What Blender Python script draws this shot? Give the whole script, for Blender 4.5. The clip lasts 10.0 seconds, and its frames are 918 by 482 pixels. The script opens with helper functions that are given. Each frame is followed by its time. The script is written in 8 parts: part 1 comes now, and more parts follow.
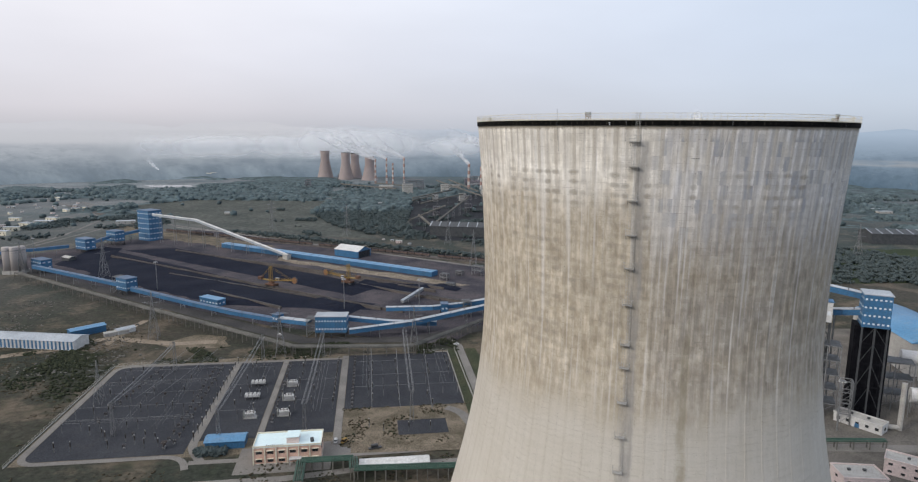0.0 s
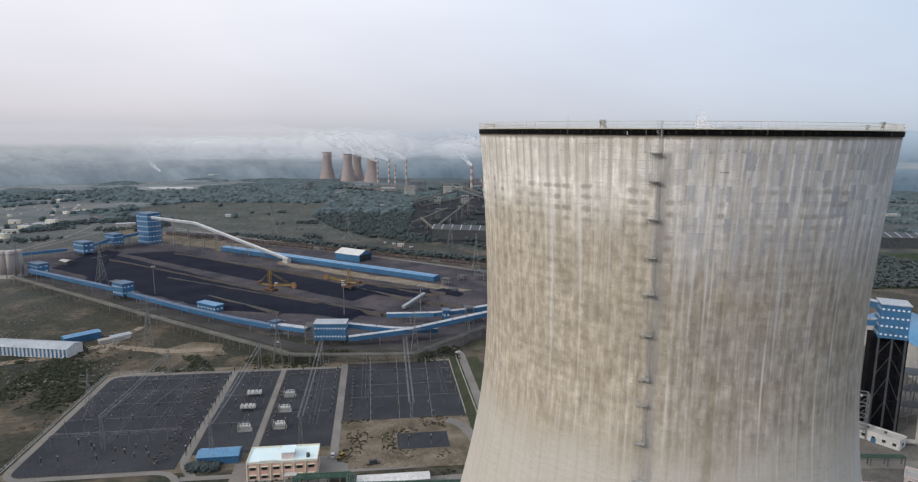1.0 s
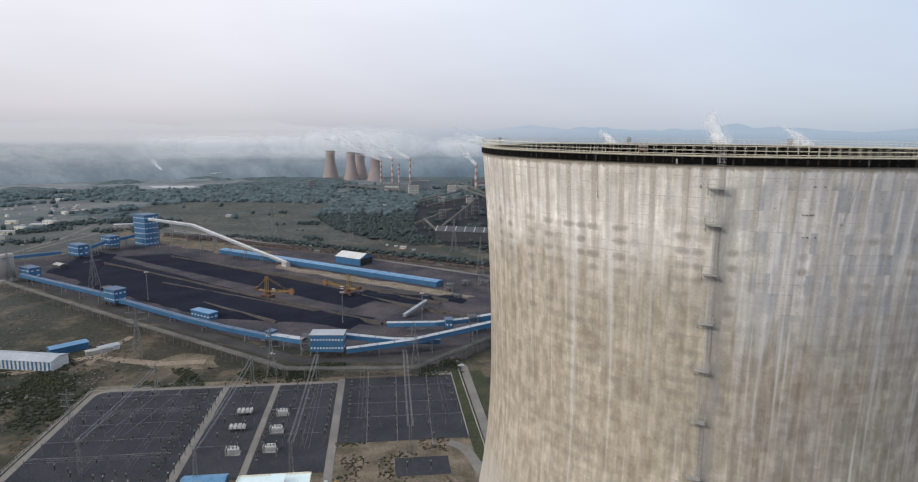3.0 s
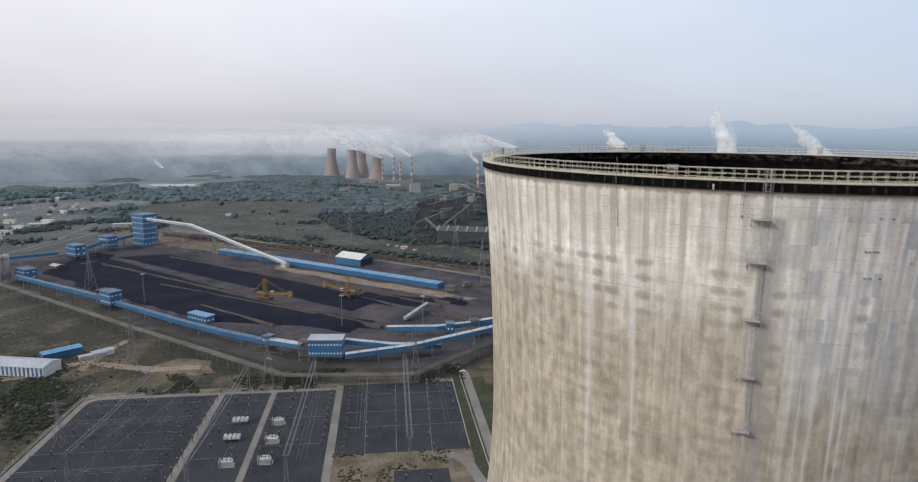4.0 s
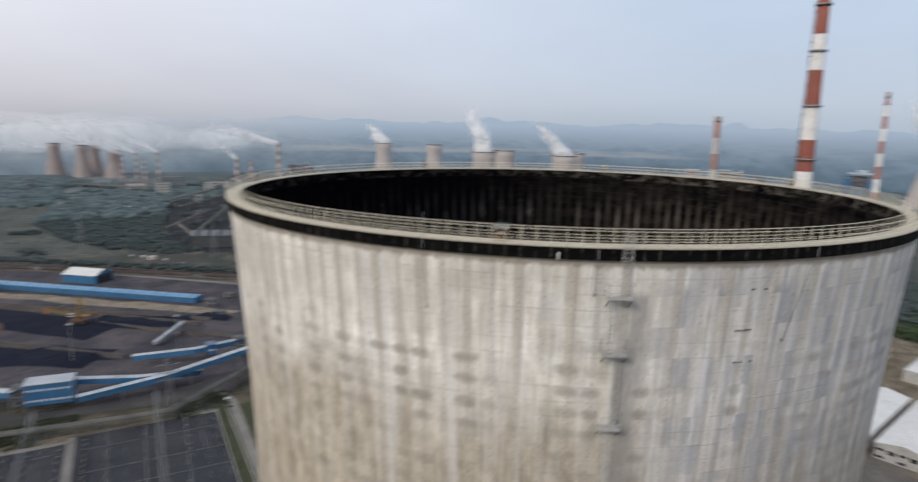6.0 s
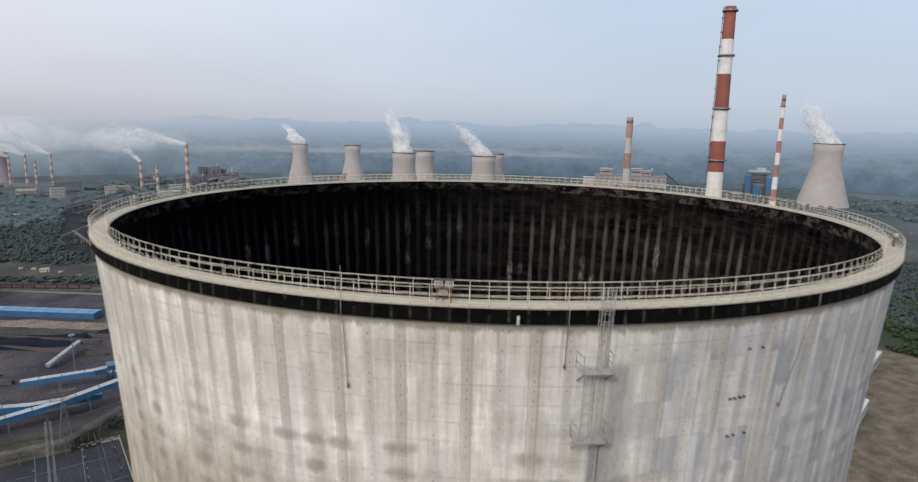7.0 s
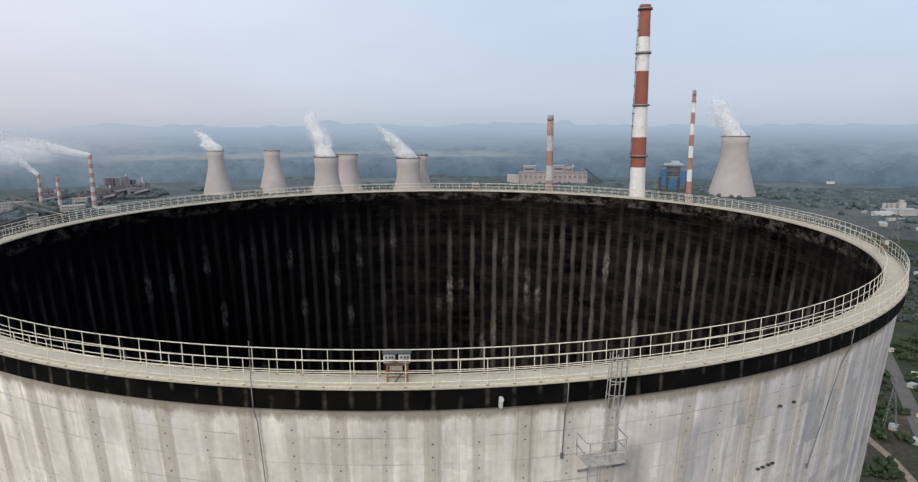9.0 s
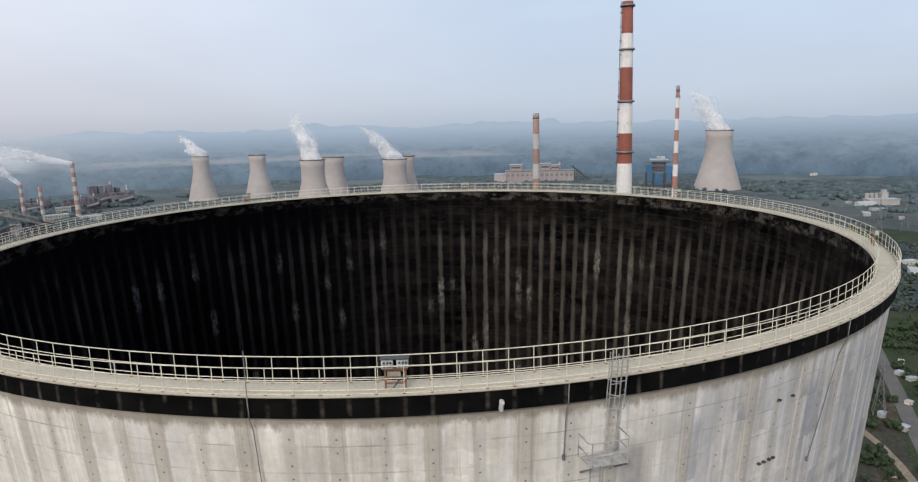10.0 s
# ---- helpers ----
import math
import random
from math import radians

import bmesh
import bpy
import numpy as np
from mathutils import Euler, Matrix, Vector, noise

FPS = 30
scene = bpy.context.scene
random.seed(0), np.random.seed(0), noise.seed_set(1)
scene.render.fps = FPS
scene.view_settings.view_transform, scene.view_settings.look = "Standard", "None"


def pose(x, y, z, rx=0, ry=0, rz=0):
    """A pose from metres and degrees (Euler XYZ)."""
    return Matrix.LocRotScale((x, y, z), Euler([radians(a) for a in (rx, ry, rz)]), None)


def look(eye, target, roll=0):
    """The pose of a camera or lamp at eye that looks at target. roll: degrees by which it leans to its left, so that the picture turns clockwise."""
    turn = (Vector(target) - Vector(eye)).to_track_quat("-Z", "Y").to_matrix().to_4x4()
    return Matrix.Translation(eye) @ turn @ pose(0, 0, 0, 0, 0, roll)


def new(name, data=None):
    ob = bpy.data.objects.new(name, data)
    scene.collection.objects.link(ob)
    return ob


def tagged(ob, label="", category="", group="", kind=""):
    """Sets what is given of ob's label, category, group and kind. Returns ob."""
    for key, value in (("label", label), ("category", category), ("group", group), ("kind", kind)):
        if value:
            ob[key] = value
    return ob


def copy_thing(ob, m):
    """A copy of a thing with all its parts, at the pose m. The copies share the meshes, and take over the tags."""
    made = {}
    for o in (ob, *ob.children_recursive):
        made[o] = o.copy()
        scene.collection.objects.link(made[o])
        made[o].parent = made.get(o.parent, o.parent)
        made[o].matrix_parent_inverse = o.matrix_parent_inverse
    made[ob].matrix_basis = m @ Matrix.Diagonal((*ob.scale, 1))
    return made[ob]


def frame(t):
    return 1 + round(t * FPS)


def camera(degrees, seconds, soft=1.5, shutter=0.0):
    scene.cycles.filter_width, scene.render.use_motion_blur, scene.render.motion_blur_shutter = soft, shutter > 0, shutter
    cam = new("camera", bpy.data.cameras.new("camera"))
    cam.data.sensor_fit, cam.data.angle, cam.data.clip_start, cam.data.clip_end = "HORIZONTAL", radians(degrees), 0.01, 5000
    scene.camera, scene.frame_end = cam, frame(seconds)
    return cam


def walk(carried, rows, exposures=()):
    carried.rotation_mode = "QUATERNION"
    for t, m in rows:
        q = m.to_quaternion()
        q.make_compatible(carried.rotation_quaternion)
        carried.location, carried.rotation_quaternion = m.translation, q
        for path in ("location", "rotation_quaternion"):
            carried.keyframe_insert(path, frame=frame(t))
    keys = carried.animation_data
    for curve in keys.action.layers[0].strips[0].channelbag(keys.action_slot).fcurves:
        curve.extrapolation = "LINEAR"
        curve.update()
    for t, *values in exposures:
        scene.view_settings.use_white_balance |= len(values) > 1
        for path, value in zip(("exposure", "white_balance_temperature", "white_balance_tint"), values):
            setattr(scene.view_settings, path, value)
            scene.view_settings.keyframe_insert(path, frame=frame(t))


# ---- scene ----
# camera and its way
cam = camera(71.89, 10.0, soft=1.2, shutter=0.8)
PATH = [
    (0, pose(-44.13, -145.93, 164.72, 80.25, -0.44, -0.01)),
    (0.5, pose(-43.91, -139.95, 165.38, 80.30, -0.45, 0.10)),
    (1, pose(-43.57, -133.72, 166.10, 80.35, -0.45, 0.25)),
    (1.5, pose(-43.45, -127.99, 166.94, 80.39, -0.49, 0.36)),
    (2, pose(-43.13, -121.63, 167.87, 80.26, -0.46, 0.45)),
    (2.5, pose(-42.77, -115.33, 168.68, 80.16, -0.46, 0.58)),
    (4, pose(-42.18, -97.52, 171.83, 79.84, -0.42, 0.86)),
    (4.5, pose(-41.82, -91.49, 172.78, 79.61, -0.41, 0.97)),
    (5, pose(-41.69, -86.00, 173.60, 79.52, -0.74, -0.63)),
    (5.5, pose(-40.71, -79.48, 174.40, 79.43, -0.86, -9.58)),
    (6, pose(-39.81, -73.87, 175.21, 79.56, -1.17, -20.02)),
    (6.2, pose(-39.25, -71.61, 175.62, 79.59, -1.28, -23.05)),
    (7.5, pose(-34.74, -59.31, 176.87, 79.73, -1.15, -28.09)),
    (8, pose(-33.53, -56.39, 176.96, 79.79, -1.03, -30.35)),
    (8.5, pose(-33.07, -54.86, 177.09, 79.82, -0.60, -32.82)),
    (9, pose(-32.97, -54.35, 177.13, 79.81, 0.22, -34.16)),
    (9.5, pose(-32.97, -54.09, 177.16, 79.79, 1.01, -34.86)),
    (10, pose(-33.00, -53.89, 177.15, 79.79, 1.44, -35.43)),
]
walk(cam, PATH, ((0, 0.0), (4.5, -.02), (5.5, -.07), (6.2, -.10), (7.5, -.05), (10, -.02)))

# ---- world and sun: hazy overcast afternoon ----
SUN_EL, SUN_AZ = radians(32), radians(238)      # azimuth clockwise from +y
world = bpy.data.worlds.new("hazy_sky")
scene.world = world
world.use_nodes = True
wn, wl = world.node_tree.nodes, world.node_tree.links
wn.clear()
w_out = wn.new("ShaderNodeOutputWorld")
w_sky = wn.new("ShaderNodeTexSky")
w_sky.sky_type, w_sky.sun_disc = 'NISHITA', False
w_sky.sun_elevation, w_sky.sun_rotation = SUN_EL, SUN_AZ
w_sky.air_density, w_sky.dust_density, w_sky.ozone_density = 1.0, 1.0, 1.0
w_bg = wn.new("ShaderNodeBackground")
w_bg.inputs["Strength"].default_value = 0.08
wl.new(w_sky.outputs[0], w_bg.inputs["Color"])
# the cloud veil: pale lilac at one side, pale blue at the other, greyer at the horizon
w_tc = wn.new("ShaderNodeTexCoord")
w_sep = wn.new("ShaderNodeSeparateXYZ")
wl.new(w_tc.outputs["Generated"], w_sep.inputs[0])
w_side = wn.new("ShaderNodeMapRange")
w_side.inputs["From Min"].default_value, w_side.inputs["From Max"].default_value = -0.42, 0.66
wl.new(w_sep.outputs["X"], w_side.inputs["Value"])
w_noise = wn.new("ShaderNodeTexNoise")
w_map = wn.new("ShaderNodeMapping")
w_map.inputs["Scale"].default_value = (1, 1, 3.5)
wl.new(w_tc.outputs["Generated"], w_map.inputs[0])
wl.new(w_map.outputs[0], w_noise.inputs["Vector"])
w_noise.inputs["Scale"].default_value, w_noise.inputs["Detail"].default_value = 2.2, 4
w_ramp_l = wn.new("ShaderNodeValToRGB")
w_ramp_r = wn.new("ShaderNodeValToRGB")
for ramp, stops in ((w_ramp_l, ((0.0, (.58, .58, .635)), (.03, (.72, .70, .765)), (.10, (.85, .835, .905)), (.20, (.99, .98, 1.04)), (.5, (1.04, 1.03, 1.09)))),
                    (w_ramp_r, ((0.0, (.48, .565, .69)), (.04, (.555, .635, .77)), (.12, (.605, .70, .86)), (.22, (.65, .765, .94)), (.5, (.70, .80, .97))))):
    e = ramp.color_ramp.elements
    while len(e) < len(stops):
        e.new(0.5)
    for el, (pos_, col) in zip(e, stops):
        el.position, el.color = pos_, (*col, 1)
    wl.new(w_sep.outputs["Z"], ramp.inputs[0])
w_mix = wn.new("ShaderNodeMix")
w_mix.data_type = 'RGBA'
wl.new(w_side.outputs[0], w_mix.inputs["Factor"])
wl.new(w_ramp_l.outputs[0], w_mix.inputs["A"])
wl.new(w_ramp_r.outputs[0], w_mix.inputs["B"])
w_nm = wn.new("ShaderNodeMapRange")
w_nm.inputs["From Min"].default_value, w_nm.inputs["From Max"].default_value = .3, .7
w_nm.inputs["To Min"].default_value, w_nm.inputs["To Max"].default_value = .98, 1.08
wl.new(w_noise.outputs["Fac"], w_nm.inputs["Value"])
w_veil = wn.new("ShaderNodeBackground")
wl.new(w_mix.outputs["Result"], w_veil.inputs["Color"])
wl.new(w_nm.outputs[0], w_veil.inputs["Strength"])
w_cover = wn.new("ShaderNodeMixShader")          # the veil covers most of the clear sky
w_cover.inputs[0].default_value = .88
wl.new(w_bg.outputs[0], w_cover.inputs[1])
wl.new(w_veil.outputs[0], w_cover.inputs[2])
wl.new(w_cover.outputs[0], w_out.inputs["Surface"])

sun_data = bpy.data.lights.new("sun", 'SUN')
sun_data.energy, sun_data.angle, sun_data.color = 1.75, radians(12), (1.0, .93, .84)
sun = new("sun", sun_data)
_dir = Vector((math.sin(SUN_AZ) * math.cos(SUN_EL), math.cos(SUN_AZ) * math.cos(SUN_EL), math.sin(SUN_EL)))
sun.matrix_world = look(_dir * 600 + Vector((0, 0, 100)), (0, 0, 100))

# ---- mesh helpers ----
def part(name, bm, material, parent=None, label=""):
    me = bpy.data.meshes.new(name)
    bm.to_mesh(me)
    bm.free()
    me.materials.append(material)
    ob = new(name, me)
    if parent is not None:
        ob.parent = parent
    return tagged(ob, label)


def share(name, me, parent, m):
    """Another object on a mesh that is already there."""
    ob = new(name, me)
    ob.parent = parent
    ob.matrix_basis = m
    return ob


def thing(name, label, category, group="", kind="", at=(0, 0, 0), turn=0):
    ob = tagged(new(name), label, category, group, kind)
    ob.empty_display_size = 1
    ob.matrix_basis = pose(*at, 0, 0, turn)
    return ob


def box(bm, cx, cy, z0, sx, sy, sz, turn=0, bevel=0.0):
    """A box that stands on z0, turned about its own upright axis."""
    r = bmesh.ops.create_cube(bm, size=1, matrix=pose(cx, cy, z0 + sz / 2, 0, 0, turn) @ Matrix.Diagonal((sx, sy, sz, 1)))
    if bevel:
        es = list({e for v in r["verts"] for e in v.link_edges})
        bmesh.ops.bevel(bm, geom=es, offset=bevel, segments=1, affect='EDGES')
    return bm


def along(a, b):
    a, b = Vector(a), Vector(b)
    d = b - a
    up = Vector((0, 0, 1)) if abs(d.normalized().z) < .999 else Vector((0, 1, 0))
    x = d.normalized()
    y = up.cross(x).normalized()
    z = x.cross(y)
    m = Matrix((x, y, z)).transposed().to_4x4()
    m.translation = (a + b) / 2
    return m, d.length


def beam(bm, a, b, w, h):
    """A square bar from a to b, w wide and h high."""
    m, n = along(a, b)
    bmesh.ops.create_cube(bm, size=1, matrix=m @ Matrix.Diagonal((n, w, h, 1)))
    return bm


def tube(bm, a, b, r1, r2=None, seg=12, caps=True):
    m, n = along(a, b)
    bmesh.ops.create_cone(bm, cap_ends=caps, segments=seg, radius1=r1, radius2=r1 if r2 is None else r2, depth=n,
                          matrix=m @ pose(0, 0, 0, 0, 90, 0))
    return bm


def lathe(bm, profile, seg=48, close=False):
    """A surface of revolution round z from (r, z) pairs."""
    rings = []
    for r, z in profile:
        rings.append([bm.verts.new((r * math.cos(2 * math.pi * k / seg), r * math.sin(2 * math.pi * k / seg), z)) for k in range(seg)])
    if close:
        rings.append(rings[0])
    for a, b in zip(rings, rings[1:]):
        for k in range(seg):
            bm.faces.new((a[k], a[(k + 1) % seg], b[(k + 1) % seg], b[k])).smooth = True
    return bm


def sheet(bm, pts, z, thick=0.0):
    """A flat polygon at height z; with thick it reaches down by that much."""
    top = [bm.verts.new((x, y, z)) for x, y in pts]
    f = bm.faces.new(top)
    f.normal_update()
    if f.normal.z < 0:
        f.normal_flip()
    if thick:
        low = [bm.verts.new((x, y, z - thick)) for x, y in pts]
        n = len(pts)
        for k in range(n):
            bm.faces.new((top[k], low[k], low[(k + 1) % n], top[(k + 1) % n]))
    return bm


def strip(bm, pts, width, z, thick=0.0):
    """A ribbon of even width along a line of points."""
    pts = [Vector((p[0], p[1], 0)) for p in pts]
    left, right = [], []
    for k, p in enumerate(pts):
        d = (pts[min(k + 1, len(pts) - 1)] - pts[max(k - 1, 0)]).normalized()
        n = Vector((-d.y, d.x, 0)) * width / 2
        left.append(p + n), right.append(p - n)
    for k in range(len(pts) - 1):
        sheet(bm, [(q.x, q.y) for q in (right[k], right[k + 1], left[k + 1], left[k])], z, thick)
    return bm


# ---- materials ----
def tree_of(name):
    m = bpy.data.materials.new(name)
    m.use_nodes = True
    n, l = m.node_tree.nodes, m.node_tree.links
    return m, n, l, n["Principled BSDF"]


def noise_node(n, l, vec, scale, detail=4, rough=.55, squash=None):
    if squash:
        mp = n.new("ShaderNodeMapping")
        mp.inputs["Scale"].default_value = squash
        l.new(vec, mp.inputs[0])
        vec = mp.outputs[0]
    t = n.new("ShaderNodeTexNoise")
    t.inputs["Scale"].default_value, t.inputs["Detail"].default_value, t.inputs["Roughness"].default_value = scale, detail, rough
    l.new(vec, t.inputs["Vector"])
    return t.outputs["Fac"]


def span(n, l, v, a, b, lo=0.0, hi=1.0, smooth=False):
    r = n.new("ShaderNodeMapRange")
    if smooth:
        r.interpolation_type = 'SMOOTHSTEP'
    for k, x in (("From Min", a), ("From Max", b), ("To Min", lo), ("To Max", hi)):
        r.inputs[k].default_value = x
    l.new(v, r.inputs["Value"])
    return r.outputs[0]


def mixed(n, l, fac, a, b, how='MIX'):
    x = n.new("ShaderNodeMix")
    x.data_type, x.blend_type = 'RGBA', how
    for key, v in (("Factor", fac), ("A", a), ("B", b)):
        if isinstance(v, (int, float)):
            x.inputs[key].default_value = v
        elif isinstance(v, tuple):
            x.inputs[key].default_value = (*v, 1)
        else:
            l.new(v, x.inputs[key])
    return x.outputs["Result"]


def maths(n, l, op, a, b=None, c=None):
    x = n.new("ShaderNodeMath")
    x.operation = op
    for k, v in enumerate((a, b, c)):
        if v is None:
            continue
        if isinstance(v, (int, float)):
            x.inputs[k].default_value = v
        else:
            l.new(v, x.inputs[k])
    return x.outputs[0]


def surf(name, c1, c2, big=0.1, fine=2.0, rough=.8, metal=0.0, bump=.2, dirt=None, per=0.0, streak=0.0, grit=.5):
    """Two tones mixed by a broad noise, a fine grain, optional dirt and downward streaks, and a shade of its own for each object."""
    m, n, l, b = tree_of(name)
    g = n.new("ShaderNodeNewGeometry").outputs["Position"]
    f1 = span(n, l, noise_node(n, l, g, big, 5), .35, .65)
    col = mixed(n, l, f1, c1, c2)
    fine_f = noise_node(n, l, g, fine, 4, .6)
    col = mixed(n, l, 1.0, col, mixed(n, l, span(n, l, fine_f, .3, .7), (1 - .56 * grit,) * 3, (1 + .5 * grit,) * 3), 'MULTIPLY')
    if streak:
        s = span(n, l, noise_node(n, l, g, 1.0, 3, .5, (1.6, 1.6, .05)), .52, .75)
        col = mixed(n, l, maths(n, l, 'MULTIPLY', s, streak), col, dirt or (.08, .07, .06))
    if dirt:
        d = span(n, l, noise_node(n, l, g, big * 3.1, 6, .65), .55, .78)
        col = mixed(n, l, maths(n, l, 'MULTIPLY', d, .7), col, dirt)
    if per:
        r = n.new("ShaderNodeObjectInfo").outputs["Random"]
        col = mixed(n, l, 1.0, col, mixed(n, l, r, (1 - per,) * 3, (1 + per,) * 3), 'MULTIPLY')
    l.new(col, b.inputs["Base Color"])
    b.inputs["Roughness"].default_value, b.inputs["Metallic"].default_value = rough, metal
    if rough >= .9:
        b.inputs["Specular IOR Level"].default_value = .08      # dusty, without sheen
    if bump:
        bp = n.new("ShaderNodeBump")
        bp.inputs["Strength"].default_value, bp.inputs["Distance"].default_value = bump, .05
        l.new(fine_f, bp.inputs["Height"])
        l.new(bp.outputs[0], b.inputs["Normal"])
    return m


M_STEEL_BLUE = surf("blue_sheet", (.030, .115, .235), (.042, .145, .28), .05, 1.2, .45, 0, .05, (.05, .06, .08), .12, .35)
M_ROOF_PALE = surf("pale_sheet", (.30, .335, .37), (.38, .41, .44), .06, 1.0, .5, 0, .05, (.20, .20, .20), .06)
M_ROOF_BLUE = surf("light_blue_roof", (.070, .205, .365), (.100, .245, .405), .05, 1.0, .45, 0, .05, (.2, .25, .3), .05)
M_GLASS_STRIP = surf("window_strip", (.58, .62, .66), (.66, .70, .73), .3, 2, .3, 0, 0, grit=.2)
M_CONC = surf("plain_concrete", (.34, .33, .31), (.42, .41, .38), .15, 2.5, .85, 0, .2, (.18, .17, .15), .05)
M_STEEL_GREY = surf("galvanised_steel", (.19, .195, .20), (.26, .265, .27), .4, 3, .5, .5, .05)
M_STEEL_DARK = surf("dark_steel", (.05, .055, .06), (.08, .085, .09), .3, 3, .6, .3, .05)
M_CREAM = surf("cream_paint", (.60, .56, .45), (.68, .64, .52), 1.2, 9, .5, 0, .1, (.35, .31, .24), .05)
M_RUST = surf("rusty_steel", (.20, .10, .05), (.28, .16, .09), 2, 9, .8, .2, .1)
M_GRAVEL = surf("grey_gravel", (.036, .039, .046), (.052, .055, .062), .04, 1.5, .95, 0, .6, (.065, .062, .060), grit=.8)
M_ROAD = surf("pale_concrete_road", (.17, .162, .15), (.225, .213, .195), .06, 3.5, .9, 0, .2, (.11, .10, .09), grit=.6)
M_ASPHALT = surf("worn_asphalt", (.10, .098, .095), (.135, .13, .125), .05, 3, .9, 0, .2, (.16, .145, .125), grit=.6)
M_SOIL = surf("bare_soil", (.098, .086, .062), (.195, .162, .124), .09, 1.6, .95, 0, .6, (.05, .055, .032), grit=1.1)
# coal and yard tones are tinted blue to carry the haze above them
M_COAL = surf("coal_dust", (.0095, .012, .0225), (.0155, .019, .031), .03, .8, .95, 0, .5, (.016, .016, .018), grit=.9)
M_YARD = surf("sooty_soil", (.038, .039, .050), (.090, .080, .085), .028, .6, .95, 0, .6, (.026, .028, .035), grit=.8)
M_GRASS_STRIP = surf("grass_strip", (.040, .050, .030), (.066, .068, .042), .06, 1.0, .95, 0, .8, (.075, .066, .048), grit=1.0)
M_PINK = surf("pink_render", (.55, .36, .29), (.62, .43, .35), .2, 2, .85, 0, .1, (.38, .28, .24))
M_WHITE = surf("white_paint", (.46, .46, .455), (.56, .56, .55), .3, 3, .6, 0, .05, (.42, .41, .39), .04)
M_PALE_PINK = surf("pale_pink_render", (.58, .48, .46), (.66, .56, .53), .2, 2, .85, 0, .1, (.4, .34, .32))
M_GREEN_PAINT = surf("green_paint", (.03, .075, .055), (.05, .105, .08), .3, 3, .6, 0, .05, (.05, .07, .05))
M_YELLOW = surf("yellow_paint", (.20, .125, .025), (.28, .175, .04), .3, 1.5, .6, 0, .05, (.09, .055, .03))
M_SOOTY = surf("sooty_concrete", (.27, .235, .23), (.34, .30, .29), .08, .6, .9, 0, 0, (.16, .14, .135))
# weathered tower concretes, paled further as painted haze
M_BROWN_CONC = surf("weathered_hazy_tower_concrete", (.385, .352, .338), (.43, .396, .38), .012, .06, .9, 0, 0, (.36, .32, .305), 0, .12, .1)
M_RUSTY_CONC = surf("rust_stained_tower_concrete", (.275, .232, .224), (.325, .28, .27), .014, .06, .9, 0, 0, (.27, .19, .165), 0, .2, .1)
M_RED_BAND = surf("faded_red_paint", (.235, .07, .048), (.285, .09, .062), .08, .7, .7, 0, .05, (.22, .08, .06), 0, .25, .22)
# red paled in its colour for the haze before the slim chimney
M_RED_HAZED = surf("hazed_red_paint", (.34, .165, .13), (.40, .20, .165), .08, .7, .75, 0, 0, (.30, .17, .14), 0, .2, .2)
M_WHITE_BAND = surf("faded_white_paint", (.68, .665, .645), (.76, .745, .725), .08, .7, .7, 0, .05, (.45, .42, .38), 0, .3, .2)
M_ROOF_WHITE = surf("white_sheet_roof", (.52, .52, .505), (.60, .60, .585), .06, 1.0, .5, 0, .05, (.5, .5, .48))
M_ROOF_GREY = surf("grey_sheet_roof", (.16, .165, .175), (.22, .225, .235), .06, 1.0, .6, 0, .05, (.1, .1, .1))
M_BENT2 = surf("dusty_grey_sheet", (.19, .20, .21), (.25, .26, .27), .05, .5, .8, 0, 0, (.12, .12, .12))
# paints of the far chimneys, with haze mixed into the red and white
M_RED_FAR = surf("hazed_far_red_paint", (.29, .18, .155), (.34, .215, .185), .05, 1, .8, 0, 0, (.25, .16, .13))
M_WHITE_FAR = surf("hazed_far_white_paint", (.42, .40, .385), (.48, .46, .44), .05, 1, .8, 0, 0, (.34, .31, .29))


def run_pipe(bm, pts, r, seg=6):
    """One unbroken round bar along a line of points."""
    pts = [Vector(p) for p in pts]
    rings = []
    for k, p in enumerate(pts):
        d = (pts[min(k + 1, len(pts) - 1)] - pts[max(k - 1, 0)]).normalized()
        up = Vector((0, 0, 1)) if abs(d.z) < .95 else Vector((0, 1, 0))
        x = up.cross(d).normalized()
        y = d.cross(x)
        rings.append([bm.verts.new(p + (x * math.cos(2 * math.pi * j / seg) + y * math.sin(2 * math.pi * j / seg)) * r) for j in range(seg)])
    for a, b in zip(rings, rings[1:]):
        for j in range(seg):
            bm.faces.new((a[j], a[(j + 1) % seg], b[(j + 1) % seg], b[j])).smooth = True
    bm.faces.new(rings[0][::-1]), bm.faces.new(rings[-1])
    return bm
M_ROOF_DULL = surf("dull_blue_roof", (.058, .108, .185), (.085, .138, .215), .06, 1.0, .6, 0, .05, (.06, .07, .08), .06)
M_LADDER = surf("pale_galvanised_steel", (.36, .355, .34), (.45, .445, .43), .6, 4, .6, .1, .05, (.30, .27, .23))
M_NEAR_BLACK = surf("near_black_steel", (.006, .0065, .009), (.013, .0135, .017), .3, 2, .95, 0, 0)

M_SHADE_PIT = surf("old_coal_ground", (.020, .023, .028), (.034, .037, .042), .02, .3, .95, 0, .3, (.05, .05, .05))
M_PLANT = surf("sooty_plum_cladding", (.105, .105, .128), (.175, .160, .180), .02, .2, .85, 0, 0, (.11, .09, .085), .25, .3)
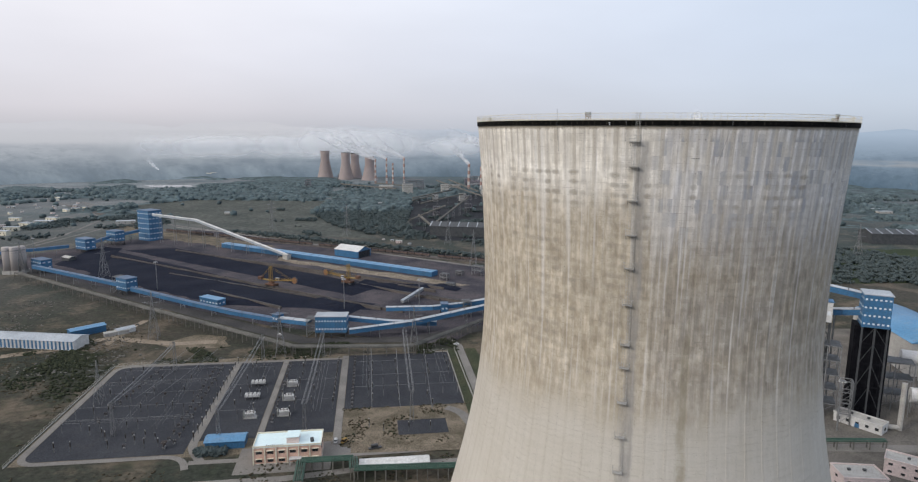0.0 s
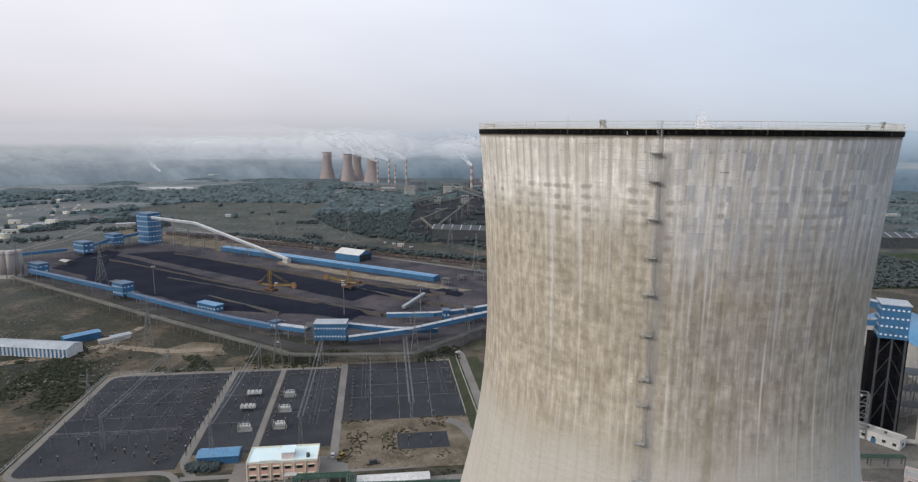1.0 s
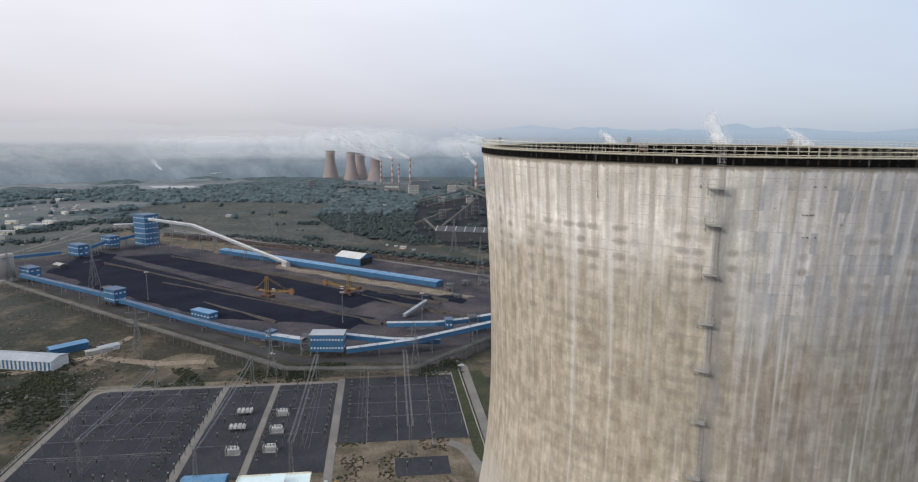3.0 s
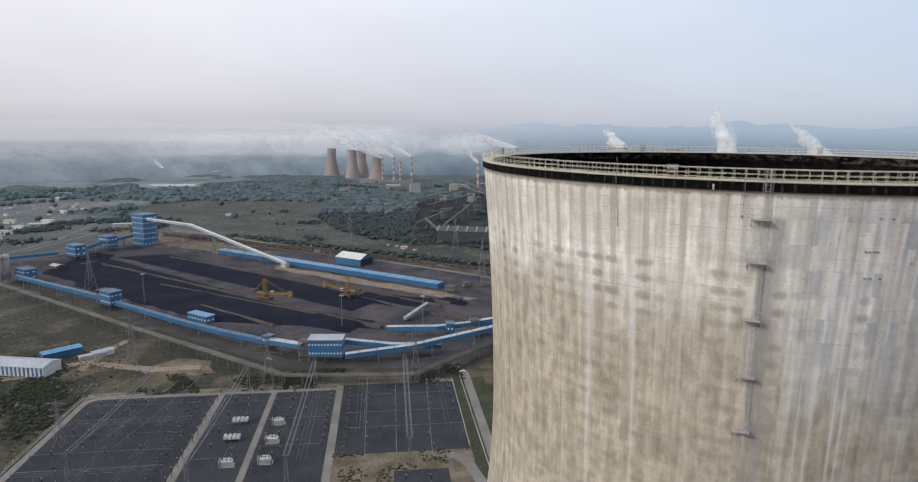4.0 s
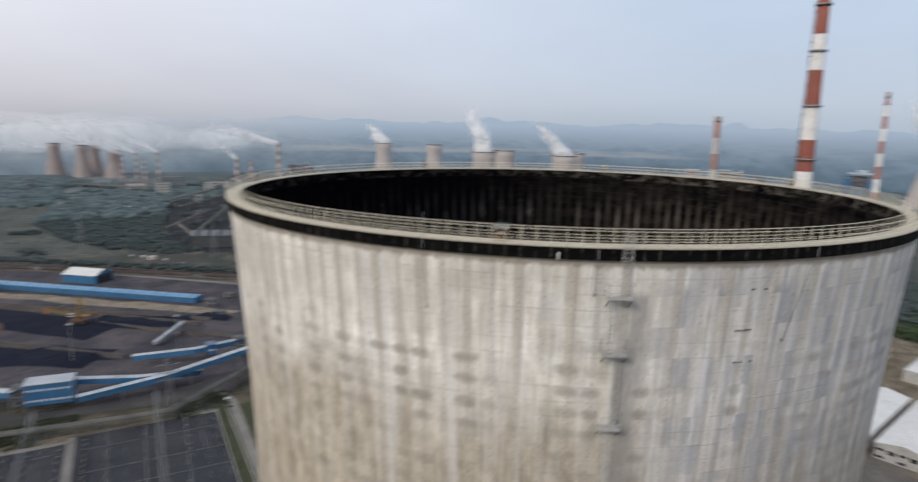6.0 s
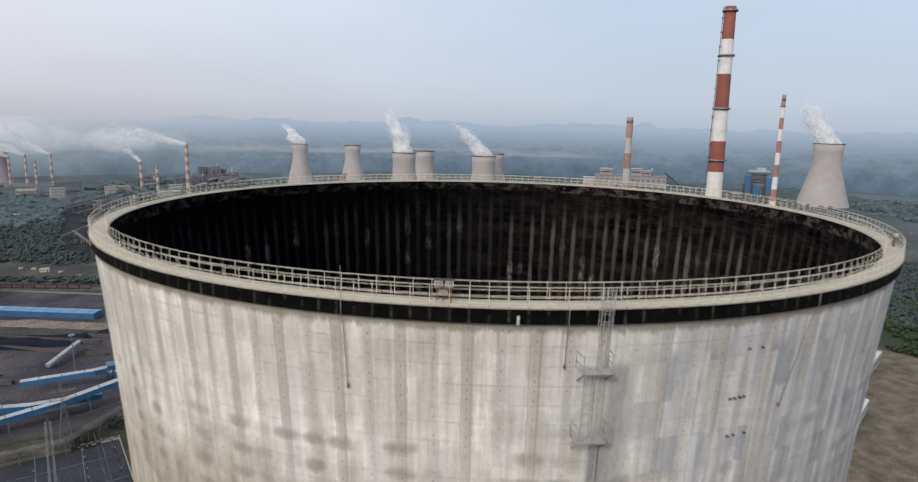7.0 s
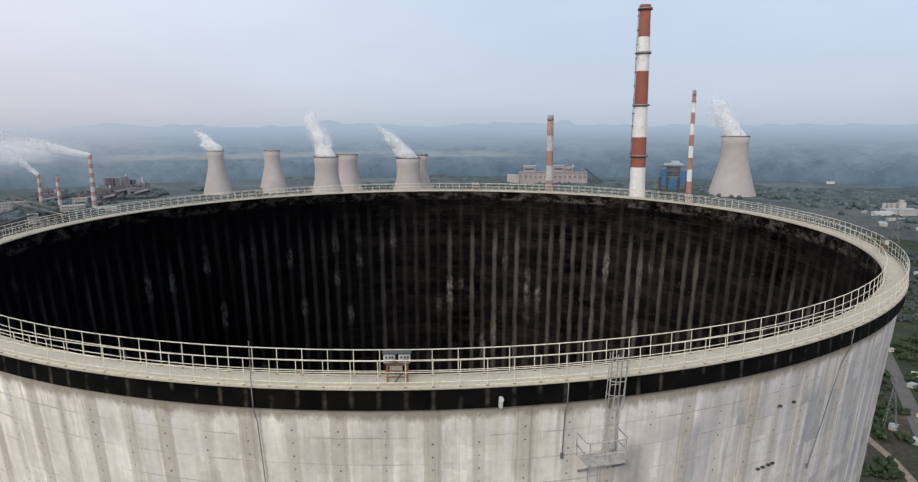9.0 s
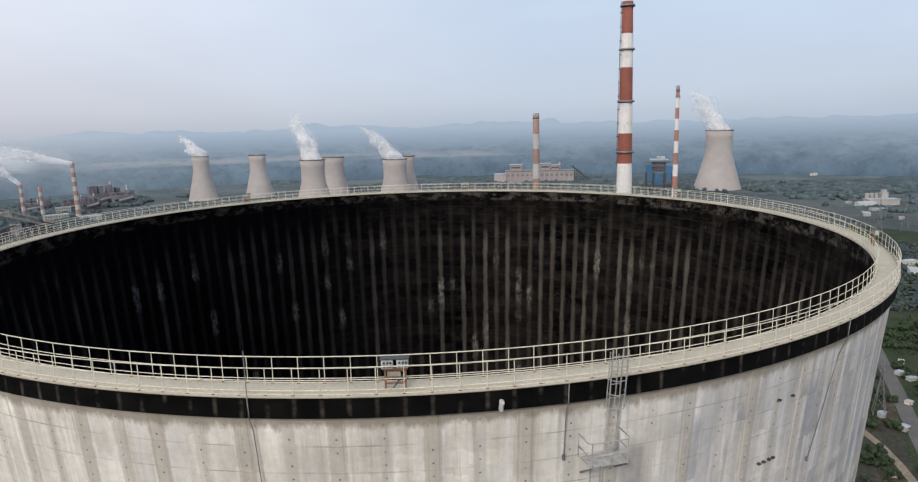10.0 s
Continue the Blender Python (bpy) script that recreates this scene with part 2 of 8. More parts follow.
M_GRASS_EAST = surf("lush_ground", (.028, .043, .024), (.048, .060, .034), .05, .8, .95, 0, .8, (.060, .055, .040), grit=1.0)
# ---- the cooling tower ----
RIM_Z, RIM_R = 167.1, 40.0
RIBS = 65
RIB0 = radians(238.9 - 43 * 360 / 65)          # where the first rib stands
OUT = [(8.0, 66.0), (25, 60.6), (45, 54.3), (62, 49.4), (72, 46.7), (80, 44.6), (90, 42.1), (100, 40.05), (107, 38.95), (115, 38.1),
       (121, 37.75), (127, 37.6), (134, 37.7), (141, 37.95), (148, 38.3), (155, 38.78), (161, 39.25), (166.1, 39.72)]


def shell_r(z):
    zs = [p[0] for p in OUT]
    return float(np.interp(z, zs, [p[1] for p in OUT]))


def smooth_r(z):
    """The shell's outer radius, rounded off between the given heights."""
    return sum(shell_r(min(max(z + d, 8.0), 166.1)) for d in (-4, -2, 0, 2, 4)) / 5 if 12 < z < 162 else shell_r(z)


def ribbed_shell(z_list, radius, inward, rib=0.03, wide=.27, narrow=0.0):
    """A ribbed skin of revolution with (arc, height) in metres as its UV."""
    prof = []
    step = 2 * math.pi / RIBS
    for k in range(RIBS):
        a = RIB0 + k * step
        for off, out in ((-wide / 40, 0.0), (-wide * .78 / 40, rib), (wide * .78 / 40, rib), (wide / 40, 0.0), (step * .46, 0.0), (step * .54, 0.0)):
            prof.append((a + off, out))
    n = len(prof)
    verts, faces, uvs = [], [], []
    for z in z_list:
        r0 = radius(z)
        for a, out in prof:
            r = r0 + (-out if inward else out)
            verts.append((r * math.cos(a), r * math.sin(a), z))
    for i in range(len(z_list) - 1):
        for k in range(n):
            k2 = (k + 1) % n
            q = (i * n + k, i * n + k2, (i + 1) * n + k2, (i + 1) * n + k)
            a0 = (prof[k][0] - RIB0) * 40
            a1 = (prof[k2][0] - RIB0 + (2 * math.pi if k2 == 0 else 0)) * 40
            u = [(a0, z_list[i]), (a1, z_list[i]), (a1, z_list[i + 1]), (a0, z_list[i + 1])]
            if inward:
                q, u = q[::-1], u[::-1]
            faces.append(q)
            uvs.extend(u)
    me = bpy.data.meshes.new("shell")
    me.from_pydata(verts, [], faces)
    lay = me.uv_layers.new(name="arc")
    lay.data.foreach_set("uv", np.array(uvs, dtype=np.float32).ravel())
    return me


def shell_material():
    m, n, l, b = tree_of("streaked_shell_concrete")
    uv = n.new("ShaderNodeUVMap")
    uv.uv_map = "arc"
    vec = uv.outputs[0]
    sep = n.new("ShaderNodeSeparateXYZ")
    l.new(vec, sep.inputs[0])
    u, v = sep.outputs["X"], sep.outputs["Y"]
    pitch = 2 * math.pi * 40 / RIBS
    mul = lambda a, c: maths(n, l, 'MULTIPLY', a, c)
    # three broad zones of the pour: smooth grey foot, beige waist, pale crown
    wob = maths(n, l, 'ADD', v, mul(maths(n, l, 'SUBTRACT', noise_node(n, l, vec, .09, 4), .5), 14))
    crown = span(n, l, wob, 149, 158, 0, 1, True)
    waist = span(n, l, wob, 108, 122, 0, 1, True)
    col = mixed(n, l, waist, (.51, .482, .43), (.56, .508, .42))
    col = mixed(n, l, crown, col, (.88, .855, .80))
    # beyond the ladder the shell is cooler, more patchy and darker low down
    side = mul(span(n, l, u, 174, 181, 0, 1, True), span(n, l, u, 246, 226, 0, 1, True))
    col = mixed(n, l, mul(mul(side, waist), span(n, l, v, 122, 152, .12, .5)), col, (.56, .535, .50))
    col = mixed(n, l, mul(mul(side, waist), span(n, l, wob, 153, 146, 0, .8)), col, (.37, .338, .295))
    broad = span(n, l, noise_node(n, l, vec, .07, 5, .6), .40, .64)
    col = mixed(n, l, mul(broad, span(n, l, crown, 0, 1, .35, .1)), col, (.42, .385, .325))
    # formwork panels, each with its own shade
    wu = maths(n, l, 'ADD', u, mul(maths(n, l, 'SUBTRACT', noise_node(n, l, vec, 1.0, 4, .6, (.9, .3, 9)), .5), .7))
    wv = maths(n, l, 'ADD', v, mul(maths(n, l, 'SUBTRACT', noise_node(n, l, vec, 1.0, 4, .6, (.9, .9, 19)), .5), 1.1))
    cell = maths(n, l, 'FLOOR', mul(maths(n, l, 'ADD', wu, pitch * .125), 4 / pitch))
    jit = n.new("ShaderNodeTexWhiteNoise")
    jit.noise_dimensions = '1D'
    l.new(cell, jit.inputs["W"])
    lift = maths(n, l, 'FLOOR', maths(n, l, 'ADD', maths(n, l, 'DIVIDE', wv, 2.44), mul(jit.outputs["Value"], 5)))
    cmb = n.new("ShaderNodeCombineXYZ")
    l.new(cell, cmb.inputs[0])
    l.new(lift, cmb.inputs[1])
    wn1 = n.new("ShaderNodeTexWhiteNoise")
    wn1.noise_dimensions = '2D'
    l.new(cmb.outputs[0], wn1.inputs["Vector"])
    amp = maths(n, l, 'ADD', mul(waist, .50), mul(mul(side, waist), .42))
    col = mixed(n, l, amp, col, mixed(n, l, wn1.outputs["Value"], (.76, .755, .75), (1.12, 1.12, 1.115)), 'MULTIPLY')
    slim = maths(n, l, 'FLOOR', mul(wu, 9 / pitch))
    short = maths(n, l, 'FLOOR', maths(n, l, 'ADD', maths(n, l, 'DIVIDE', wv, 1.83), mul(slim, .37)))
    cs = n.new("ShaderNodeCombineXYZ")
    l.new(slim, cs.inputs[0])
    l.new(short, cs.inputs[1])
    wn2 = n.new("ShaderNodeTexWhiteNoise")
    wn2.noise_dimensions = '2D'
    l.new(cs.outputs[0], wn2.inputs["Vector"])
    col = mixed(n, l, amp, col, mixed(n, l, wn2.outputs["Value"], (.84, .84, .84), (1.10, 1.10, 1.10)), 'MULTIPLY')
    # whole lifts that were poured lighter or darker, with soft ragged edges
    ragged = maths(n, l, 'ADD', v, mul(noise_node(n, l, vec, .5, 5, .65), 2.2))
    tier = n.new("ShaderNodeTexWhiteNoise")
    tier.noise_dimensions = '1D'
    l.new(maths(n, l, 'FLOOR', maths(n, l, 'DIVIDE', ragged, 4.88)), tier.inputs["W"])
    col = mixed(n, l, mul(waist, .6), col, mixed(n, l, tier.outputs["Value"], (.82, .81, .79), (1.12, 1.12, 1.12)), 'MULTIPLY')
    # blocks of two bays, each lift darker or lighter than its neighbours, with crisp lower edges
    bu = maths(n, l, 'FLOOR', maths(n, l, 'DIVIDE', maths(n, l, 'ADD', u, mul(noise_node(n, l, vec, .8, 3), .8)), pitch * 1.5))
    bv = maths(n, l, 'FLOOR', maths(n, l, 'DIVIDE', maths(n, l, 'ADD', v, mul(noise_node(n, l, vec, .9, 4, .6), .9)), 3.66))
    bc = n.new("ShaderNodeCombineXYZ")
    l.new(bu, bc.inputs[0])
    l.new(bv, bc.inputs[1])
    blk = n.new("ShaderNodeTexWhiteNoise")
    blk.noise_dimensions = '2D'
    l.new(bc.outputs[0], blk.inputs["Vector"])
    col = mixed(n, l, mul(waist, .5), col, mixed(n, l, blk.outputs["Value"], (.80, .79, .775), (1.13, 1.13, 1.13)), 'MULTIPLY')
    # brown weathering in wide clouds round the waist
    brown = span(n, l, noise_node(n, l, vec, 1.0, 5, .62, (.045, .11, 5)), .44, .62)
    belt = mul(span(n, l, v, 104, 116, 0, 1, True), span(n, l, v, 156, 140, 0, 1, True))
    col = mixed(n, l, mul(mul(brown, belt), .38), col, (.39, .335, .25))
    # pale upright runs on both sides of each rib, dull between
    hp = maths(n, l, 'ABSOLUTE', maths(n, l, 'SUBTRACT', maths(n, l, 'FRACT', maths(n, l, 'DIVIDE', maths(n, l, 'ADD', u, mul(noise_node(n, l, vec, 1.0, 3, .6, (.9, .12, 4)), 1.1)), pitch / 2)), .5))
    hp = span(n, l, hp, .10, .36, 0, 1, True)
    own_ = span(n, l, noise_node(n, l, vec, 1.0, 3, .6, (.35, .05, 14)), .38, .62)
    col = mixed(n, l, mul(mul(waist, own_), span(n, l, crown, 0, 1, .42, .20)), col, mixed(n, l, hp, (.76, .745, .72), (1.15, 1.15, 1.15)), 'MULTIPLY')
    # thin wavy wrinkles where the foot begins
    wr = maths(n, l, 'SINE', mul(maths(n, l, 'ADD', v, mul(noise_node(n, l, vec, .10, 3), 7)), 2 * math.pi / 1.22))
    foot = mul(span(n, l, v, 92, 101, 0, 1, True), span(n, l, v, 116, 109, 0, 1, True))
    col = mixed(n, l, mul(mul(span(n, l, wr, .55, 1), foot), mul(span(n, l, noise_node(n, l, vec, .16, 4, .6), .42, .6), .3)), col, (.33, .30, .255))
    # cloudy blotches of the bare concrete, at two sizes, weaker in the crown
    calm = mul(waist, span(n, l, crown, 0, 1, 1, .5))
    cl = noise_node(n, l, vec, 1.0, 5, .62, (.6, .34, 1))
    col = mixed(n, l, mul(calm, .85), col, mixed(n, l, span(n, l, cl, .40, .60), (.76, .73, .68), (1.12, 1.12, 1.12)), 'MULTIPLY')
    cl2 = noise_node(n, l, vec, 1.0, 4, .6, (1.25, .10, 31))
    col = mixed(n, l, mul(calm, .22), col, mixed(n, l, span(n, l, cl2, .38, .62), (.74, .72, .69), (1.17, 1.17, 1.18)), 'MULTIPLY')
    # narrow boards beyond the ladder turn white and blue-grey by turns
    board = maths(n, l, 'FRACT', mul(maths(n, l, 'ADD', u, mul(noise_node(n, l, vec, .22, 2), 1.5)), 2 / pitch))
    alt = span(n, l, maths(n, l, 'ABSOLUTE', maths(n, l, 'SUBTRACT', board, .5)), .17, .30, 0, 1, True)
    where = mul(mul(side, span(n, l, v, 142, 157, .12, 1)), span(n, l, noise_node(n, l, vec, 1.0, 3, .5, (.2, .11, 17)), .35, .52))
    col = mixed(n, l, mul(mul(alt, where), .70), col, (.415, .415, .435))
    col = mixed(n, l, mul(mul(maths(n, l, 'SUBTRACT', 1, alt), where), .55), col, (.83, .825, .835))
    # rain streaks: broad, narrow and chalky
    s_amp = maths(n, l, 'ADD', .22, mul(waist, .58))
    st = span(n, l, noise_node(n, l, vec, 1.0, 4, .55, (1.05, .016, 1)), .48, .62)
    col = mixed(n, l, mul(mul(st, s_amp), span(n, l, crown, 0, 1, .28, .30)), col, (.30, .265, .21))
    st2 = span(n, l, noise_node(n, l, vec, 1.0, 3, .6, (3.4, .045, 2)), .52, .70)
    col = mixed(n, l, mul(mul(st2, s_amp), .25), col, (.27, .25, .22))
    wht = span(n, l, noise_node(n, l, vec, 1.0, 3, .55, (.95, .016, 7.3)), .55, .65)
    col = mixed(n, l, mul(mul(wht, waist), .55), col, (.68, .67, .65))
    # fine upright stripes, strongest beyond the ladder and high up
    fine_s = noise_node(n, l, vec, 1.0, 4, .6, (1.5, .03, 53))
    f_amp = mul(waist, maths(n, l, 'ADD', .14, mul(side, .30)))
    col = mixed(n, l, f_amp, col, mixed(n, l, span(n, l, fine_s, .40, .60), (.72, .71, .695), (1.22, 1.22, 1.225)), 'MULTIPLY')
    cool = span(n, l, noise_node(n, l, vec, 1.0, 3, .5, (.85, .075, 11)), .475, .545)
    col = mixed(n, l, mul(mul(cool, mul(side, span(n, l, v, 140, 152, .06, 1))), .34), col, (.42, .425, .45))
    pale = span(n, l, noise_node(n, l, vec, 1.0, 3, .5, (1.0, .05, 23)), .53, .60)
    col = mixed(n, l, mul(mul(pale, mul(maths(n, l, 'ADD', mul(side, .6), .4), span(n, l, v, 138, 156))), .46), col, (.80, .795, .80))
    # blue-grey boards that end square at the lift joints
    su = maths(n, l, 'ADD', u, mul(maths(n, l, 'SUBTRACT', noise_node(n, l, vec, 1.3, 3), .5), .5))
    sv = maths(n, l, 'ADD', v, mul(maths(n, l, 'SUBTRACT', noise_node(n, l, vec, 1.1, 3), .5), .7))
    cu = mul(maths(n, l, 'FLOOR', mul(su, 5 / pitch)), pitch / 5)
    cv = mul(maths(n, l, 'FLOOR', maths(n, l, 'DIVIDE', sv, 2.44)), 2.44)
    cp = n.new("ShaderNodeCombineXYZ")
    l.new(cu, cp.inputs[0])
    l.new(cv, cp.inputs[1])
    pat = span(n, l, noise_node(n, l, cp.outputs[0], 1.0, 4, .65, (.34, .21, 3.1)), .50, .54)
    pat = mul(mul(pat, maths(n, l, 'ADD', mul(side, .95), .12)), mul(span(n, l, v, 145, 154, .04, 1), span(n, l, v, 164.5, 163.6)))
    slat = n.new("ShaderNodeTexWhiteNoise")
    slat.noise_dimensions = '2D'
    l.new(cp.outputs[0], slat.inputs["Vector"])
    pat = mul(pat, span(n, l, slat.outputs["Value"], .2, .6, .1, 1))
    col = mixed(n, l, mul(pat, .9), col, (.34, .35, .375))
    # the whitewash of the crown has flaked off with ragged upright edges
    flake = span(n, l, noise_node(n, l, vec, 1.0, 5, .62, (1.0, .20, 61)), .50, .54)
    col = mixed(n, l, mul(mul(flake, span(n, l, v, 146, 156)), .30), col, (.58, .55, .495))
    # lift joints every 1.22 m, weak and broken
    vj = maths(n, l, 'ADD', v, mul(noise_node(n, l, vec, .5, 3), .1))
    joint = maths(n, l, 'LESS_THAN', maths(n, l, 'FRACT', maths(n, l, 'DIVIDE', vj, 1.22)), .05)
    joint = mul(joint, span(n, l, noise_node(n, l, vec, .3, 4, .7), .42, .66))
    col = mixed(n, l, mul(joint, .62), col, (.20, .18, .155))
    band = maths(n, l, 'SINE', mul(v, 2 * math.pi / 2.44))
    col = mixed(n, l, mul(span(n, l, band, .1, 1), mul(span(n, l, noise_node(n, l, vec, .12, 4), .4, .7), .16)), col, (.33, .31, .27))
    # round damp spots, one above the other in each bay, thickest below the crown
    band_ = mul(span(n, l, v, 150.5, 153, 0, 1, True), span(n, l, v, 160.5, 157.5, 0, 1, True))
    stray = mul(span(n, l, noise_node(n, l, vec, .06, 3), .42, .58, .25, .8), mul(span(n, l, v, 118, 128), span(n, l, v, 161, 158)))
    row = maths(n, l, 'MAXIMUM', band_, stray)
    for off, w_, gap, seed in ((.02, .95, 1.83, 0.0), (.52, .7, 1.83, 40.0)):
        ju = maths(n, l, 'ADD', maths(n, l, 'DIVIDE', u, pitch), maths(n, l, 'ADD', mul(maths(n, l, 'SUBTRACT', noise_node(n, l, vec, .45, 2), .5), .16), off + .5))
        jv = maths(n, l, 'DIVIDE', maths(n, l, 'ADD', v, mul(noise_node(n, l, vec, .12, 2), 1.2)), gap)
        uf = mul(maths(n, l, 'SUBTRACT', maths(n, l, 'FRACT', ju), .5), pitch / w_)
        vf = mul(maths(n, l, 'SUBTRACT', maths(n, l, 'FRACT', jv), .5), gap / .46)
        d2 = maths(n, l, 'ADD', maths(n, l, 'POWER', uf, 2), maths(n, l, 'POWER', vf, 2))
        d2 = maths(n, l, 'ADD', d2, mul(maths(n, l, 'SUBTRACT', noise_node(n, l, vec, 1.6, 4, .6), .5), 1.3))
        pick = n.new("ShaderNodeTexWhiteNoise")
        pick.noise_dimensions = '2D'
        cc = n.new("ShaderNodeCombineXYZ")
        l.new(maths(n, l, 'ADD', maths(n, l, 'FLOOR', ju), seed), cc.inputs[0])
        l.new(maths(n, l, 'FLOOR', jv), cc.inputs[1])
        l.new(cc.outputs[0], pick.inputs["Vector"])
        stack = n.new("ShaderNodeTexWhiteNoise")
        stack.noise_dimensions = '1D'
        l.new(maths(n, l, 'ADD', maths(n, l, 'FLOOR', ju), seed + .5), stack.inputs["W"])
        spot = mul(mul(span(n, l, d2, 1.9, -.2, 0, 1, True), span(n, l, pick.outputs["Value"], .05, .6, .25, 1)), span(n, l, stack.outputs["Value"], .25, .7))
        col = mixed(n, l, mul(mul(mul(spot, row), waist), .70), col, (.23, .205, .17))
    # darker ribs
    ph = maths(n, l, 'FRACT', maths(n, l, 'ADD', maths(n, l, 'DIVIDE', u, pitch), .5))
    rib_d = maths(n, l, 'ABSOLUTE', maths(n, l, 'SUBTRACT', ph, .5))
    ribm = span(n, l, maths(n, l, 'ADD', rib_d, mul(maths(n, l, 'SUBTRACT', noise_node(n, l, vec, 1.6, 5, .7), .5), .07)), .104, .088)
    high = span(n, l, v, 153, 162, .3, 1, True)
    col = mixed(n, l, mul(mul(ribm, high), .58), col, (.40, .36, .30))
    half_d = maths(n, l, 'ABSOLUTE', maths(n, l, 'SUBTRACT', maths(n, l, 'FRACT', maths(n, l, 'DIVIDE', u, pitch)), .5))
    halfm = span(n, l, maths(n, l, 'ADD', half_d, mul(maths(n, l, 'SUBTRACT', noise_node(n, l, vec, 1.9, 5, .7), .5), .09)), .085, .05)
    col = mixed(n, l, mul(mul(halfm, high), .42), col, (.44, .415, .375))
    hu = maths(n, l, 'SUBTRACT', maths(n, l, 'FRACT', maths(n, l, 'ADD', maths(n, l, 'DIVIDE', u, pitch / 2), .5)), .5)
    hv = maths(n, l, 'SUBTRACT', maths(n, l, 'FRACT', maths(n, l, 'DIVIDE', v, .61)), .5)
    hd = maths(n, l, 'ADD', maths(n, l, 'POWER', mul(hu, pitch / 2), 2), maths(n, l, 'POWER', mul(hv, .61), 2))
    hole = mul(maths(n, l, 'LESS_THAN', hd, .0022), span(n, l, noise_node(n, l, vec, .9, 2), .40, .52))
    col = mixed(n, l, mul(hole, .75), col, (.07, .065, .06))
    # the damp run beside the ladder and an old one further round
    lad = span(n, l, maths(n, l, 'ABSOLUTE', maths(n, l, 'SUBTRACT', maths(n, l, 'ADD', u, mul(noise_node(n, l, vec, .5, 3), .9)), 175.1)), 1.35, .7, 0, 1, True)
    lad = mul(lad, span(n, l, v, 163.9, 163.2))
    lad = mul(lad, span(n, l, noise_node(n, l, vec, 1.0, 4, .6, (.6, .16, 2)), .34, .58, .45, 1))
    col = mixed(n, l, mul(lad, .74), col, (.255, .245, .235))
    old = span(n, l, maths(n, l, 'ABSOLUTE', maths(n, l, 'SUBTRACT', maths(n, l, 'ADD', u, mul(noise_node(n, l, vec, .25, 4), 2.2)), 185.6)), 1.3, .3, 0, 1, True)
    old = mul(mul(old, span(n, l, v, 132, 124)), span(n, l, noise_node(n, l, vec, 1.0, 4, .6, (.4, .2, 6)), .36, .58, .3, 1))
    col = mixed(n, l, mul(old, .66), col, (.25, .22, .155))
    # the damp edge right below the painted band
    edge = span(n, l, maths(n, l, 'ADD', v, mul(noise_node(n, l, vec, 1.0, 5, .7, (1.3, .5, 1)), 1.35)), 166.05, 166.35)
    col = mixed(n, l, mul(edge, .8), col, (.27, .235, .185))
    drip = span(n, l, noise_node(n, l, vec, 1.0, 4, .6, (2.2, .09, 83)), .56, .64)
    col = mixed(n, l, mul(mul(drip, span(n, l, v, 160.5, 165.5, 0, 1)), .5), col, (.33, .30, .255))
    grain = noise_node(n, l, vec, 3.0, 6, .7)
    col = mixed(n, l, .45, col, mixed(n, l, span(n, l, grain, .3, .7), (.80, .80, .80), (1.17, 1.17, 1.17)), 'MULTIPLY')
    l.new(col, b.inputs["Base Color"])
    b.inputs["Roughness"].default_value = .92
    b.inputs["Specular IOR Level"].default_value = .2
    bp = n.new("ShaderNodeBump")
    bp.inputs["Strength"].default_value, bp.inputs["Distance"].default_value = .35, .06
    hgt_ = maths(n, l, 'SUBTRACT', grain, maths(n, l, 'ADD', mul(joint, .6), hole))
    l.new(hgt_, bp.inputs["Height"])
    l.new(bp.outputs[0], b.inputs["Normal"])
    return m


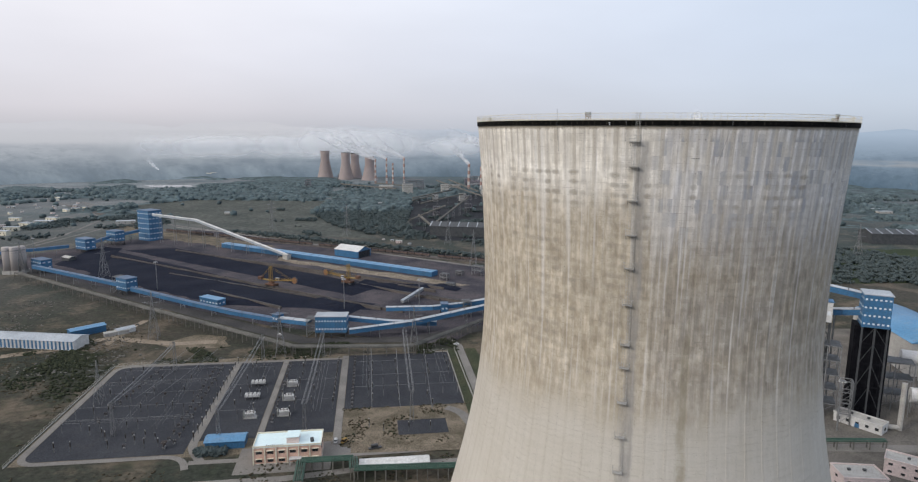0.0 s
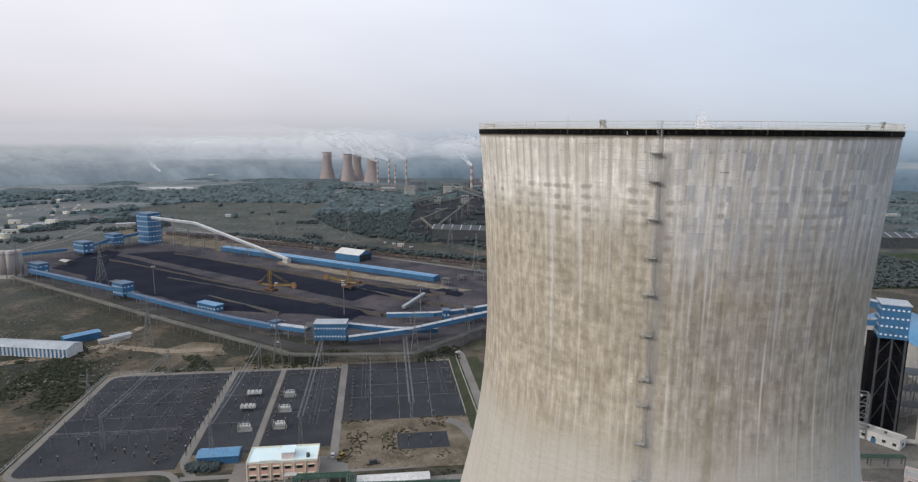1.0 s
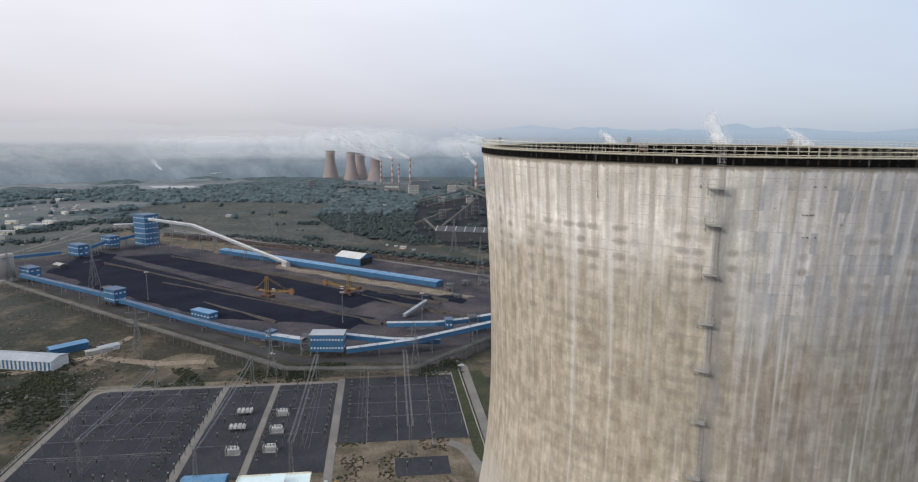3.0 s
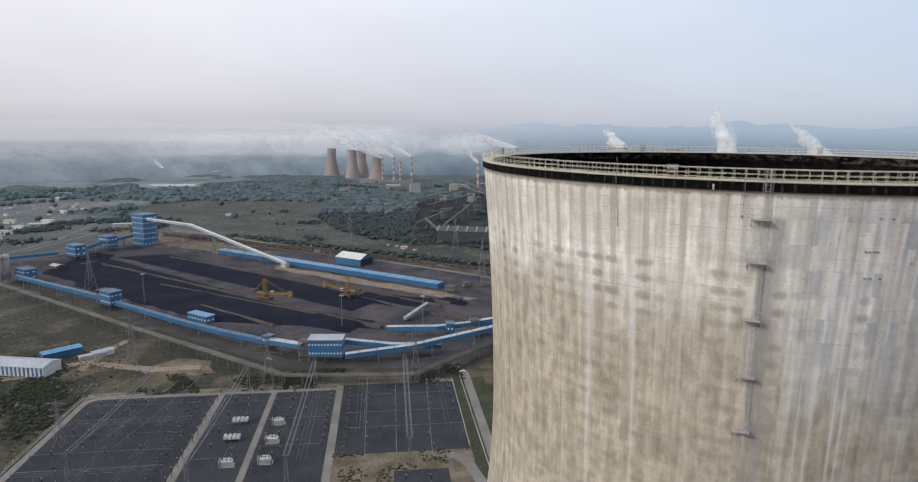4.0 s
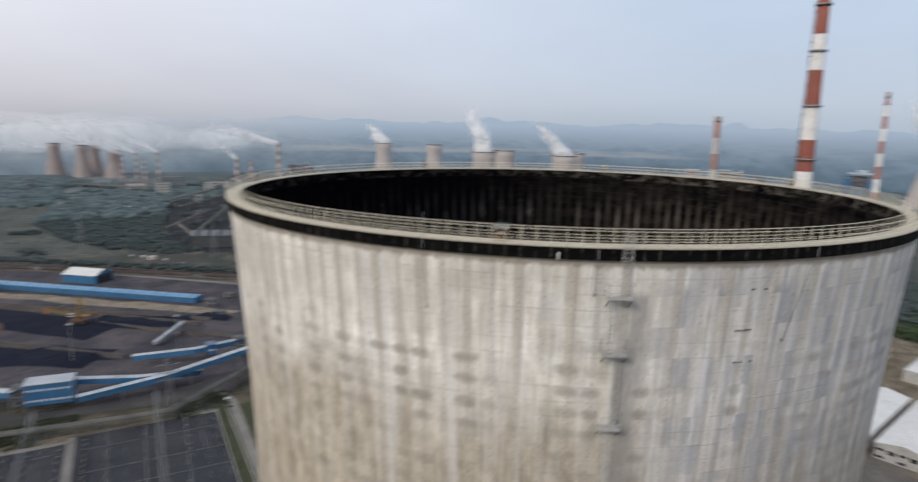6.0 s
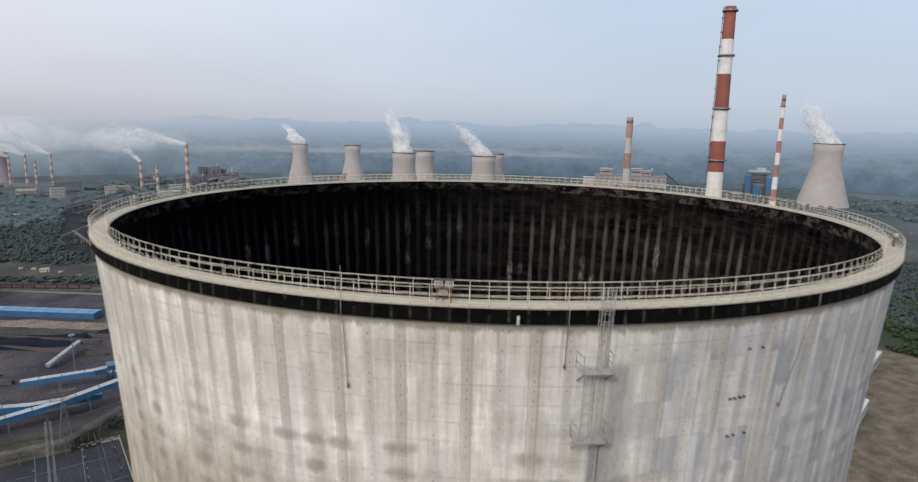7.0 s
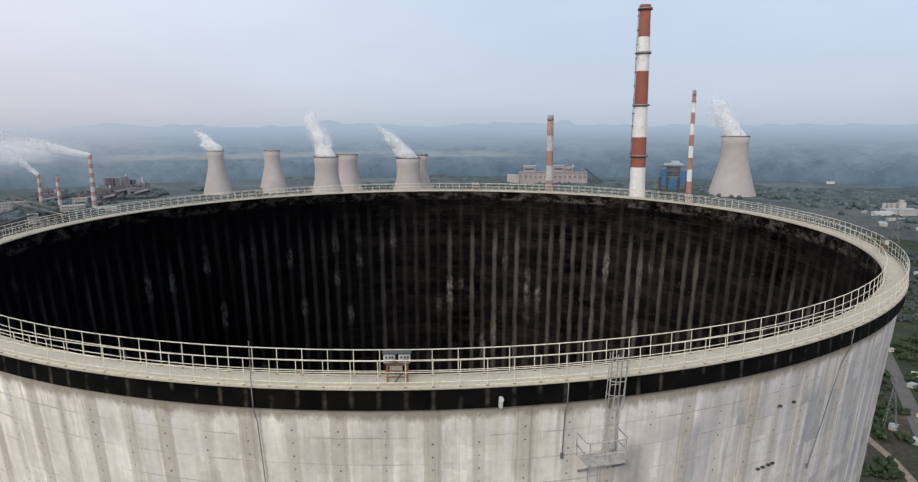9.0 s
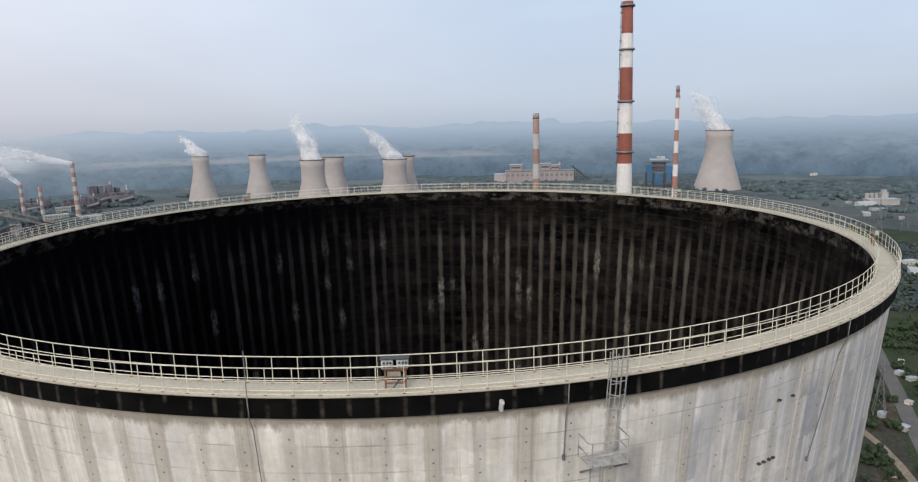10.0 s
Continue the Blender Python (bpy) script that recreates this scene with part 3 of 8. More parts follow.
def inside_material():
    m, n, l, b = tree_of("black_bitumen_lining")
    uv = n.new("ShaderNodeUVMap")
    uv.uv_map = "arc"
    vec = uv.outputs[0]
    sep = n.new("ShaderNodeSeparateXYZ")
    l.new(vec, sep.inputs[0])
    u, v = sep.outputs["X"], sep.outputs["Y"]
    pitch = 2 * math.pi * 40 / RIBS
    mul = lambda a, c: maths(n, l, 'MULTIPLY', a, c)
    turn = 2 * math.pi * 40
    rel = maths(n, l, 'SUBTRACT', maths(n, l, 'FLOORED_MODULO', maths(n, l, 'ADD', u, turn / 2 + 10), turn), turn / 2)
    # sunlight painted in: lining lighter where it faces the sun, near black opposite
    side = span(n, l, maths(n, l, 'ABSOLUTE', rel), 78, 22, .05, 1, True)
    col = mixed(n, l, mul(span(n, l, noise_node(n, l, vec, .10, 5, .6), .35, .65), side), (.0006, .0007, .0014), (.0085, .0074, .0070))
    # brown bloom, patch by patch, strongest on the side painted as sunlit
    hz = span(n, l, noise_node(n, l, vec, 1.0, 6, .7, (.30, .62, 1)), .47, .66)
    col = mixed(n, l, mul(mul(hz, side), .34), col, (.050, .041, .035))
    # chalky runs down the ribs: soft broad bands, each with its own strength and start, below a clean black collar
    cellf = maths(n, l, 'ADD', maths(n, l, 'DIVIDE', u, pitch / 2), .5)
    own = n.new("ShaderNodeTexWhiteNoise")
    own.noise_dimensions = '1D'
    l.new(maths(n, l, 'FLOOR', cellf), own.inputs["W"])
    luck = own.outputs["Value"]
    low = span(n, l, maths(n, l, 'ADD', v, mul(luck, 5)), 167.2, 162.2, .05, 1, True)
    ph = maths(n, l, 'ABSOLUTE', maths(n, l, 'SUBTRACT', maths(n, l, 'FRACT', cellf), .5))
    ph = maths(n, l, 'ADD', ph, mul(maths(n, l, 'SUBTRACT', noise_node(n, l, vec, 1.0, 5, .7, (1.1, .35, 1)), .5), .42))
    line = span(n, l, ph, .27, .07, 0, 1, True)
    amt = maths(n, l, 'ADD', .16, mul(maths(n, l, 'POWER', luck, 1.4), .84))
    brk = span(n, l, noise_node(n, l, vec, 1.0, 5, .7, (.6, .16, 3)), .34, .62, .35, 1)
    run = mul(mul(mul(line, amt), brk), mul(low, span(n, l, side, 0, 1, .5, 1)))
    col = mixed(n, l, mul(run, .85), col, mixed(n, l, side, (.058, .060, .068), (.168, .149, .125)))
    # bare chalk on a few of the runs, broken off in steps
    cu_ = n.new("ShaderNodeCombineXYZ")
    l.new(mul(maths(n, l, 'FLOOR', cellf), 3.7), cu_.inputs[0])
    l.new(mul(v, .11), cu_.inputs[1])
    pickc = span(n, l, noise_node(n, l, cu_.outputs[0], 1.0, 2, .5), .60, .70)
    brc = span(n, l, noise_node(n, l, vec, 1.0, 6, .75, (1.6, .9, 8)), .42, .60)
    wide = span(n, l, ph, .36, .14, 0, 1, True)
    chalk = mul(mul(mul(pickc, brc), wide), mul(low, span(n, l, v, 160.5, 158, .25, 1)))
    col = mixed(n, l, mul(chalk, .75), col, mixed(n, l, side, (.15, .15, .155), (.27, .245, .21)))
    bl = span(n, l, noise_node(n, l, vec, .9, 7, .75), .54, .70)
    col = mixed(n, l, mul(mul(bl, side), .34), col, (.040, .034, .029))
    lv = maths(n, l, 'ADD', v, mul(noise_node(n, l, vec, .4, 3), .25))
    lifts = span(n, l, maths(n, l, 'ABSOLUTE', maths(n, l, 'SUBTRACT', maths(n, l, 'FRACT', maths(n, l, 'DIVIDE', lv, 1.22)), .5)), .40, .47)
    col = mixed(n, l, mul(mul(mul(lifts, span(n, l, side, 0, 1, .04, 1)), span(n, l, noise_node(n, l, vec, .35, 5, .7), .40, .62)), .26), col, (.060, .052, .044))
    tier = span(n, l, maths(n, l, 'FRACT', maths(n, l, 'DIVIDE', maths(n, l, 'ADD', v, mul(noise_node(n, l, vec, .12, 3), 3)), 4.88)), .5, .95)
    col = mixed(n, l, mul(mul(tier, mul(low, side)), .10), col, (.070, .060, .049))
    speck = span(n, l, noise_node(n, l, vec, 2.4, 3, .5), .70, .74)
    col = mixed(n, l, mul(mul(speck, side), .4), col, (.2, .18, .16))
    # worn grey lip below the walkway, bay by bay
    top = mul(span(n, l, v, 165.5, 165.8), span(n, l, noise_node(n, l, vec, 1.0, 5, .7, (.55, .8, 1)), .48, .60))
    col = mixed(n, l, mul(mul(top, span(n, l, side, 0, 1, .3, 1)), .5), col, (.15, .135, .115))
    l.new(col, b.inputs["Base Color"])
    b.inputs["Roughness"].default_value = .95
    b.inputs["Specular IOR Level"].default_value = .015
    return m


def band_material():
    m, n, l, b = tree_of("black_band_paint")
    uv = n.new("ShaderNodeUVMap")
    uv.uv_map = "arc"
    vec = uv.outputs[0]
    sep = n.new("ShaderNodeSeparateXYZ")
    l.new(vec, sep.inputs[0])
    col = mixed(n, l, span(n, l, noise_node(n, l, vec, .8, 5), .4, .7), (.0028, .0028, .0028), (.008, .0075, .007))
    ph = maths(n, l, 'ABSOLUTE', maths(n, l, 'SUBTRACT', maths(n, l, 'FRACT', maths(n, l, 'MULTIPLY', sep.outputs["X"], 232 / (80 * math.pi))), .5))
    run = maths(n, l, 'MULTIPLY', span(n, l, maths(n, l, 'ADD', ph, maths(n, l, 'MULTIPLY', noise_node(n, l, vec, 1.6, 4, .7), .12)), .44, .54), span(n, l, noise_node(n, l, vec, 1.0, 4, .6, (.7, 1.2, 1)), .42, .68))
    col = mixed(n, l, maths(n, l, 'MULTIPLY', run, .55), col, (.14, .122, .10))
    l.new(col, b.inputs["Base Color"])
    b.inputs["Roughness"].default_value = .85
    b.inputs["Specular IOR Level"].default_value = .06
    return m


M_WALK = surf("cream_walkway_concrete", (.43, .395, .315), (.49, .45, .365), .5, 6, .9, 0, .1, (.33, .295, .235), grit=.2)
M_SHELL, M_INSIDE, M_BAND = shell_material(), inside_material(), band_material()

tower = thing("cooling_tower", "tall ribbed concrete cooling tower, rain-streaked, black band below its rim", "cooling tower")
zs = [8 + (166.1 - 8) * k / 90 for k in range(91)]
me = ribbed_shell(zs, smooth_r, False)
me.materials.append(M_SHELL)
ob = new("shell", me)
ob.parent = tower
ob["label"] = "pale streaked concrete shell with upright ribs"
zs = [8 + (166.9 - 8) * k / 50 for k in range(51)]
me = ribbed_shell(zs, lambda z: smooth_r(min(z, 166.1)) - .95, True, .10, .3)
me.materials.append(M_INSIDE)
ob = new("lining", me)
ob.parent = tower
ob["label"] = "sooty black inner lining with chalky runs"


def ring_band(r, z0, z1, seg=272):
    verts, faces, uvs = [], [], []
    for z in (z0, z1):
        for k in range(seg):
            a = 2 * math.pi * k / seg
            verts.append((r * math.cos(a), r * math.sin(a), z))
    for k in range(seg):
        k2 = (k + 1) % seg
        faces.append((k, k2, seg + k2, seg + k))
        a0, a1 = 80 * math.pi * k / seg, 80 * math.pi * (k + 1) / seg
        uvs += [(a0, z0), (a1, z0), (a1, z1), (a0, z1)]
    me = bpy.data.meshes.new("rim_band")
    me.from_pydata(verts, [], faces)
    lay = me.uv_layers.new(name="arc")
    lay.data.foreach_set("uv", np.array(uvs, dtype=np.float32).ravel())
    return me


me = ring_band(39.95, 166.06, 166.95)
me.materials.append(M_BAND)
ob = new("rim_band", me)
ob.parent = tower
ob["label"] = "black painted ring beam face"
bm = bmesh.new()
lathe(bm, [(39.95, 166.06), (39.66, 166.06)], 272)
part("band_soffit", bm, M_BAND, tower)
bm = bmesh.new()
lathe(bm, [(38.62, 166.94), (40.03, 166.94), (40.05, 166.96), (40.05, 167.02), (40.03, 167.04), (38.66, 167.04), (38.62, 167.02)], 272, True)
part("walkway", bm, M_WALK, tower, "cream concrete walkway round the rim")
bm = bmesh.new()
for k in range(44):
    a, b_ = 2 * math.pi * k / 44, 2 * math.pi * (k + .5) / 44
    for s in (-1, 1):
        p = Vector((math.cos(b_) * 66.2, math.sin(b_) * 66.2, 8.4))
        c = b_ + s * math.pi / 44
        tube(bm, (math.cos(c) * 69, math.sin(c) * 69, 0), p, .6, seg=8)
part("leg_ring", bm, M_CONC, tower, "slanting concrete legs at the foot")


def railing(radius, count, label):
    rail = thing("guard_railing", label, "railing", "railings of the rim walkway", at=(0, 0, 167.04))
    for z, r_, nm in ((1.12, .024, "top_rail"), (.62, .019, "middle_rail"), (.2, .019, "low_rail"), (.03, .019, "toe_rail")):
        bm = bmesh.new()
        seg = count
        rings = []
        for k in range(seg):
            a = 2 * math.pi * k / seg
            rings.append([bm.verts.new(((radius + dr * r_) * math.cos(a), (radius + dr * r_) * math.sin(a), z + dz * r_)) for dr, dz in ((1, 0), (0, 1), (-1, 0), (0, -1))])
        for k in range(seg):
            p, q = rings[k], rings[(k + 1) % seg]
            for j in range(4):
                bm.faces.new((p[j], q[j], q[(j + 1) % 4], p[(j + 1) % 4]))
        part(nm, bm, M_CREAM, rail)
    bm = bmesh.new()
    tube(bm, (0, 0, 0), (0, 0, 1.12), .019, seg=6)
    box(bm, 0, 0, 0, .14, .12, .025)
    for f in bm.faces:
        if all(v.co.z < .03 for v in f.verts):
            f.material_index = 1
    first = part("post", bm, M_CREAM, rail)
    first.data.materials.append(M_RUST)
    first.matrix_basis = pose(radius, 0, 0)
    for k in range(1, count):
        a = 360 * k / count
        share("post", first.data, rail, pose(radius * math.cos(radians(a)), radius * math.sin(radians(a)), 0, 0, 0, a))
    return rail


railing(39.97, 232, "outer cream pipe railing round the tower rim")
railing(38.74, 226, "inner cream pipe railing round the tower rim")
# ---- ground and distance ----
def ground_material():
    m, n, l, b = tree_of("dry_scrub_ground")
    g = n.new("ShaderNodeNewGeometry").outputs["Position"]
    f1 = span(n, l, noise_node(n, l, g, .006, 6, .6), .40, .60)
    col = mixed(n, l, f1, (.056, .050, .040), (.036, .041, .033))
    f2 = span(n, l, noise_node(n, l, g, .021, 6, .65), .50, .62)
    col = mixed(n, l, maths(n, l, 'MULTIPLY', f2, .85), col, (.125, .102, .078))
    f3 = span(n, l, noise_node(n, l, g, .07, 6, .7), .5, .68)
    col = mixed(n, l, maths(n, l, 'MULTIPLY', f3, .6), col, (.026, .034, .020))
    # plots beyond the near woods; distance haze is painted in as paler, bluer tones
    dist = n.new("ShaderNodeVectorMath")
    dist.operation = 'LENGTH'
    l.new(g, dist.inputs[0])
    plots = n.new("ShaderNodeTexVoronoi")
    plots.inputs["Scale"].default_value = .006
    l.new(g, plots.inputs["Vector"])
    gs = n.new("ShaderNodeSeparateXYZ")
    l.new(g, gs.inputs[0])
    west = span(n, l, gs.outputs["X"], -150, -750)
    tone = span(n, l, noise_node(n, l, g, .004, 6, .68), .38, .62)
    hazed_land = mixed(n, l, west, mixed(n, l, tone, (.070, .095, .106), (.122, .142, .154)), mixed(n, l, tone, (.105, .130, .145), (.215, .228, .240)))
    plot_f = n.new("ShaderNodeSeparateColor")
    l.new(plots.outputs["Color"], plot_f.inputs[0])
    hazed_land = mixed(n, l, .6, hazed_land, mixed(n, l, plot_f.outputs[0], (.7, .7, .72), (1.3, 1.3, 1.28)), 'MULTIPLY')
    col = mixed(n, l, span(n, l, dist.outputs["Value"], 520, 1900, 0, .95), col, hazed_land)
    f4 = noise_node(n, l, g, .28, 6, .75)
    col = mixed(n, l, .9, col, mixed(n, l, span(n, l, f4, .3, .7), (.40, .40, .40), (1.65, 1.65, 1.6)), 'MULTIPLY')
    l.new(col, b.inputs["Base Color"])
    b.inputs["Roughness"].default_value = .95
    b.inputs["Specular IOR Level"].default_value = .1
    bp = n.new("ShaderNodeBump")
    bp.inputs["Strength"].default_value, bp.inputs["Distance"].default_value = .6, .5
    l.new(f4, bp.inputs["Height"])
    l.new(bp.outputs[0], b.inputs["Normal"])
    return m


bm = bmesh.new()
bmesh.ops.create_circle(bm, cap_ends=True, segments=96, radius=4700)
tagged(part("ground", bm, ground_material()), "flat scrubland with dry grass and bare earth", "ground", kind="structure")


def backdrop_material():
    m, n, l, b = tree_of("glowing_hazy_backdrop")
    g = n.new("ShaderNodeNewGeometry").outputs["Position"]
    sep = n.new("ShaderNodeSeparateXYZ")
    l.new(g, sep.inputs[0])
    h = sep.outputs["Z"]
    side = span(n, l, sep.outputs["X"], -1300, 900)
    # haze painted as a glowing colour gradient, paler with height
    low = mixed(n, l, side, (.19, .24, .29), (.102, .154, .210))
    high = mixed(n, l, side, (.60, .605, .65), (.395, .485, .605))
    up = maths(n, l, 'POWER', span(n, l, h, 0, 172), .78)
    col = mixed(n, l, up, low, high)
    # belts of woods and pale plots, thinning out with the distance
    near = span(n, l, h, 110, 4, .05, 1)
    ring_ = n.new("ShaderNodeVectorMath")
    ring_.operation = 'NORMALIZE'
    l.new(g, ring_.inputs[0])
    wide_ = n.new("ShaderNodeVectorMath")
    wide_.operation = 'MULTIPLY'
    wide_.inputs[1].default_value = (3500, 3500, 0)
    l.new(ring_.outputs[0], wide_.inputs[0])
    tall_ = n.new("ShaderNodeCombineXYZ")
    l.new(maths(n, l, 'MULTIPLY', h, 5.0), tall_.inputs[2])
    sum_ = n.new("ShaderNodeVectorMath")
    l.new(wide_.outputs[0], sum_.inputs[0])
    l.new(tall_.outputs[0], sum_.inputs[1])
    land = sum_.outputs[0]
    plots = noise_node(n, l, land, .0055, 7, .68)
    col = mixed(n, l, near, col, mixed(n, l, span(n, l, plots, .36, .64), (.80, .82, .84), (1.22, 1.20, 1.17)), 'MULTIPLY')
    belts = span(n, l, noise_node(n, l, land, .014, 7, .74), .50, .64)
    col = mixed(n, l, maths(n, l, 'MULTIPLY', maths(n, l, 'MULTIPLY', belts, near), .4), col, mixed(n, l, side, (.15, .185, .215), (.062, .098, .118)))
    specks = span(n, l, noise_node(n, l, land, .06, 3, .6), .66, .72)
    col = mixed(n, l, maths(n, l, 'MULTIPLY', maths(n, l, 'MULTIPLY', specks, near), .3), col, (.38, .39, .40))
    # a streak of ground mist is painted before the hills
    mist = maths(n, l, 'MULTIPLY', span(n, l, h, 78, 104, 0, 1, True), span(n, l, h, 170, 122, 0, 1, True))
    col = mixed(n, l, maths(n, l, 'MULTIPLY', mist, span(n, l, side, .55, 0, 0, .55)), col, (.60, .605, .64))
    # pale ash flats far out
    ash = maths(n, l, 'MULTIPLY', span(n, l, h, 30, 38, 0, 1, True), span(n, l, h, 58, 46, 0, 1, True))
    ash = maths(n, l, 'MULTIPLY', ash, span(n, l, noise_node(n, l, g, .0022, 5, .6, (1, 1, 6)), .44, .56))
    ash = maths(n, l, 'MULTIPLY', ash, maths(n, l, 'MULTIPLY', span(n, l, sep.outputs["X"], 100, 500), span(n, l, sep.outputs["X"], 2300, 1900)))
    col = mixed(n, l, maths(n, l, 'MULTIPLY', ash, .42), col, (.44, .44, .45))
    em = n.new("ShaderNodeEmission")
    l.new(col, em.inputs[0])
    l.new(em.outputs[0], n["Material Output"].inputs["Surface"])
    return m


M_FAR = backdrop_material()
# hills beyond the plain, melting into haze that is painted in the glowing colour
bm = bmesh.new()
N = 540
rows_ = [[], [], [], []]
for k in range(N):
    a = 2 * math.pi * k / N
    h = 178 + 20 * noise.noise((math.cos(a) * 2.5, math.sin(a) * 2.5, 0)) + 50 * max(0, noise.noise((math.cos(a) * 6, math.sin(a) * 6, 4.3))) + 45 * max(0, noise.noise((math.cos(a) * 17, math.sin(a) * 17, 2.7))) + 22 * noise.noise((math.cos(a) * 38, math.sin(a) * 38, 9)) + 9 * noise.noise((math.cos(a) * 90, math.sin(a) * 90, 5))
    for where_, wide_, more in ((46.4, .8, 46), (51.5, 2.0, 14), (37, 3.0, 12), (110, 4.5, 52), (121, 2.5, 24)):
        h += more * math.exp(-((math.degrees(a) - where_) / wide_) ** 2)
    for j, (r, z) in enumerate(((2230, .4), (2750, 13), (3600, 62), (4650, h))):
        rows_[j].append(bm.verts.new((r * math.cos(a), r * math.sin(a), z)))
for p, q in zip(rows_, rows_[1:]):
    for k in range(N):
        bm.faces.new((p[k], p[(k + 1) % N], q[(k + 1) % N], q[k]))
tagged(part("backdrop", bm, M_FAR), "glowing backdrop of the far plain and low blue hills, haze painted in", "backdrop", kind="structure")

# ---- frames of the two yards ----
def yard(u, v):
    """Switchyard: u along its southern side, v northwards."""
    return (-120 + .9907 * u - .1357 * v, 220 + .1357 * u + .9907 * v)


def coal(a, b):
    """Coal yard: a along its conveyors, b across, away from the tower."""
    return (-300 + .866 * a + .5 * b, 560 - .5 * a + .866 * b)


YT, CT = 7.8, -30.0


def yrect(bm, u0, u1, v0, v1, z, thick=0.0):
    return sheet(bm, [yard(u0, v0), yard(u1, v0), yard(u1, v1), yard(u0, v1)], z, thick)


def area(name, label, bm, mat_, category="ground"):
    return tagged(part(name, bm, mat_), label, category, kind="structure")


bm = bmesh.new()
yrect(bm, -155, 88, -57, 88, .06)
area("pavement_soil", "bare brown soil round the switchyard bays", bm, M_SOIL)
bm = bmesh.new()
yrect(bm, -150.5, -73, -53.5, 77, .16)
yrect(bm, -68.5, -39.5, -40, 77, .16)
yrect(bm, -35.5, 2.2, -38, 77, .16)
yrect(bm, 7, 80, -9, 84, .16)
yrect(bm, 38, 66, -46, -28, .16)
area("pavement_gravel", "dark grey gravel beds of the switchyard", bm, M_GRAVEL)


def rounded(pts, r):
    """The same line with its corners turned into arcs."""
    out = [pts[0]]
    for p, q, w in zip(pts, pts[1:], pts[2:]):
        p, q, w = (Vector((*c, 0)) for c in (p, q, w))
        a, b = q + (p - q).normalized() * r, q + (w - q).normalized() * r
        for k in range(7):
            t = k / 6
            c = a.lerp(q, t).lerp(q.lerp(b, t), t)
            out.append((c.x, c.y))
    return out + [pts[-1]]


for k, (line_, w_, r_) in enumerate(((((5, 78.5), (-152.5, 78.5), (-152.5, -56), (-72, -56), (-68, -70)), 3.6, 11), (((-70.8, 79), (-70.8, -48), (-62, -63.5)), 4.4, 8), (((-37.5, 78), (-37.5, -50.5), (2, -50.5)), 3.4, 5),
                             (((4.6, 84), (4.6, -63.5)), 4.4, 1), (((-68, -63.5), (40, -64.5), (92, -61)), 4.0, 14), (((68, -14), (76, -20), (84, -58)), 6, 8))):
    bm = bmesh.new()
    strip(bm, [yard(*p) for p in rounded(line_, r_)], w_, .22 + .008 * k)
    area("road_service", "pale concrete service road between the bays", bm, M_ROAD, "road")
bm = bmesh.new()
yrect(bm, -44, 3, -78, -51.5, .19)
yrect(bm, 2.3, 24, -66, -56, .2)
area("pavement_apron", "pale concrete apron round the control building", bm, M_ROAD, "pavement")
bm = bmesh.new()
strip(bm, [yard(-62, -84), yard(-20, -84), yard(30, -78), yard(92, -76)], 5, .17)
area("road_lane", "dusty pale lane beside the pipe rack", bm, M_ROAD, "road")
bm = bmesh.new()
strip(bm, [yard(91, -30), yard(91, 98), yard(86, 112)], 5.5, .28)
area("road_side", "pale road between the verge and the tower", bm, M_ROAD, "road")
bm = bmesh.new()
yrect(bm, 80.5, 88, -40, 90, .24)
yrect(bm, 94.5, 103, -30, 90, .1)
area("grass_verge", "green verge beside the switchyard fence", bm, M_GRASS_STRIP)

bm = bmesh.new()
sheet(bm, [coal(-330, -112), coal(170, -112), coal(330, -78), coal(330, 200), coal(-330, 212)], .05)
area("coal_yard_floor", "sooty brown floor of the coal yard", bm, M_YARD)

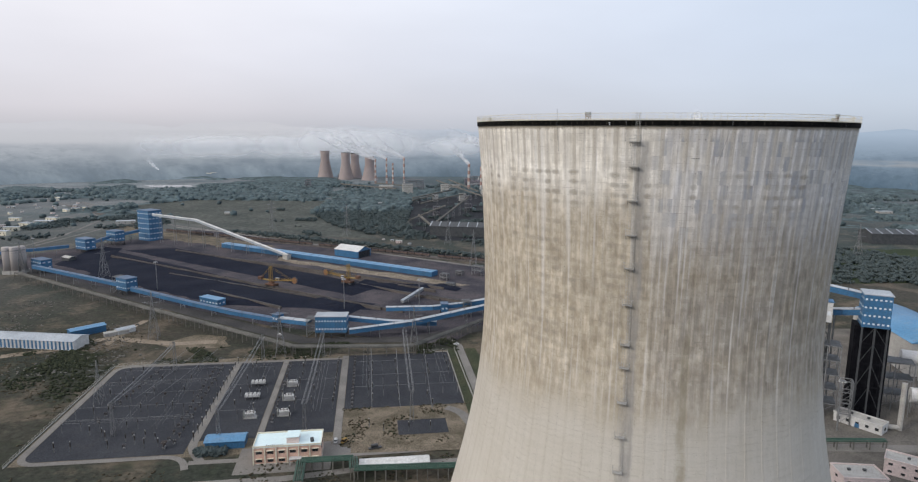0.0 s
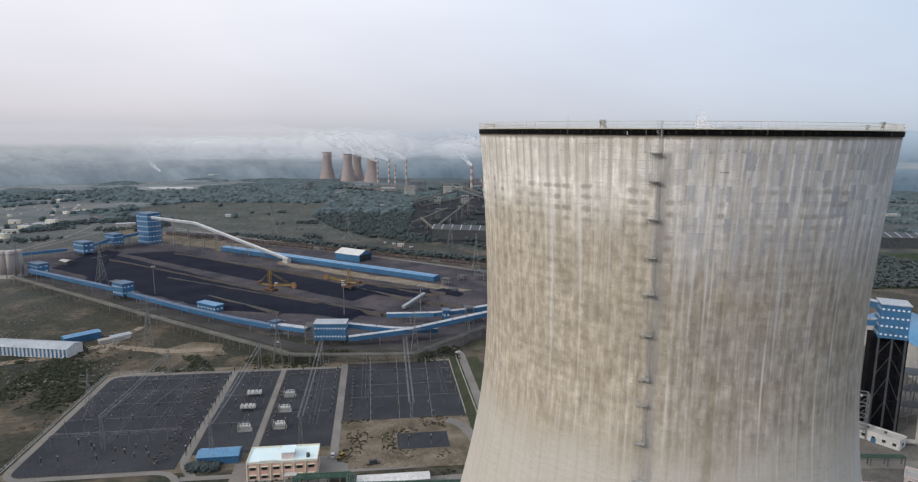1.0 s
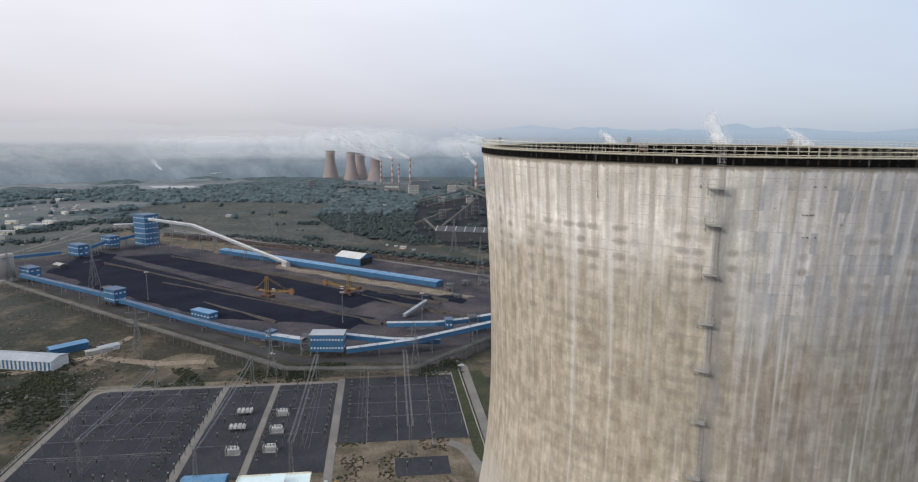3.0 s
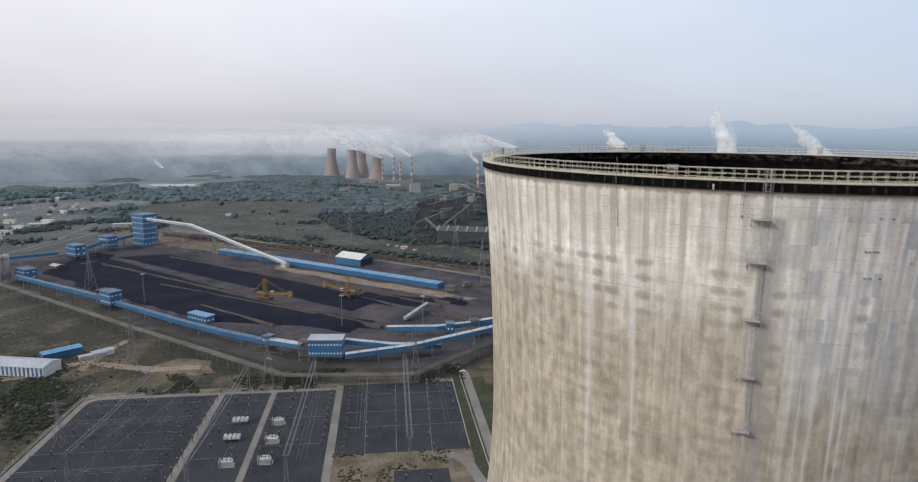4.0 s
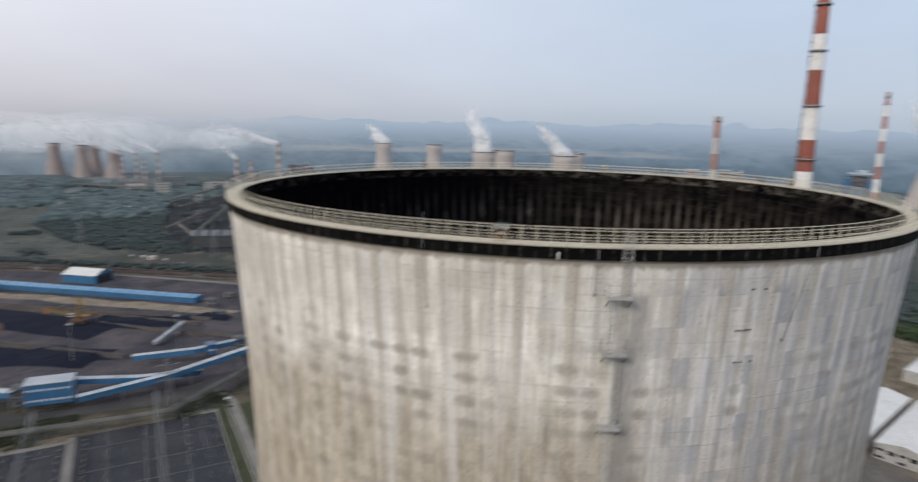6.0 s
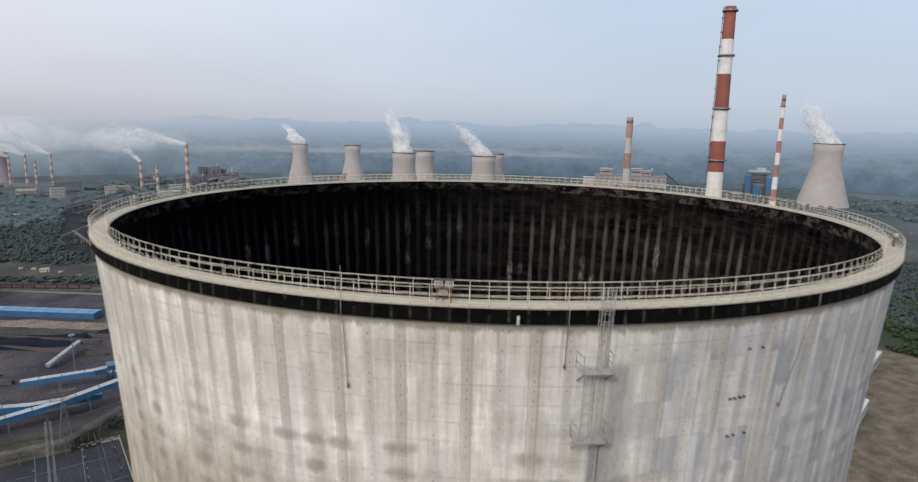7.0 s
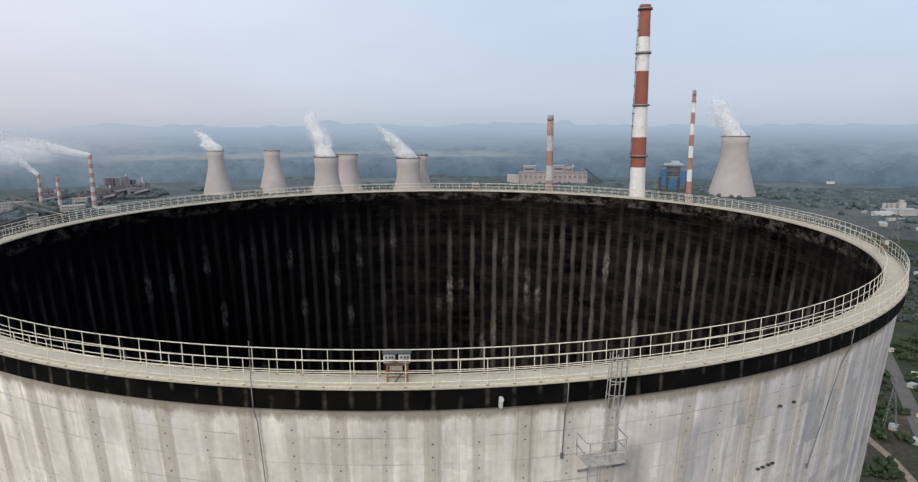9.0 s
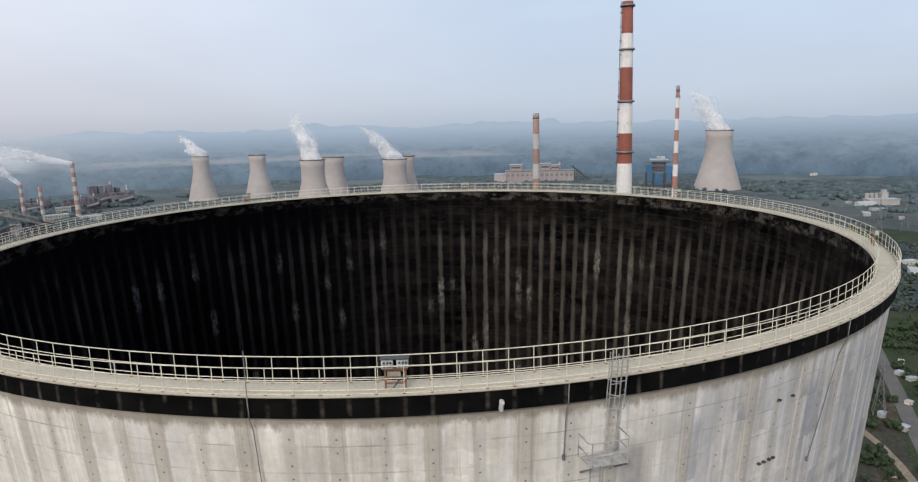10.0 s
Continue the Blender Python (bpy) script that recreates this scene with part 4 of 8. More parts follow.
# ---- blue conveyor galleries and transfer houses ----
def gallery(pts, width=4.5, height=3.6, name="conveyor_gallery", label="blue sheet-clad conveyor gallery with a pale roof on steel trestles", mats=None, legs=True, group="conveyor galleries", step=28):
    """A clad gallery along points (x, y, z of its floor), with a roof cap and trestles."""
    wall_m, roof_m = mats or (M_STEEL_BLUE, M_ROOF_PALE)
    g = thing(name, label, "conveyor", group)
    for a, b in zip(pts, pts[1:]):
        bm = bmesh.new()
        va, vb = Vector(a) + Vector((0, 0, height / 2)), Vector(b) + Vector((0, 0, height / 2))
        beam(bm, va, vb, width, height)
        part("casing", bm, wall_m, g)
        bm = bmesh.new()
        m, n = along(Vector(a) + Vector((0, 0, height)), Vector(b) + Vector((0, 0, height)))
        w = width / 2 + .25
        prof = [(-w, -.15), (-w, .05), (0, .75), (w, .05), (w, -.15)]
        ends = []
        for x in (-n / 2 - .2, n / 2 + .2):
            ends.append([bm.verts.new(m @ Vector((x, y, z))) for y, z in prof])
        for k in range(4):
            bm.faces.new((ends[0][k], ends[1][k], ends[1][k + 1], ends[0][k + 1]))
        bm.faces.new(ends[0]), bm.faces.new(ends[1][::-1])
        part("roof", bm, roof_m, g)
        for k in range(1, max(1, int(n / 13)) + 1):
            x = -n / 2 + 13 * k - 3
            seam = bmesh.new()
            for y0, z0, y1, z1 in ((-w, .08, 0, .78), (w, .08, 0, .78)):
                beam(seam, m @ Vector((x, y0, z0)), m @ Vector((x, y1, z1)), .5, .1)
            part("roof_seam", seam, M_STEEL_DARK, g)
        if legs:
            d = (Vector(b) - Vector(a))
            k = max(1, int(d.length / step))
            side = Vector((-d.y, d.x, 0)).normalized() * width * .42
            for j in range(k):
                p = Vector(a) + d * ((j + .5) / k)
                if p.z < 1.5:
                    continue
                bm = bmesh.new()
                for s in (-1, 1):
                    beam(bm, (p + side * s * 1.25).xy.to_3d(), p + side * s, .45, .45)
                for q in range(1, max(2, int(p.z / 5))):
                    zq = p.z * q / max(2, int(p.z / 5))
                    beam(bm, Vector((p.x, p.y, zq)) - side * 1.1, Vector((p.x, p.y, zq)) + side * 1.1, .25, .25)
                part("trestle", bm, M_STEEL_GREY, g)
    return g


def clad_house(x, y, turn, sx, sy, z0, z1, floors, cols, label, legs=True, mats=None, name="transfer_house", roof_over=.4):
    """A blue clad house with rows of window strips on all sides, on legs when it stands high."""
    wall_m, roof_m = mats or (M_STEEL_BLUE, M_ROOF_DULL)
    h = thing(name, label, "building", "clad coal handling houses", at=(x, y, 0), turn=turn)
    part("wall", box(bmesh.new(), 0, 0, z0, sx, sy, z1 - z0), wall_m, h)
    part("roof", box(bmesh.new(), 0, 0, z1, sx + 2 * roof_over, sy + 2 * roof_over, .5), roof_m, h)
    fh = (z1 - z0) / floors
    for f in range(floors):
        zc = z0 + fh * (f + .5)
        for (L, D, rot) in ((sx, sy, 0), (sx, sy, 180), (sy, sx, 90), (sy, sx, -90)):
            nc = max(2, int(cols * L / sx))
            for c in range(nc):
                bm = bmesh.new()
                box(bm, -L / 2 + L * (c + .5) / nc, -D / 2 - .02, zc - fh * .14, L / nc * .48, .16, fh * .2)
                o = part("window", bm, M_GLASS_STRIP, h)
                o.matrix_basis = pose(0, 0, 0, 0, 0, rot)
    if legs and z0 > 1:
        for sxn in (-1, 0, 1):
            for syn in (-1, 1):
                part("leg", beam(bmesh.new(), (sxn * sx * .46, syn * sy * .46, 0), (sxn * sx * .46, syn * sy * .46, z0), .7, .7), M_STEEL_DARK, h)
        nb = max(1, int(z0 / 9))
        for q in range(nb):
            za, zb = z0 * q / nb, z0 * (q + 1) / nb
            for syn in (-1, 1):
                part("brace", beam(bmesh.new(), (-sx * .46, syn * sy * .46, za), (sx * .46, syn * sy * .46, zb), .3, .3), M_STEEL_DARK, h)
                part("brace", beam(bmesh.new(), (sx * .46, syn * sy * .46, za), (-sx * .46, syn * sy * .46, zb), .3, .3), M_STEEL_DARK, h)
    return h


# the southern line, from the far corner to the transfer house above the trestle
gallery([(-528, 561, 8), (-384, 478, 8)], mats=(M_STEEL_BLUE, M_ROOF_DULL))
clad_house(-380, 480, CT, 17, 12, 5, 17, 2, 5, "small blue transfer house with white window strips")
gallery([(-372, 474, 5), (-288, 420, 5), (-240, 392, 5), (-199, 372, 5)], mats=(M_STEEL_BLUE, M_ROOF_DULL))
gallery([(-199, 372, 6), (-165, 354, 8)], width=6)
clad_house(-146, 350, 2, 25, 13, 5, 18, 2, 11, "long blue transfer house with two rows of white windows", mats=(M_STEEL_BLUE, M_ROOF_PALE))
gallery([(-134, 358, 11), (-98, 360, 7), (-62, 368, 4.5)])
gallery([(-131, 344, 4.5), (-84, 355, 8), (-21, 378, 16), (195, 213, 61)])
gallery([(-108, 405, 6), (-66, 402, 8), (-40, 410, 9), (10, 425, 14)])
clad_house(-280, 445, CT, 26, 9, 0, 6, 1, 6, "low blue shed beside the coal heap", legs=False, name="shed", mats=(M_STEEL_BLUE, M_ROOF_BLUE))
# the northern line: tall house, slim white gallery and long shed
clad_house(-512, 806, CT, 27, 22, 0, 45, 6, 5, "tall blue clad crusher house with window rows", legs=False)
gallery([(-497, 786, 39), (-417, 746, 37), (-268, 667, 3)], width=4, height=3, mats=(M_ROOF_PALE, M_ROOF_WHITE), label="slim white conveyor gallery sloping down on tall trestles")
gallery([(-378, 748, .2), (-71, 571, .2)], width=13, height=5.5, mats=(M_STEEL_BLUE, M_ROOF_BLUE), name="track_shed", label="very long low blue shed over the unloading track", legs=False, group="long sheds")
clad_house(-553, 706, CT, 24, 14, 4, 18, 2, 5, "blue transfer house with white window strips")
clad_house(-542, 762, CT, 22, 14, 6, 20, 2, 5, "blue transfer house with white window strips")
gallery([(-566, 690, 8), (-640, 640, 6)], width=4, mats=(M_STEEL_BLUE, M_ROOF_DULL))
gallery([(-548, 716, 9), (-545, 752, 11)], width=4, mats=(M_STEEL_BLUE, M_ROOF_DULL))
gallery([(-536, 768, 12), (-522, 790, 14)], width=4, mats=(M_STEEL_BLUE, M_ROOF_DULL))

# ---- chimneys and cooling towers of the neighbouring plants ----
def far_tower(x, y, h, r_top, label, concrete=None):
    t = thing("cooling_tower", label, "cooling tower", "far cooling towers", at=(x, y, 0))
    thr = r_top * .93
    prof = [(r_top * 1.74, 0.0), (r_top * 1.50, h * .17), (r_top * 1.24, h * .38), (thr * 1.03, h * .62), (thr, h * .76), (thr * 1.02, h * .88), (r_top, h), (r_top * .96, h), (thr * .96, h * .8), (thr * .98, h * .6)]
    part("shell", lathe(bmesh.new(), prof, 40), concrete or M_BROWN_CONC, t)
    part("rim", lathe(bmesh.new(), [(r_top * 1.0, h - .8), (r_top * 1.02, h - .8), (r_top * 1.02, h + .5), (r_top * .95, h + .5)], 40), M_STEEL_DARK, t)
    return t


def chimney(x, y, h, r0, r1, bands, label, rings=(), first_red=True, far=True, ladder_at=None, pair=None, soot=0.0):
    c = thing("chimney", label, "chimney", "striped chimneys", at=(x, y, 0))
    rad = lambda z: r0 + (r1 - r0) * z / h
    edges_ = [0.0] + list(bands) + [h]
    for k, (za, zb) in enumerate(zip(edges_, edges_[1:])):
        last = k == len(edges_) - 2
        red = (len(edges_) - 2 - k) % 2 == (0 if first_red else 1)
        bm = lathe(bmesh.new(), [(rad(za), za), (rad(zb), zb)] + ([(rad(zb) * .8, zb), (rad(zb) * .8, zb - 3)] if last else []), 24)
        part("band", bm, pair[0 if red else 1] if pair else (M_RED_FAR if red else M_WHITE_FAR) if far else (M_RED_BAND if red else M_WHITE_BAND), c, "faded red band, hazed in colour when far" if red else "faded white band, hazed in colour when far")
    if soot:
        za = h - soot
        bm = lathe(bmesh.new(), [(rad(za), za), (rad(za) + .12, za), (rad(h) + .12, h + .1), (rad(h) * .8, h + .1)], 24)
        part("sooty_top", bm, M_SOOTY, c, "grey sooty top")
    for z in rings:
        bm = lathe(bmesh.new(), [(rad(z), z - .3), (rad(z) + 1.3, z - .2), (rad(z) + 1.3, z + 1.0), (rad(z) + 1.2, z + 1.0), (rad(z) + 1.2, z), (rad(z), z)], 24)
        part("platform", bm, M_STEEL_GREY, c)
    if ladder_at is not None:
        d = Vector((math.cos(radians(ladder_at)), math.sin(radians(ladder_at)), 0))
        s = Vector((-d.y, d.x, 0)) * .4
        bm = bmesh.new()
        for o in (-1, 1):
            beam(bm, d * (rad(90) + .7) + s * o + Vector((0, 0, 90)), d * (rad(h) + .7) + s * o + Vector((0, 0, h)), .16, .16)
        part("ladder", bm, M_STEEL_GREY, c)
        for z in range(96, int(h), 9):
            m = pose(d.x * (rad(z) + .6), d.y * (rad(z) + .6), z, 0, 0, ladder_at)
            bm = bmesh.new()
            bmesh.ops.create_cube(bm, size=1, matrix=m @ Matrix.Diagonal((1.3, 1.6, .5, 1)))
            part("landing", bm, M_STEEL_DARK, c)
    return c


far_tower(-526, 2154, 95, 16.5, "distant rusty brown concrete cooling tower", M_RUSTY_CONC)
far_tower(-437, 2069, 92, 15.5, "distant rusty brown concrete cooling tower", M_RUSTY_CONC)
far_tower(-415, 2130, 88, 15.5, "distant rusty brown concrete cooling tower", M_RUSTY_CONC)
far_tower(-350, 2040, 80, 16.5, "distant rusty brown concrete cooling tower", M_RUSTY_CONC)
far_tower(392, 1746, 117, 22.5, "distant concrete cooling tower with a plume of steam")
far_tower(533, 1707, 115, 23, "distant concrete cooling tower without steam")
far_tower(485, 1203, 118, 26, "concrete cooling tower with thick steam above it")
far_tower(595, 1345, 115, 26, "concrete cooling tower behind another one")
far_tower(658, 1163, 112, 27, "concrete cooling tower with a leaning plume of steam")
far_tower(735, 1255, 113, 26, "concrete cooling tower behind another one")
far_tower(1487, 915, 152, 34.5, "large pale concrete cooling tower with a steam plume")

chimney(315, 239, 256, 7.1, 3.55, (149.6, 170, 190.3, 213.6, 235.6), "tall red and white banded chimney with platforms", (157, 191, 225, 253), far=False, ladder_at=148)
chimney(820, 563, 231, 4.8, 2.6, (74.6, 92.6, 111, 129, 147, 164, 181, 198, 215), "slim chimney with red and white bands, the red paled by painted haze", (214,), pair=(M_RED_HAZED, M_WHITE_BAND), soot=9)
chimney(841, 908, 200, 7.6, 6.2, (70, 100, 130, 160), "chimney with haze-paled red and white bands and a sooty top", (), soot=11)
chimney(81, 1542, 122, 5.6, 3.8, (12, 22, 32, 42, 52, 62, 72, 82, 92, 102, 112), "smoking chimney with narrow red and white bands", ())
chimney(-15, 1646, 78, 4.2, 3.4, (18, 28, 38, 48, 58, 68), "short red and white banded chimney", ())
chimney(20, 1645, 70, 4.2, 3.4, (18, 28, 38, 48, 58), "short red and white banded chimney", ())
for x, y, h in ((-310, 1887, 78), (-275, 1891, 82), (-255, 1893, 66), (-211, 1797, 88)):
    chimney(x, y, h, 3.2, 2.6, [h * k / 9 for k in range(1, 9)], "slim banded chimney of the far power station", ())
# ---- fittings of the cooling tower ----
def on_rim(az, r, z):
    return (r * math.cos(radians(az)), r * math.sin(radians(az)), z)


LADDER_AZ = -110.9
M_LAMPBOX = surf("pale_green_enamel", (.40, .45, .38), (.46, .50, .44), 2, 8, .45, 0, .05, (.2, .2, .16))


def hoop(bm, centre, r, az, z, thick=.03, a0=-95, a1=95, n=8):
    """A bent bar round a point, open towards the shell."""
    pts = []
    for k in range(n + 1):
        a = radians(az + a0 + (a1 - a0) * k / n)
        pts.append(Vector((centre[0] + r * math.cos(a), centre[1] + r * math.sin(a), z)))
    for p, q in zip(pts, pts[1:]):
        beam(bm, p, q, thick, thick)


ladder = thing("caged_ladder", "grey steel caged ladder running down the tower shell", "ladder", at=(0, 0, 0))
levels = [168.25, 163.4, 159.1, 153.2, 147.1, 141.1, 134.3, 126.8, 122.4, 115.8, 109.3, 102.8, 96, 89, 82, 75, 68]
for k, (z1, z0) in enumerate(zip(levels, levels[1:])):
    bm = bmesh.new()
    r1, r0 = smooth_r(min(z1, 166)) + (.45 if k == 0 else .3), smooth_r(z0) + .3
    if k == 0:
        r1 = 40.35
    shift = .6 if k % 2 else -.6
    az = LADDER_AZ + (.55 if k % 2 == 0 else -.35)
    for s in (-.5, .5):
        beam(bm, on_rim(az + s * .65, r1, z1), on_rim(az + s * .65, r0, z0), .045, .045)
    nr = max(3, int((z1 - z0) / .6))
    for j in range(nr):
        t = (j + .5) / nr
        rr, zz = r1 + (r0 - r1) * t, z1 + (z0 - z1) * t
        beam(bm, on_rim(az - .33, rr, zz), on_rim(az + .33, rr, zz), .03, .03)
    part("ladder_run", bm, M_LADDER, ladder)
    if k == 0:
        bm = bmesh.new()
        foot_r = r1 + (r0 - r1) * .55
        for j in range(4):
            t = .12 + .13 * j
            rr, zz = r1 + (r0 - r1) * t, z1 + (z0 - z1) * t
            hoop(bm, on_rim(az, rr + .05, zz), .4, az, zz, .03)
        for s in (-80, -30, 30, 80):
            a, b_ = Vector(on_rim(az, r1 + .05, z1)), Vector(on_rim(az, foot_r + .05, z1 + (z0 - z1) * .52))
            off = Vector((math.cos(radians(az + s)), math.sin(radians(az + s)), 0)) * .42
            beam(bm, a + off, b_ + off, .03, .03)
        part("cage", bm, M_LADDER, ladder)
    # rest platform at the foot of each run
    pl = thing("rest_platform", "small grey steel rest platform with bent rails on the tower shell", "platform", "ladder rest platforms")
    azp = LADDER_AZ
    bm = bmesh.new()
    r = smooth_r(z0)
    m = pose(*on_rim(azp, r + .55, z0), 0, 0, azp)
    bmesh.ops.create_cube(bm, size=1, matrix=m @ Matrix.Diagonal((.95, 1.7, .05, 1)))
    part("deck", bm, M_LADDER, pl)
    for zz in (.5, 1.05):
        bm = bmesh.new()
        run_pipe(bm, [m @ Vector(c) for c in ((-.5, -.93, zz), (.4, -.93, zz), (.53, -.8, zz), (.53, .8, zz), (.4, .93, zz), (-.5, .93, zz))], .026)
        part("rail", bm, M_LADDER, pl)
    for x, y in ((-.5, -.93), (.53, -.8), (.53, 0), (.53, .8), (-.5, .93)):
        part("post", beam(bmesh.new(), m @ Vector((x, y, 0)), m @ Vector((x, y, 1.1)), .04, .04), M_LADDER, pl)
    for y in (-.8, .8):
        part("bracket", beam(bmesh.new(), m @ Vector((-.55, y, -.75)), m @ Vector((.5, y, -.05)), .08, .08), M_STEEL_GREY, pl)


def light_stand(az, label):
    s = thing("warning_light_stand", label, "light fitting", "light stands on the rim", at=on_rim(az, 39.45, 167.04), turn=az)
    for y in (-.40, .40):
        part("leg", beam(bmesh.new(), (0, y, 0), (0, y, 1.28), .10, .07), M_RUST, s, "rusty steel leg")
    for z in (.22, .48, .74):
        part("crossbar", beam(bmesh.new(), (0, -.38, z), (0, .38, z), .06, .05), M_RUST, s)
    part("back_plate", box(bmesh.new(), -.02, -.06, .50, .03, .52, .22), M_CONC, s)
    part("box_shelf", box(bmesh.new(), .06, 0, .86, .34, 1.0, .04), M_RUST, s)
    part("canopy", box(bmesh.new(), .08, 0, 1.29, .40, 1.14, .03), M_STEEL_DARK, s, "thin dark sheet canopy over the lamps")
    for y in (-.30, .30):
        b_ = part("lamp_box", box(bmesh.new(), .09, y, .90, .28, .46, .36, 0, .025), M_LAMPBOX, s, "pale green enamel lamp box")
        part("door_rim", box(bmesh.new(), .235, y, .93, .02, .40, .30), M_WHITE, b_)
        for yy in (-.11, .03, .14):
            for zz in (.12, .26):
                part("lens", box(bmesh.new(), .25, y + yy, .90 + zz - .05, .03, .075, .085), M_STEEL_DARK, b_)
    part("cable", tube(bmesh.new(), (.1, -.1, 0.05), (.15, .3, .6), .03, seg=6), M_STEEL_DARK, s)
    return s


for az, lab in ((-123.1, "pair of pale lamp boxes on a rusty stand beside the railing"), (-55.3, "lamp boxes on a rusty stand on the rim walkway"),
                (-2.7, "small lamp stand on the rim walkway"), (47.2, "pale lamp boxes on a stand on the rim"), (97.4, "dark lamp stand on the rim walkway"), (156, "dark lamp stand with a pale cabinet on the rim")):
    light_stand(az, lab)

bm = bmesh.new()
p = Vector(on_rim(-117.2, 40.0, 166.15))
d = Vector(on_rim(-117.2, 1, 0))
tube(bm, p - d * .3, p + d * .12, .09, seg=8)
tube(bm, p + d * .1, p + d * .16 + Vector((0, 0, .42)), .09, seg=8)
tube(bm, p + d * .16 + Vector((0, 0, .38)), p + d * .32 + Vector((0, 0, .38)), .1, seg=8)
tagged(part("drain_spout", bm, M_WHITE), "short white drain pipe poking out of the black band", "pipe")

for az0, az1, z0, rod in ((-131.4, -131.25, 161.5, True), (-113.2, -113.25, 163.4, False), (-88.7, -91.2, 159.5, False), (-52, -52, 158, False)):
    c = thing("conduit", "thin grey cable conduit clipped down the shell", "conduit", "conduits on the shell")
    bm = bmesh.new()
    n = 8
    pts = [Vector(on_rim(az0, 40.1, 167.0)), Vector(on_rim(az0, 40.03, 166.0))] + [Vector(on_rim(az0 + (az1 - az0) * k / n, smooth_r(166 + (z0 - 166) * k / n) + .14, 166 + (z0 - 166) * k / n)) for k in range(1, n + 1)]
    run_pipe(bm, pts, .022)
    part("pipe", bm, M_STEEL_GREY, c)
    part("junction_box", box(bmesh.new(), *pts[-1], .1, .1, .24), M_STEEL_GREY, c)
    if rod:
        part("rod", tube(bmesh.new(), on_rim(az0, 40.08, 167), on_rim(az0, 40.08, 168.9), .022, seg=5), M_STEEL_GREY, c)

for az, z in ((-96.05, 163.86), (-94.5, 163.83), (-97.3, 160.66), (-96.8, 160.67), (-96.2, 160.68), (-95.75, 160.69), (-96.9, 158.1), (-96.2, 158.1), (-94.9, 158.1)):
    m = pose(*on_rim(az, smooth_r(z) + .06, z), 0, 0, az)
    bm = bmesh.new()
    bmesh.ops.create_cube(bm, size=1, matrix=m @ Matrix.Diagonal((.14, .17, .08, 1)))
    tagged(part("anchor_plate", bm, M_STEEL_DARK), "small dark anchor plate fixed to the shell", "anchor plate", "anchor plates on the shell")

# ---- pylons, wires, pipe trestle ----
def pylon(label, h=46.0, w=9.0, arms=(0.62, 0.75, 0.88), reach=8.0):
    p = thing("pylon", label, "pylon", "lattice pylons")
    def half(z):
        return w / 2 * (1 - z / (h * .68)) + .9 * z / (h * .68) if z < h * .68 else .9 * max(.25, (h - z) / (h * .32))
    zs_ = [0, h * .2, h * .37, h * .5, h * .6, h * .68, h * .77, h * .86, h]
    bm = bmesh.new()
    for sx in (-1, 1):
        for sy in (-1, 1):
            for a, b in zip(zs_, zs_[1:]):
                beam(bm, (sx * half(a), sy * half(a), a), (sx * half(b), sy * half(b), b), .26, .26)
    part("mast", bm, M_STEEL_GREY, p)
    bm = bmesh.new()
    for a, b in zip(zs_, zs_[1:]):
        ha, hb = half(a), half(b)
        for s in (-1, 1):
            beam(bm, (-ha, s * ha, a), (hb, s * hb, b), .13, .13)
            beam(bm, (ha, s * ha, a), (-hb, s * hb, b), .13, .13)
            beam(bm, (s * ha, -ha, a), (s * hb, hb, b), .13, .13)
            beam(bm, (s * ha, ha, a), (s * hb, -hb, b), .13, .13)
    part("bracing", bm, M_STEEL_GREY, p)
    for f in arms:
        bm = bmesh.new()
        z = h * f
        for s in (-1, 1):
            for sy in (-.6, .6):
                beam(bm, (0, sy, z), (s * reach * (1.15 - .35 * (f - .6)), 0, z + .4), .16, .16)
            beam(bm, (0, 0, z + 2), (s * reach, 0, z + .5), .14, .14)
        part("cross_arm", bm, M_STEEL_GREY, p)
    return p


py = pylon("grey lattice steel pylon with three cross arms")
py.matrix_basis = pose(*(-442, 550), 0, 0, 0, 60)
for (x, y), k, tn in (((-354, 897), 1.1, 60), ((-223, 860), 1.1, 60), ((-25, 628), 1.0, 75), ((-59, 781), 1.0, 75), ((-287, 341), .85, 10),
                      ((-175, 303), .8, 8), ((-77, 316), .8, 8), ((-542, 561), .9, 40), ((-262, 218), .6, 0), ((1094, 340), 1.2, 30), ((1039, 355), 1.2, 30), ((371, 91), .8, 30), ((503, 705), 1.0, 0)):
    q = copy_thing(py, pose(x, y, 0, 0, 0, tn))
    q.scale = (k, k, k)


def wire(name, label, spans, r=.06, sag=2.0, group="overhead lines", mat_=None):
    w = thing(name, label, "power line", group)
    for a, b in spans:
        bm = bmesh.new()
        a, b = Vector(a), Vector(b)
        run_pipe(bm, [a.lerp(b, k / 8) - Vector((0, 0, sag * k / 2 * (1 - k / 8))) for k in range(9)], r, 4)
        part("conductor", bm, mat_ or M_WIRE, w)
    return w


M_PORCELAIN = surf("dark_porcelain", (.035, .028, .026), (.055, .045, .04), 1, 5, .35, 0, 0)
M_WIRE = surf("weathered_aluminium", (.17, .175, .18), (.23, .235, .24), .2, 2, .6, .2, 0)


